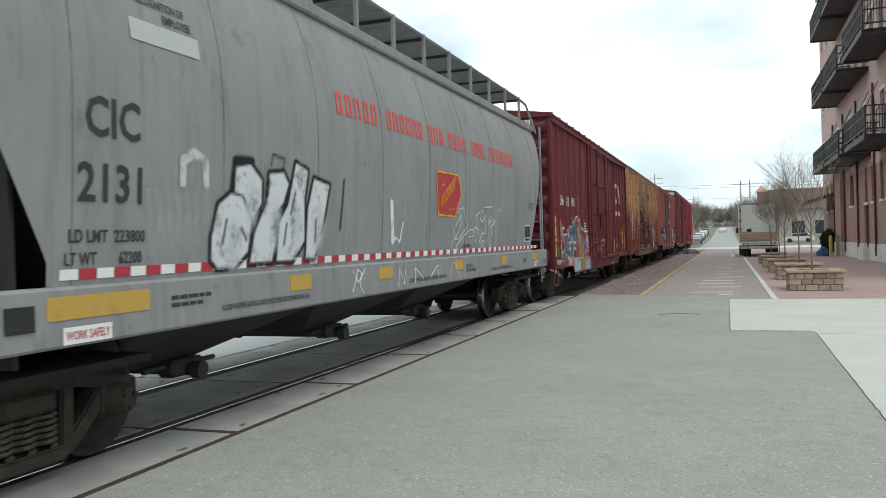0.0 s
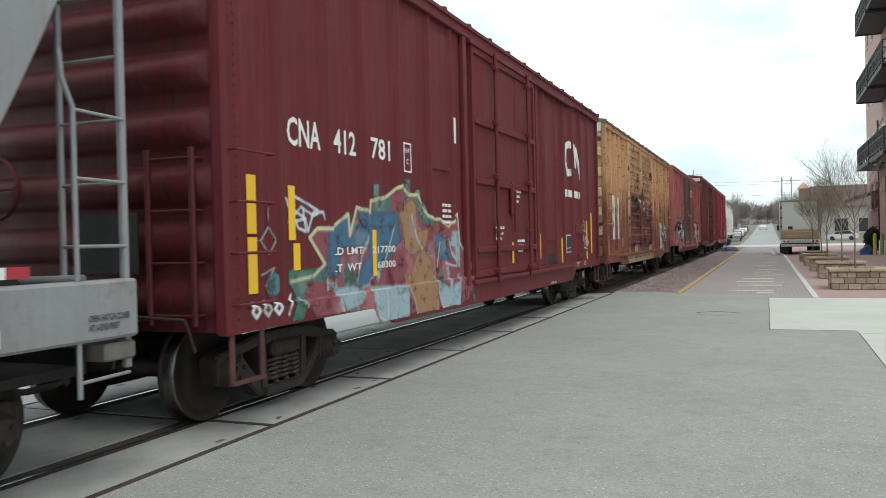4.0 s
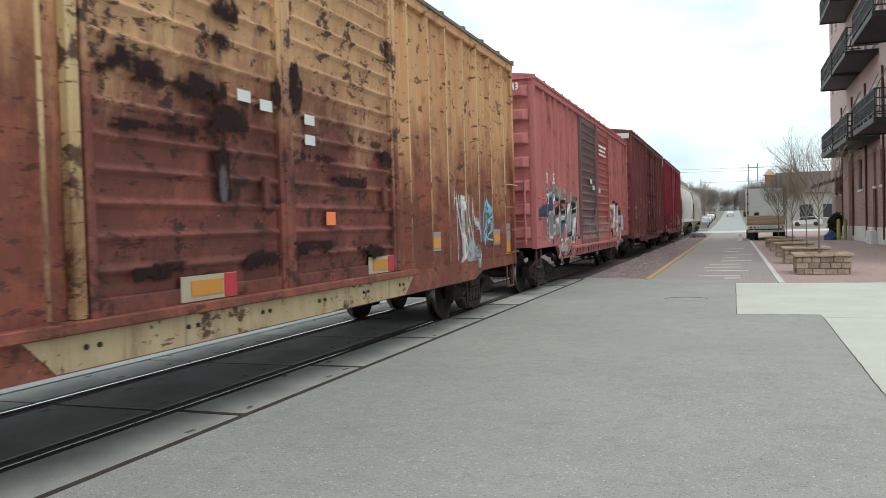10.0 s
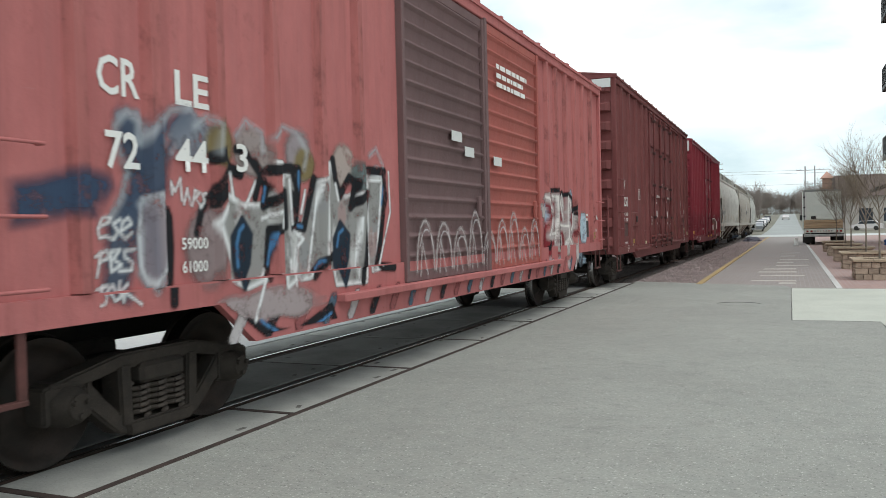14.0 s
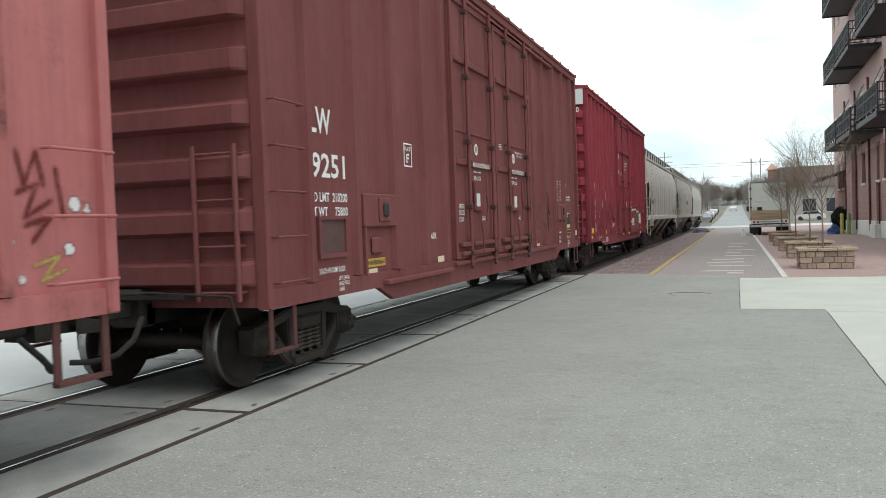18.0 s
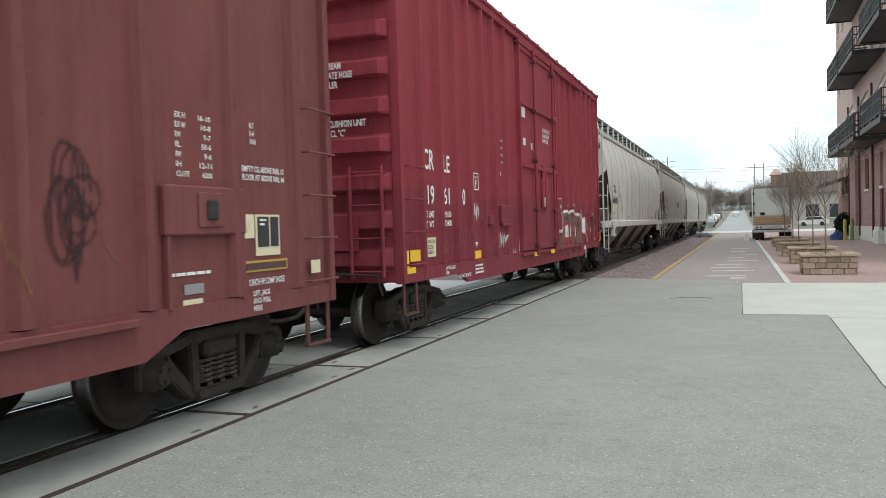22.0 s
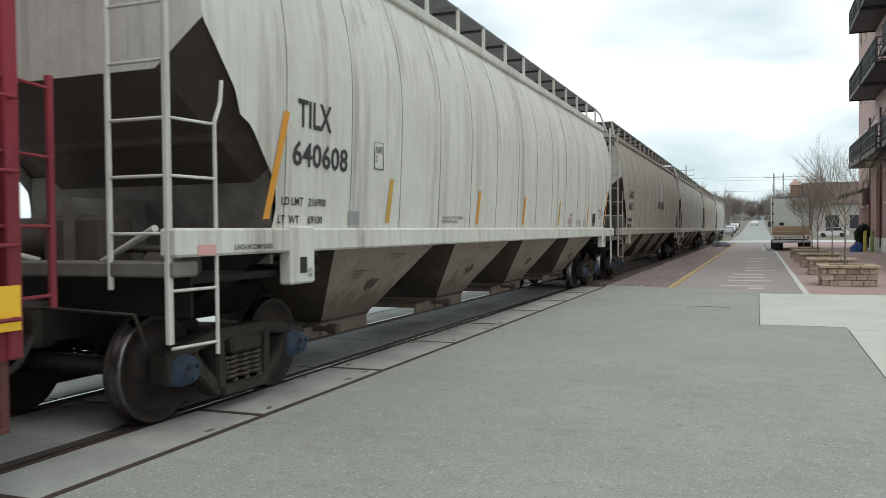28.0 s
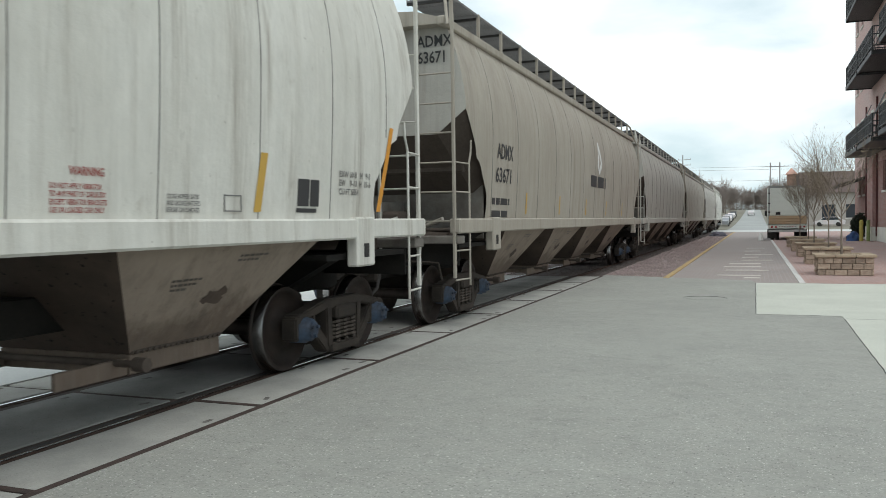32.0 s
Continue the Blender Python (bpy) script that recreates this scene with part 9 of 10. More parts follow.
def hopper(name, label, y0, y1, zs, zt, paint, slope=HOP_SLOPE, bottom=None, sill=(1.40, 1.62), wide=1.52, bays=(-5.55, -1.85, 1.85, 5.55), notch=1.05, inset=1.45, cap=STEEL_DARK, walk_z=0.55, knee=3.25, seams=9, group="freight cars of the passing train", ends="post", top_end=0.35, slope_paint=None, seam_at=None, straight=False, pipes=False):
    mid, half = (y0 + y1) / 2, (y1 - y0) / 2
    car = thing(name, label, "freight car", group)
    CARS.append((car, mid, half - inset))
    bottom = bottom or HOP_BOTTOM
    yt = half - top_end
    wid = lambda z: section(z, zs, zt, wide)
    lip = knee - (0.0 if straight else 0.36)

    def yend(z):
        if z >= knee:
            return yt
        u = (knee - z) / (knee - zs)
        if straight:
            return yt - notch * min(1.0, u / 0.93)
        return yt - notch * float(np.interp(u, (0, 0.30, 0.42, 0.46, 0.75, 0.88, 1.0), (0, 0.40, 0.47, 0.62, 1.0, 1.02, 0.96)))

    zz = [zs + (zt - zs) * k / 48 for k in range(49)]
    for s in (1, -1):
        g = Geo()
        rows = []
        for z in zz:
            e = yend(z)
            rows.append([(s * wid(z), e * (2 * k / 24 - 1), z) for k in range(25)])
        g.grid(rows)
        part("side_wall", g, paint, car)
        for q in seam_at or [((k + 0.5) / seams * 2 - 1) * (half - 0.9) for k in range(seams)]:
            pts = [(s * (wid(z) + 0.001 + 0.001 * math.sin(z * 7 + q)), q, z) for z in zz[::4] if abs(q) < yend(z) - 0.02]
            part("side_seam", Geo().pipe(pts, 0.006, 4), SEAM, car)
        part("top_rail", Geo().box(min(s * (wid(zt) - 0.06), s * (wid(zt) + 0.07)), max(s * (wid(zt) - 0.06), s * (wid(zt) + 0.07)), -half + 0.1, half - 0.1, zt - 0.03, zt + 0.11, 0.02), paint, car)
        part("side_sill", Geo().box(min(s * 1.36, s * 1.53), max(s * 1.36, s * 1.53), -half, half, *sill, 0.02), paint, car)
    top = wid(zt)
    for e in (-1, 1):
        g = Geo().grid([[(-wid(z), e * yt, z), (wid(z), e * yt, z)] for z in [knee + (zt - knee) * k / 8 for k in range(9)]], False)
        if lip < knee:
            g.add([(-wid(knee), e * yt, knee), (-1.05, e * yt, lip), (1.05, e * yt, lip), (wid(knee), e * yt, knee)], [(0, 1, 2, 3)])
        part("end_wall", g, slope_paint or paint, car)
    roof = Geo().prism([(-top - 0.02, zt + 0.08), (-0.8, zt + 0.21), (0, zt + 0.26), (0.8, zt + 0.21), (top + 0.02, zt + 0.08), (top, zt), (-top, zt)], -half + 0.12, half - 0.12, "y")
    part("roof", roof, paint, car)
    for e in (-1, 1):
        ye = yt - 0.02
        g = Geo()
        a, b = wid(knee) - 0.01, wid(zs) - 0.02
        up = [(-a, knee), (-1.05, lip), (1.05, lip), (a, knee)]
        g.grid([[(x, e * ye, z) for x, z in up], [(x, e * (ye - 1.9), sill[0] - 0.1) for x in (-b, -0.7 * b, 0.7 * b, b)]], False)
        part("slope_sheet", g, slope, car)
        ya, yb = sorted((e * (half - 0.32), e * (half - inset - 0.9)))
        # shear plate, added also to block light from above the truck
        part("shear_plate", Geo().box(-1.37, 1.37, ya, yb, sill[0] - 0.22, sill[0] - 0.16), UNDER_SHADE_BLACK, car)
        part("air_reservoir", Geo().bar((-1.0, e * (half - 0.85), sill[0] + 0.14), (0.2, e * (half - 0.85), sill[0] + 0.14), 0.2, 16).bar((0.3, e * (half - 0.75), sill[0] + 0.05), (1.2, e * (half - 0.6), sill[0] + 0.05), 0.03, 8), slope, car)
        part("end_sheet", Geo().box(-1.38, 1.38, min(e * (half - 0.36), e * (half - 0.33)), max(e * (half - 0.36), e * (half - 0.33)), 0.92, sill[0] - 0.16), UNDER_SHADE_BLACK, car)
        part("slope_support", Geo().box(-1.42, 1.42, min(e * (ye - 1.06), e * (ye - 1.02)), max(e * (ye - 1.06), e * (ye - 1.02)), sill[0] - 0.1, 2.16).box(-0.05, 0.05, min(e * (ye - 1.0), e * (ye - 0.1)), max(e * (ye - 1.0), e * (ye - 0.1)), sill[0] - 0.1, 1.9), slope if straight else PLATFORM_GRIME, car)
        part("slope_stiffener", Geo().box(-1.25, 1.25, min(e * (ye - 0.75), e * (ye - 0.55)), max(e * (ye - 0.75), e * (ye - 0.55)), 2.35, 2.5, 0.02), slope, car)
        part("end_platform", Geo().box(-1.5, 1.5, min(e * half, e * (half - 0.28)), max(e * half, e * (half - 0.28)), sill[0] - 0.15, sill[0] - 0.03, 0.015), PLATFORM_GRIME, car)
        part("brake_valve", Geo().box(-0.35, 0.35, min(e * (half - 0.9), e * (half - 0.5)), max(e * (half - 0.9), e * (half - 0.5)), 1.2, 1.75, 0.05).bar((0.7, e * (half - 0.7), 1.3), (1.1, e * (half - 0.7), 1.3), 0.14, 12), slope, car)
        for s in (1, -1):
            part("end_brace", Geo().bar((s * 1.2, e * (half - 0.15), sill[1]), (s * 0.35, e * (half - 0.5), 1.35), 0.03), paint, car)
        # corner ladder: long uprights from the step to the roof
        for s in (1, -1):
            yl = e * (half - 0.02)
            g = Geo().box(min(s * 1.41, s * 1.455), max(s * 1.41, s * 1.455), yl - 0.028, yl + 0.028, 0.75, zt + 0.10, 0.008)
            lad = part("corner_ladder", g, paint, car)
            part("upright", Geo().box(min(s * 0.865, s * 0.90), max(s * 0.865, s * 0.90), yl - 0.022, yl + 0.022, sill[0] - 0.25, zt + 0.05, 0.008), paint, lad)
            yu = e * (half - 0.50)
            part("upright", Geo().pipe([(s * 1.50, yu, 0.62), (s * 1.50, yu, 2.45), (s * 1.50, e * (half - 0.58), 2.62), (s * 1.50, e * (half - 0.60), 2.80)], 0.017, 6), paint, lad)
            for k in range(8):
                z = 0.72 + 0.43 * k
                if z > 1.2:
                    part("rung", Geo().bar((s * 1.43, yl, z), (s * 0.88, yl, z), 0.013, 6), paint, lad)
                if z < 2.8:
                    part("rung", Geo().bar((s * 1.45, yl, z), (s * 1.50, yu, z), 0.013, 6), paint, lad)
        truck(car, e * (half - inset), cap)
        coupler(car, e * (half - 0.05), e)
    part("centre_sill", Geo().box(-0.22, 0.22, -half, half, 0.72, 1.02, 0.01), UNDER_SHADE_BLACK, car)
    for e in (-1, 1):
        part("bolster_web", Geo().prism([(-1.45, sill[0]), (-0.3, 0.78), (0.3, 0.78), (1.45, sill[0])], e * (half - inset) - 0.12, e * (half - inset) + 0.12, "y"), UNDER_SHADE_BLACK, car)
    if not pipes:
        for e in (-1, 1):
            for s in (1, -1):
                ya = min(e * (half - inset - 0.10), e * (half - inset - 0.52))
                part("jacking_pad", Geo().box(min(s * 1.40, s * 1.545), max(s * 1.40, s * 1.545), ya, ya + 0.42, sill[0] - 0.30, sill[1] + 0.02, 0.02), paint, car)
                # no opening: a thin black plate paints the hole's dark inside
                part("jacking_hole", Geo().box(min(s * 1.546, s * 1.549), max(s * 1.546, s * 1.549), ya + 0.14, ya + 0.26, sill[0] - 0.2, sill[0] - 0.05), BLACK_STEEL, car)
    n = len(bays)
    pitch = bays[1] - bays[0]
    for k, b in enumerate(bays):
        w = pitch / 2 - 0.42 if not pipes else pitch / 2
        oy, ox = (0.6, 0.72) if not pipes else (0.4, 0.5)
        zo = 0.52
        zu = sill[0]
        v = [(-1.36, b - w, zu), (1.36, b - w, zu), (1.36, b + w, zu), (-1.36, b + w, zu), (-ox, b - oy, zo), (ox, b - oy, zo), (ox, b + oy, zo), (-ox, b + oy, zo)]
        bay = part("hopper_bay", Geo().add(v, [(0, 1, 5, 4), (2, 3, 7, 6), (4, 5, 6, 7)]), bottom, car)
        for corners in ((1, 2, 6, 5), (3, 0, 4, 7)):
            part("bay_side", Geo().add([v[i] for i in corners], [(0, 1, 2, 3)]), bottom if pipes else BAY_SIDE, bay)
        if pipes:
            part("outlet_pipe", Geo().bar((-0.8, b + 0.2, 0.45), (0.8, b + 0.2, 0.45), 0.06, 12).bar((0.74, b + 0.2, 0.45), (0.84, b + 0.2, 0.45), 0.085, 12).bar((-0.84, b + 0.2, 0.45), (-0.74, b + 0.2, 0.45), 0.085, 12).box(0.5, 0.7, b - 0.05, b + 0.42, 0.40, 0.56, 0.03).bar((0.6, b - 0.35, 0.5), (0.6, b + 0.7, 0.5), 0.025, 8), slope, bay)
            continue
        part("valley_plate", Geo().add([(-1.3, b + w, zu), (1.3, b + w, zu), (1.3, b + w + 0.84, zu), (-1.3, b + w + 0.84, zu)], [(0, 1, 2, 3)]), UNDER_SHADE_BLACK, bay) if k < n - 1 else None
        part("weld_bead", Geo().bar((ox + 0.012, b - oy, zo + 0.02), (ox + 0.012, b + oy, zo + 0.02), 0.016, 6), HOP_SLOPE, bay)
        part("outlet_gate", Geo().box(-ox, ox, b - oy, b + oy, zo - 0.17, zo, 0.01), BAY_SIDE, bay)
        yg = b - oy - 0.14
        part("gate_shaft", Geo().bar((-1.0, yg, zo - 0.05), (1.0, yg, zo - 0.05), 0.03, 8).bar((0.9, yg, zo - 0.05), (1.02, yg, zo - 0.05), 0.06, 8), HOP_SLOPE, bay)
        for q in (-ox + 0.02, ox - 0.06):
            part("gate_track", Geo().box(q, q + 0.04, b - oy - 0.75, b - oy - 0.004, zo - 0.17, zo - 0.03, 0.006), BAY_SIDE, bay)
        for j in range(16):
            bolt = part("bolt", GATE_BOLT, HOP_SLOPE, bay)
            bolt.matrix_basis = pose(ox + 0.026, b - oy + 0.05 + 0.073 * j, zo + 0.012)
        on_side = lambda u, q: (1.364 + (ox - 1.36) * q, b + (2 * u - 1) * (w + (oy - w) * q), zu - 0.004 + (zo - zu) * q)
        rnd = random.Random(int(b * 10) + 900)
        g = Geo()
        for u0, q0, count in ((0.24, 0.30, 3), (0.56, 0.10, 2)):
            for r in range(count):
                u = u0
                while u < u0 + 0.15 - 0.03 * r:
                    d, q = rnd.uniform(0.012, 0.03), q0 + 0.045 * r
                    g.add([on_side(u, q), on_side(u + d, q), on_side(u + d, q + 0.022), on_side(u, q + 0.022)], [(3, 2, 1, 0)])
                    u += d + 0.006
        part("small_lettering", g, BAY_LETTER, bay)
        ring = [on_side(0.56 + 0.10 * rnd.uniform(0.5, 1.1) * math.cos(j * 0.393), 0.52 + 0.11 * rnd.uniform(0.4, 1.1) * math.sin(j * 0.393)) for j in range(16)]
        part("rust_patch", Geo().add(ring, [tuple(range(16))]), HOP_BOTTOM, bay, "bare rusty scar")
    # running board on brackets
    z = zt + walk_z
    slats = Geo()
    for s in (1, -1):
        for k in range(15):
            x = s * (0.42 + 0.052 * k)
            slats.box(x - 0.008, x + 0.008, -half + 0.75, half - 0.75, z - 0.02, z + 0.02)
    m = int(2 * half / 0.42)
    for k in range(m + 1):
        y = -half + 0.76 + (2 * half - 1.52) * k / m
        for s in (1, -1):
            slats.box(min(s * 0.41, s * 1.16), max(s * 0.41, s * 1.16), y - 0.006, y + 0.006, z - 0.014, z + 0.012)
    board = tagged(part("running_board", slats, WALK_STEEL, car, "galvanised grating"), kind="stuff")
    m = int(2 * half / 1.35)
    for k in range(m + 1):
        y = -half + 0.78 + (2 * half - 1.56) * k / m
        for s in (1, -1):
            part("board_post", Geo().box(min(s * 1.12, s * 1.165), max(s * 1.12, s * 1.165), y - 0.03, y + 0.03, zt + 0.06, z + 0.03), paint, board)
            part("board_arm", Geo().box(min(s * 0.41, s * 1.12), max(s * 0.41, s * 1.12), y - 0.025, y + 0.025, z - 0.06, z - 0.021), BLACK_STEEL, board)
    for e in (-1, 1):
        for s in (1, -1):
            part("end_rail", Geo().pipe([(s * 1.14, e * (half - 0.76), z), (s * 1.2, e * (half - 0.35), z - 0.08), (s * 1.35, e * (half - 0.06), zt - 0.05)], 0.028, 6), paint, board)
    part("roof_hatch", Geo().box(-0.30, 0.30, -half + 1.2, half - 1.2, zt + 0.2, zt + 0.36, 0.04), paint, car)
    return car, half, wid


PLATFORM_GRIME = surface("grimy_grey_steel", (0.20, 0.185, 0.165), (0.12, 0.105, 0.09), 0.8, 0, 3, 30)
GREY_WHITE = lettering("worn_white_field", (0.45, 0.46, 0.46), 0.6)
WALK_STEEL = surface("galvanised_grating", (0.25, 0.25, 0.25), (0.18, 0.18, 0.18), 0.6, 0.5, 3, 40)


def side_plate(car, wid, name, y0, y1, z0, z1, material, label=""):
    g = Geo()
    n = max(1, int((z1 - z0) / 0.1))
    g.grid([[(wid(z0 + (z1 - z0) * k / n) + 0.007, y0, z0 + (z1 - z0) * k / n), (wid(z0 + (z1 - z0) * k / n) + 0.007, y1, z0 + (z1 - z0) * k / n)] for k in range(n + 1)])
    return part(name, g, material, car, label)


def side_strip(car, wid, y0, y1, lean, z0, z1, material):
    """A reflective strip that leans with the side."""
    zs = [z0 + (z1 - z0) * k / 6 for k in range(7)]
    g = Geo().grid([[(wid(z) + 0.007, y0 + lean * k / 6, z), (wid(z) + 0.007, y1 + lean * k / 6, z)] for k, z in enumerate(zs)])
    return part("orange_marker", g, material, car)


RED_BROWN = lettering("faded_red_ink", (0.30, 0.07, 0.06), 0.4)
GREY_INK = lettering("grey_ink", (0.16, 0.155, 0.15), 0.5)


def side_bars(car, wid, y, z, rows, h, material, seed):
    ob = lines_of_bars(car, 0.0, y, z, rows, h, material, seed)
    for v in ob.data.vertices:
        v.co.x += wid(v.co.z) + 0.005
    return ob


def grey_hopper():
    o = (2.6 + 18.85) / 2
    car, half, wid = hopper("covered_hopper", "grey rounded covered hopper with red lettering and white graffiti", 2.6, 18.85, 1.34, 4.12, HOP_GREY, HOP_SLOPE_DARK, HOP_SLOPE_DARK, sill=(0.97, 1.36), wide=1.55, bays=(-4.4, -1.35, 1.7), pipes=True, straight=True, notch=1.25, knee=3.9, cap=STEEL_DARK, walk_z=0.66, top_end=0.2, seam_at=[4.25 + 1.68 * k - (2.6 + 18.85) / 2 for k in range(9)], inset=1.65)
    lay("CIC", 4.36 - o, 4.89 - o, 2.35, 2.63, 0, BLACK_LETTER, car, wid)
    lay("2131", 4.29 - o, 4.91 - o, 1.91, 2.18, 0, BLACK_LETTER, car, wid)
    lay("LD LMT  223800", 4.22 - o, 4.95 - o, 1.64, 1.73, 0, BLACK_LETTER, car, wid)
    lay("LT WT        62200", 4.19 - o, 4.92 - o, 1.49, 1.58, 0, BLACK_LETTER, car, wid)
    lay("RECOGNITION OF", 4.93 - o, 5.50 - o, 3.39, 3.46, 0, BLACK_LETTER, car, wid)
    lay("EMPLOYEE", 5.22 - o, 5.56 - o, 3.29, 3.36, 0, BLACK_LETTER, car, wid)
    side_plate(car, wid, "white_notice", 4.83 - o, 5.64 - o, 3.10, 3.26, GREY_WHITE)
    # the road's name in red, as plain upright blocks a letter each
    for first, count, step in ((8.07, 5, 0.236), (9.48, 6, 0.222), (11.0, 3, 0.235), (11.87, 4, 0.238), (13.07, 4, 0.19), (14.13, 7, 0.243)):
        for k in range(count):
            y, z0, z1, w = first + step * k - o, 3.02, 3.26, 0.15
            g = Geo()
            for a, b, c, d in ((0, 0.042, z0, z1), (w - 0.042, w, z0, z1), (0.042, w - 0.042, z1 - 0.045, z1), (0.042, w - 0.042, z0, z0 + 0.045)):
                if (k + count) % 3 != 1 or c != z0 or d == z1:
                    g.box(0, 0.004, y + a, y + b, c, d)
            ob = part("red_letter_block", g, RED_LETTER, car)
            for v in ob.data.vertices:
                v.co.x += wid(v.co.z) + 0.004
    # red emblem with a torn right edge and a gold bar
    g = Geo()
    pts = [(11.29, 2.62), (12.22, 2.63), (12.31, 2.46), (12.37, 2.31), (12.22, 2.17), (12.10, 1.98), (11.31, 1.99), (11.24, 2.40)]
    g.add([(wid(z) + 0.008, y - o, z) for y, z in pts], [tuple(range(len(pts)))])
    part("emblem", g, RED_MARK, car, "red flag-shaped emblem")
    s = Spray(11.1 - o, 12.5 - o, 1.9, 2.75, 0.014)
    gold = (0.75, 0.40, 0.04)
    s.line([(y - o, z) for y, z in pts + pts[:1]], 0.03, gold)
    for k in range(7):
        y, z = 11.46 + 0.096 * k, 2.115 + 0.045 * k
        s.line([(y - o, z), (y + 0.04 - o, z + 0.17 + 0.008 * k)], 0.026, gold)
        if k % 3 != 1:
            s.line([(y + 0.04 - o, z + 0.17 + 0.008 * k), (y + 0.085 - o, z + 0.19)], 0.022, gold)
    for y, z, w in ((11.44, 2.42, 0.16), (11.74, 2.07, 0.3)):
        s.line([(y - o, z), (y + w - o, z + 0.03)], 0.018, gold).line([(y + w * 0.3 - o, z), (y + w * 0.32 - o, z + 0.09)], 0.016, gold)
    s.make(car, lambda y, z: wid(z) + 0.004, SPRAY, "gold rim and bars on the emblem")
    # silver throw-up with black rim and other tags
    s = Spray(4.6 - o, 8.3 - o, 1.38, 2.75)
    u = lambda pts: [(y - o, z) for y, z in pts]
    white, black = (0.62, 0.63, 0.64), (0.022, 0.022, 0.024)
    shapes = ([(5.76, 1.49), (5.76, 1.68), (5.85, 1.95), (6.03, 2.05), (6.2, 2.03), (6.36, 1.81), (6.31, 1.54), (6.1, 1.41), (5.86, 1.41)],
              [(6.08, 2.06), (6.1, 2.28), (6.33, 2.32), (6.52, 2.19), (6.52, 1.98), (6.37, 1.83), (6.22, 2.03)],
              [(6.34, 1.44), (6.41, 1.72), (6.59, 1.98), (6.64, 2.26), (6.9, 2.29), (7.0, 2.18), (6.9, 1.99), (6.76, 1.9), (6.78, 1.64), (6.72, 1.44)],
              [(6.80, 1.44), (6.83, 1.81), (6.99, 1.99), (7.13, 2.4), (7.38, 2.34), (7.31, 2.05), (7.33, 1.63), (7.11, 1.44)],
              [(7.36, 1.45), (7.38, 1.96), (7.5, 2.27), (7.85, 2.22), (7.74, 1.88), (7.55, 1.45)])
    s.line(u([(6.05, 2.05), (6.1, 2.33), (6.35, 2.34)]), 0.09, black, 0.9)
    for q in shapes:
        s.patch(u(q), black, 1, 0.035)
    for q in shapes:
        s.patch(u(q), white, 1, -0.008)
    for q in shapes:
        cy, cz = sum(p[0] for p in q) / len(q), sum(p[1] for p in q) / len(q)
        s.blot(cy + 0.05 - o, cz - 0.1, 0.14, 0.3, (0.50, 0.53, 0.56), 0.35, cy)
    for q in (((5.92, 1.62), (5.97, 1.82)), ((6.93, 1.6), (6.97, 1.8)), ((7.05, 1.9), (7.12, 2.1)), ((7.55, 1.62), (7.56, 1.85)), ((6.62, 2.05), (6.64, 2.2)), ((6.2, 1.75), (6.28, 1.65))):
        s.line(u(q), 0.03, black)
    for q in (((6.68, 2.34), (6.7, 2.44), (6.92, 2.42), (6.9, 2.33)),):
        s.line(u(q), 0.02, black, 0.8)
    s.line(u([(5.38, 2.1), (5.38, 2.27), (5.52, 2.34), (5.67, 2.28), (5.68, 2.1)]), 0.1, (0.55, 0.56, 0.57), 0.6)
    for k in range(6):
        s.line(u([(4.98 + 0.11 * k, 2.0), (5.03 + 0.11 * k, 1.55), (5.12 + 0.11 * k, 1.85)]), 0.05, (0.5, 0.5, 0.5), 0.4, 0.06)
    s.line(u([(8.2, 2.3), (8.12, 1.75)]), 0.03, (0.03, 0.03, 0.03))
    s.make(car, lambda y, z: wid(z), SPRAY, "silver bubble letters with black rim")
    s = Spray(9.4 - o, 16.0 - o, 1.38, 2.3, 0.016)
    s.line(u([(9.55, 2.1), (9.62, 1.62)]), 0.11, (0.68, 0.68, 0.68)).line(u([(9.62, 1.62), (9.75, 1.66), (9.85, 1.6), (9.95, 1.85)]), 0.05, (0.68, 0.68, 0.68))
    for pts in ([(12.01, 1.39), (11.95, 1.58), (12.15, 1.64), (12.45, 1.91), (12.38, 2.01), (12.15, 1.81), (11.95, 2.08), (11.88, 1.99), (12.13, 1.64)],
                [(12.14, 1.64), (12.27, 1.62), (12.74, 1.83), (12.49, 2.13), (12.29, 2.10), (12.15, 1.82)],
                [(12.38, 1.39), (12.18, 1.52), (12.47, 1.64), (12.84, 1.77), (13.09, 1.79), (13.06, 1.67), (12.84, 1.66)],
                [(13.22, 1.58), (13.36, 1.79), (13.14, 1.81), (13.29, 1.84), (13.22, 2.02), (13.44, 2.08), (13.46, 1.96), (13.60, 1.91), (13.81, 2.05), (13.80, 1.72), (13.42, 1.70), (13.44, 1.57), (13.67, 1.76)],
                [(13.57, 2.07), (13.64, 2.17), (14.24, 2.20), (14.27, 1.98), (14.03, 1.90), (14.12, 2.06), (13.99, 1.90), (13.97, 1.51)],
                [(13.54, 1.46), (13.61, 1.59), (13.75, 1.59), (13.71, 1.47)], [(14.10, 1.82), (14.43, 1.97), (14.22, 1.82), (14.12, 1.50), (14.24, 1.46)],
                [(14.53, 2.12), (14.62, 2.19), (14.66, 2.10), (14.75, 2.21)], [(14.79, 2.13), (14.85, 2.22), (14.93, 2.12)]):
        s.line(u(pts), 0.03, (0.62, 0.62, 0.62), 0.9)
    s.make(car, lambda y, z: wid(z), SPRAY, "thin white scrawls")
    lay("CAUTION", 12.53 - o, 12.97 - o, 1.485, 1.545, 0, BLACK_LETTER, car, wid)
    lay("OPEN HATCH\nBEFORE UNLOADING", 12.58 - o, 13.12 - o, 1.10, 1.22, 1.537, BLACK_LETTER, car)
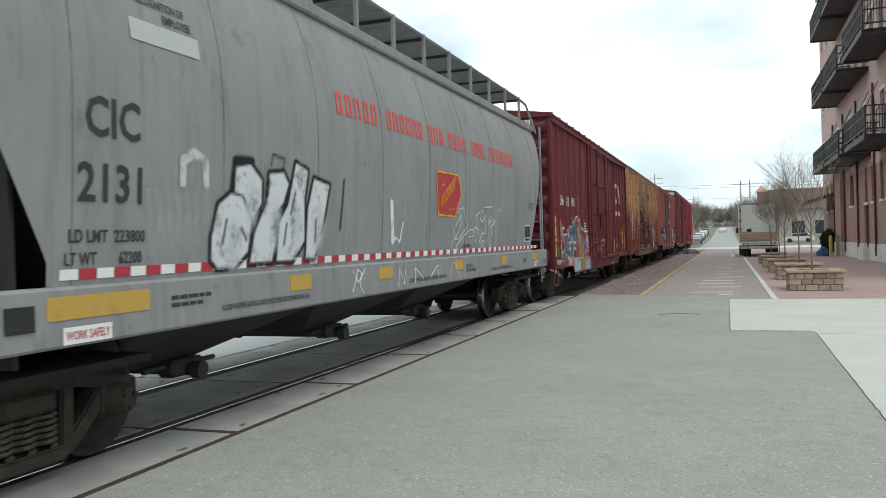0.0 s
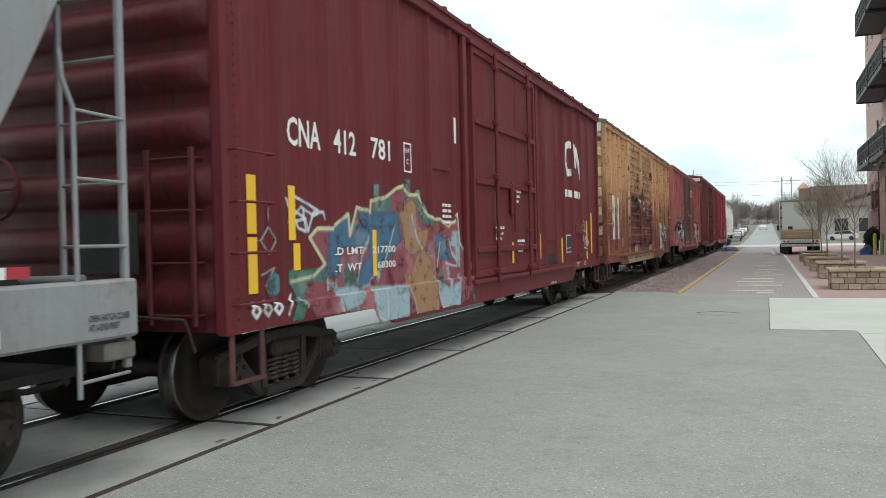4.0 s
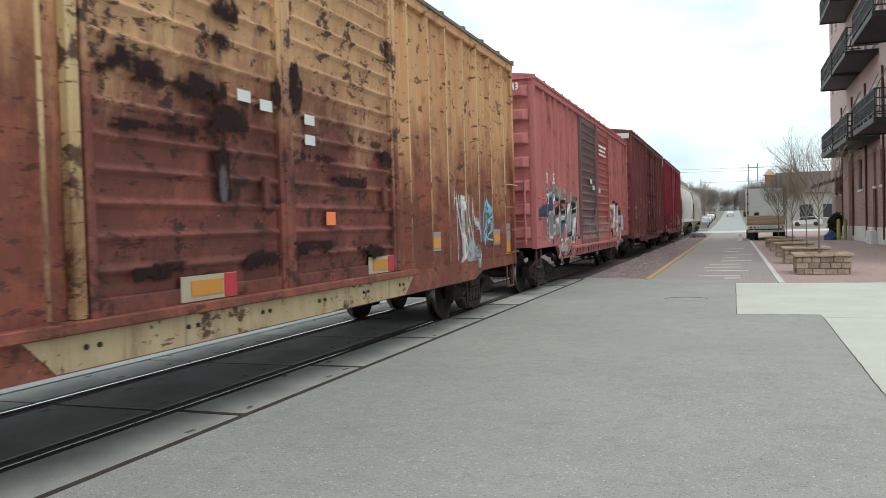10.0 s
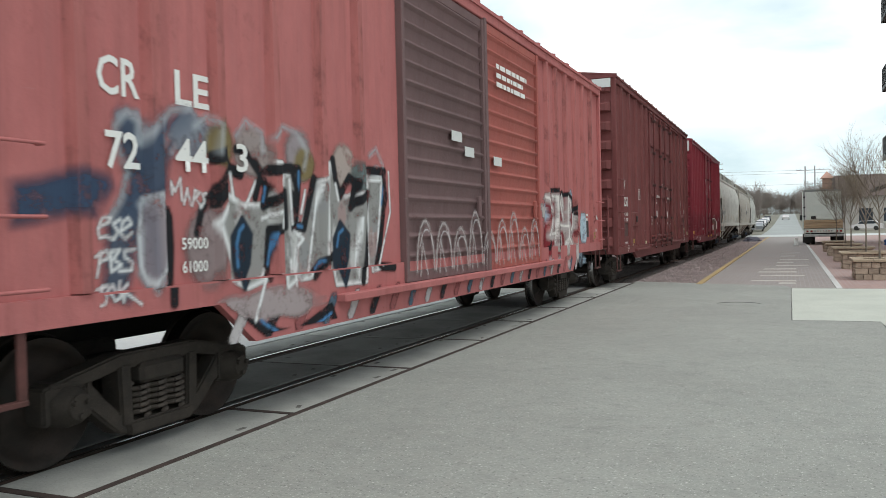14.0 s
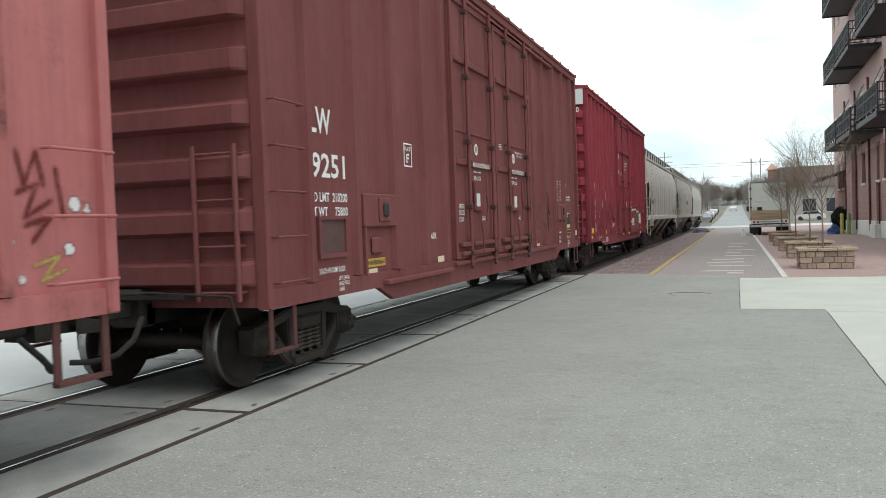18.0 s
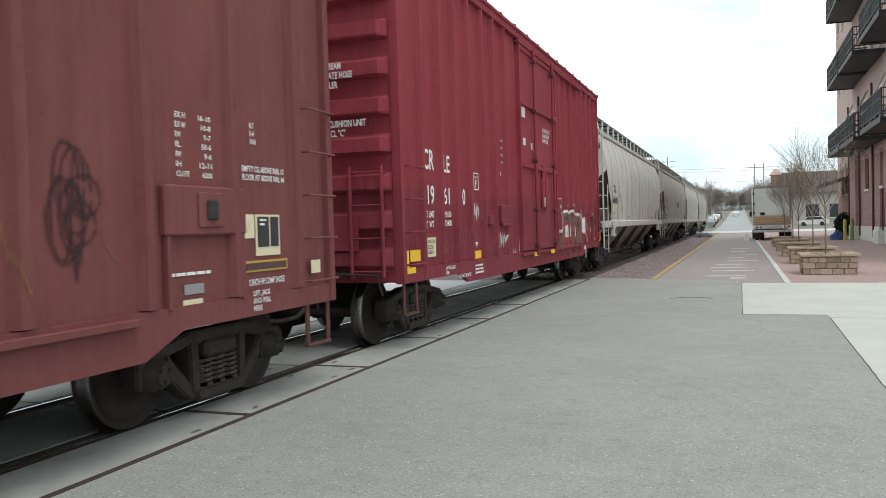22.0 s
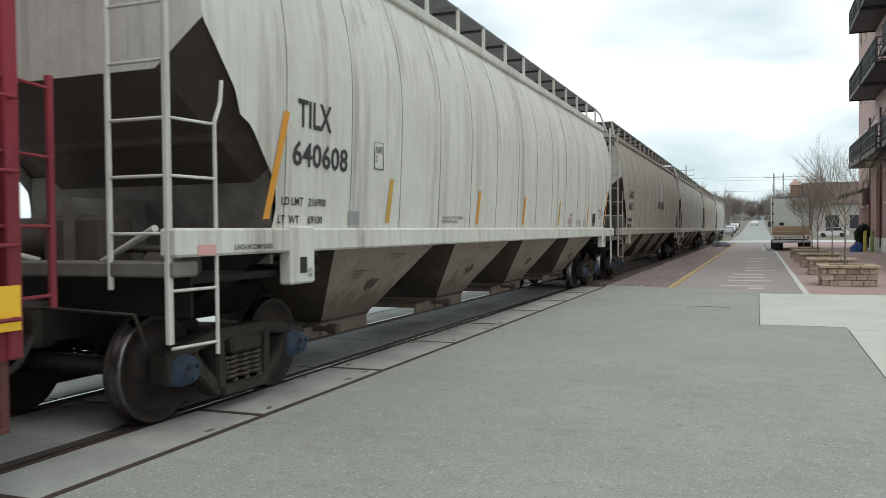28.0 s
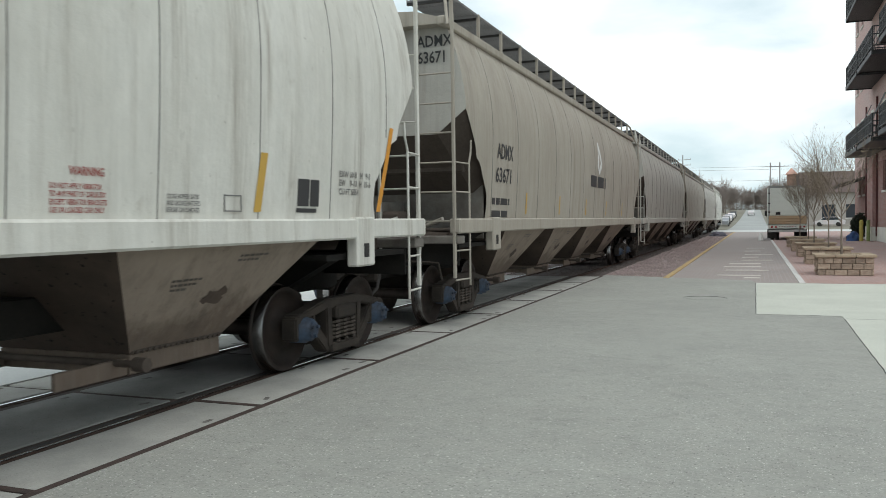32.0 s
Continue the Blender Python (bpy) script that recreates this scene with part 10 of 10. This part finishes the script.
    # sill: red and white dashes above it, yellow squares and small notes on it
    k, y = 0, 4.15
    while y < 18.0:
        side_plate(car, wid, "reflective_dash", y - o, y + 0.16 - o, 1.40, 1.47, RED_MARK if k % 2 else WHITE_LETTER)
        y, k = y + 0.165, k + 1
    for y in (4.0, 6.98, 9.1, 12.0, 14.75, 17.3):
        plate(car, "yellow_square", 1.53, y - o, y + (0.95 if y == 4.0 else 0.42) - o, 1.15, 1.30, DULL_YELLOW)
    plate(car, "safety_sign", 1.537, 4.12 - o, 4.55 - o, 0.99, 1.10, WHITE_LETTER)
    lay("WORK SAFELY", 4.14 - o, 4.53 - o, 1.015, 1.075, 1.545, RED_MARK, car)
    plate(car, "dark_tag", 1.537, 3.68 - o, 3.9 - o, 1.1, 1.26, BLACK_STEEL)
    plate(car, "safety_sign", 1.537, 17.45 - o, 17.75 - o, 1.02, 1.12, WHITE_LETTER)
    lay("WORK SAFELY", 17.47 - o, 17.73 - o, 1.04, 1.10, 1.545, RED_MARK, car)
    plate(car, "grey_tag", 1.532, 16.1 - o, 16.32 - o, 1.1, 1.18, GREY_MARK)
    lay("2 INCH HF\nCOMP SHOES", 16.45 - o, 16.8 - o, 1.12, 1.22, 1.537, BLACK_LETTER, car)
    words("OPEN HATCH COVER\nAT A-END FIRST", 0.06, 1.537, 18.4 - o, 1.10, BLACK_LETTER, car, squeeze=0.6)
    for k, (y, w) in enumerate(((5.2, 0.5),)):
        lines_of_bars(car, 1.532, y - o, 1.2, [w, w * 0.8], 0.03, BLACK_LETTER, 61 + k)
    for y in (5.85, 10.1, 14.0):
        lay("CLOSE HOPPER GATES & ROOF HATCHES BEFORE MOVING CAR", y - o, y + 1.5 - o, 1.06, 1.11, 1.537, BLACK_LETTER, car)
    s = Spray(8.3 - o, 12.6 - o, 0.99, 1.34)
    for pts in (((8.35, 1.05), (8.45, 1.2), (8.5, 1.3), (8.6, 1.25), (8.55, 1.1), (8.65, 1.02)), ((8.35, 1.3), (8.5, 1.15), (8.7, 1.3)), ((9.7, 1.05), (9.75, 1.25), (9.9, 1.05), (9.95, 1.25)), ((10.3, 1.05), (10.3, 1.25), (10.6, 1.1)), ((10.9, 1.1), (11.2, 1.25), (11.25, 1.05)), ((11.7, 1.05), (11.9, 1.28), (12.1, 1.2), (12.2, 1.05))):
        s.line(u(pts), 0.025, (0.72, 0.72, 0.72))
    s.make(car, lambda y, z: 1.53, SPRAY, "white scrawls on the sill")
    side_plate(car, wid, "stencil_frame", 16.75 - o, 17.2 - o, 1.55, 1.90, WHITE_LETTER)
    for a, b, c, d in ((16.77, 16.96, 1.64, 1.88), (16.98, 17.18, 1.64, 1.88), (16.77, 17.18, 1.57, 1.62)):
        ob = side_plate(car, wid, "stencil_box", a - o, b - o, c, d, BLACK_LETTER)
        for v in ob.data.vertices:
            v.co.x += 0.006
    lay("EW 8-6  IL 15-0\nCU FT 5150", 17.0 - o, 17.5 - o, 2.22, 2.38, 0, BLACK_LETTER, car, wid)


def white_hopper():
    o = (105.75 + 125.15) / 2
    car, half, wid = hopper("covered_hopper", "off-white streaked covered hopper with black lettering and orange markers", 105.75, 125.15, 1.60, 4.48, HOP_WHITE, bottom=HOP_BOTTOM, cap=CAP_BLUE, bays=(-5.6, -1.95, 1.75, 5.8), seam_at=[107.3 + 1.285 * k - o for k in range(14)])
    lay("TILX", 107.49 - o, 108.13 - o, 2.57, 2.83, 0, BLACK_LETTER, car, wid)
    lay("640608", 107.41 - o, 108.49 - o, 2.20, 2.44, 0, BLACK_LETTER, car, wid)
    lay("LD LMT   216900", 107.25 - o, 108.06 - o, 1.83, 1.91, 0, BLACK_LETTER, car, wid)
    lay("LT  WT     69100", 107.20 - o, 108.0 - o, 1.66, 1.74, 0, BLACK_LETTER, car, wid)
    words("TILX\n640608", 0.24, 0.75, -(half - 0.35) - 0.012, 4.2, BLACK_LETTER, car, along=0, squeeze=0.8)
    g = Geo()
    for a, b, c, d in ((0, 0.24, 0, 0.012), (0, 0.24, 0.30, 0.312), (0, 0.012, 0, 0.3), (0.228, 0.24, 0, 0.3)):
        g.box(wid(2.4) + 0.004, wid(2.4) + 0.008, 109.12 - o + a, 109.12 - o + b, 2.28 + c, 2.28 + d)
    part("plate_mark", g, BLACK_LETTER, car)
    lay("PLATE\nC", 109.16 - o, 109.32 - o, 2.36, 2.54, 0, BLACK_LETTER, car, wid)
    for y, m in ((109.47, DULL_YELLOW), (112.72, ORANGE_MARK), (115.35, ORANGE_MARK), (118.2, DULL_YELLOW), (121.36, DULL_YELLOW)):
        side_strip(car, wid, y - o, y + 0.11 - o, 0.09, 1.68, 2.20, m)
    side_strip(car, wid, 106.96 - o, 107.06 - o, 0.29, 1.70, 2.68, ORANGE_MARK)
    side_strip(car, wid, 123.80 - o, 123.9 - o, 0.30, 1.70, 2.68, ORANGE_MARK)
    side_plate(car, wid, "stencil_box", 122.08 - o, 122.29 - o, 1.74, 2.0, BLACK_LETTER)
    side_plate(car, wid, "stencil_box", 122.31 - o, 122.48 - o, 1.74, 2.0, BLACK_LETTER)
    side_plate(car, wid, "stencil_box", 122.06 - o, 122.44 - o, 1.68, 1.72, BLACK_LETTER)
    side_plate(car, wid, "stencil_box", 108.55 - o, 108.8 - o, 1.66, 1.8, GREY_MARK)
    lay("WARNING", 119.32 - o, 119.62 - o, 1.90, 1.96, 0, RED_BROWN, car, wid)
    lay("DO NOT APPLY VIBRATOR\nTO ANY PART OF CAR BODY\nEXCEPT VIBRATOR BRACKETS\nUSE ON LOADED CAR ONLY", 119.17 - o, 119.65 - o, 1.66, 1.85, 0, RED_BROWN, car, wid)
    lay("CLOSE HOPPER GATES\nAND SECURE HATCHES\nBEFORE CAR IS MOVED", 120.24 - o, 120.63 - o, 1.67, 1.81, 0, GREY_INK, car, wid)
    lay("EXW 10-8   H   9-3\nEW    9-10  H  15-6\nCU FT 5851", 122.89 - o, 123.62 - o, 1.87, 2.12, 0, GREY_INK, car, wid)
    lay("CAUTION HATCH COVERS AT EACH COMPARTMENT\nMUST BE OPENED BEFORE UNLOADING", 111.3 - o, 112.15 - o, 1.69, 1.79, 0, GREY_INK, car, wid)
    g = Geo()
    for a, b, c, d in ((0, 0.24, 0, 0.01), (0, 0.24, 0.13, 0.14), (0, 0.01, 0, 0.14), (0.23, 0.24, 0, 0.14)):
        g.box(wid(1.75) + 0.004, wid(1.75) + 0.009, 120.94 - o + a, 120.94 - o + b, 1.68 + c, 1.68 + d)
    part("stencil_frame", g, GREY_INK, car)
    lay("2 INCH HF COMP SHOES", 106.44 - o, 107.0 - o, 1.44, 1.485, 1.537, BLACK_LETTER, car)
    plate(car, "pink_reflector", 1.532, 105.98 - o, 106.2 - o, 1.41, 1.49, lettering("faded_pink", (0.62, 0.33, 0.32), 0.3))
    lay("JACK\nHERE", 107.56 - o, 107.66 - o, 1.16, 1.24, 1.552, GREY_INK, car)
    return car


def beige_hopper():
    o = (126.4 + 146.4) / 2
    car, half, wid = hopper("covered_hopper", "beige covered hopper with black lettering and pale emblem", 126.4, 146.4, 1.60, 4.48, HOP_BEIGE, bottom=HOP_BOTTOM, cap=CAP_BLUE, bays=(-5.7, -1.9, 1.9, 5.7), seams=12, slope_paint=HOP_LIGHT)
    lay("ADMX", 128.3 - o, 129.25 - o, 2.62, 2.88, 0, BLACK_LETTER, car, wid)
    lay("63671", 128.25 - o, 129.15 - o, 2.22, 2.48, 0, BLACK_LETTER, car, wid)
    side_bars(car, wid, 128.1 - o, 1.85, [1.0, 0.9], 0.11, BLACK_LETTER, 91)
    words("ADMX\n63671", 0.24, 0.75, -(half - 0.35) - 0.012, 4.2, BLACK_LETTER, car, along=0, squeeze=0.8)
    s = Spray(136.0 - o, 139.6 - o, 2.1, 3.9)
    s.line([(137.6 - o, 3.0), (137.75 - o, 3.6), (138.1 - o, 3.1), (137.8 - o, 2.9)], 0.2, (0.7, 0.7, 0.68))
    s.make(car, lambda y, z: wid(z), SPRAY, "pale leaf-shaped emblem")
    side_bars(car, wid, 136.6 - o, 2.45, [2.2], 0.3, BLACK_LETTER, 92)
    for y in (130.2, 133.0, 136.0, 139.0, 142.0):
        side_plate(car, wid, "orange_marker", y - o, y + 0.09 - o, 1.7, 2.1, DULL_YELLOW)
    return car


grey_hopper()
first_hopper = white_hopper()
second_hopper = beige_hopper()
for k, (a, paint, words_) in enumerate(((147.0, HOP_LIGHT, "light grey covered hopper"), (167.7, HOP_BEIGE, "dusty beige covered hopper"), (188.4, HOP_LIGHT, "light grey covered hopper"), (209.1, HOP_WHITE, "off-white covered hopper"), (229.8, HOP_LIGHT, "light grey covered hopper"))):
    hopper("covered_hopper", words_ + " with streaked sides", a, a + 20.1, 1.60, 4.48, paint, bottom=HOP_BOTTOM, bays=(-5.7, -1.9, 1.9, 5.7), seams=12)


# ---- what moves ----
def motions():
    seconds = [k * 0.5 for k in range(65)]
    settle = (-0.15, -0.08, -0.11, -0.08, -0.32, -0.05, -0.72) + (-0.65,) * 6
    for (car, middle, reach), shift in zip(CARS, settle):
        walk(car, [(t, car_pose(middle + shift - gone(t), reach)) for t in seconds])
    turns = [k / 6.0 for k in range(193)]
    for w in WHEELSETS:
        x, y, z = w.matrix_basis.translation
        walk(w, [(t, pose(x, y, z, math.degrees(gone(t) / WHEEL_R), 0, 0)) for t in turns])


motions()
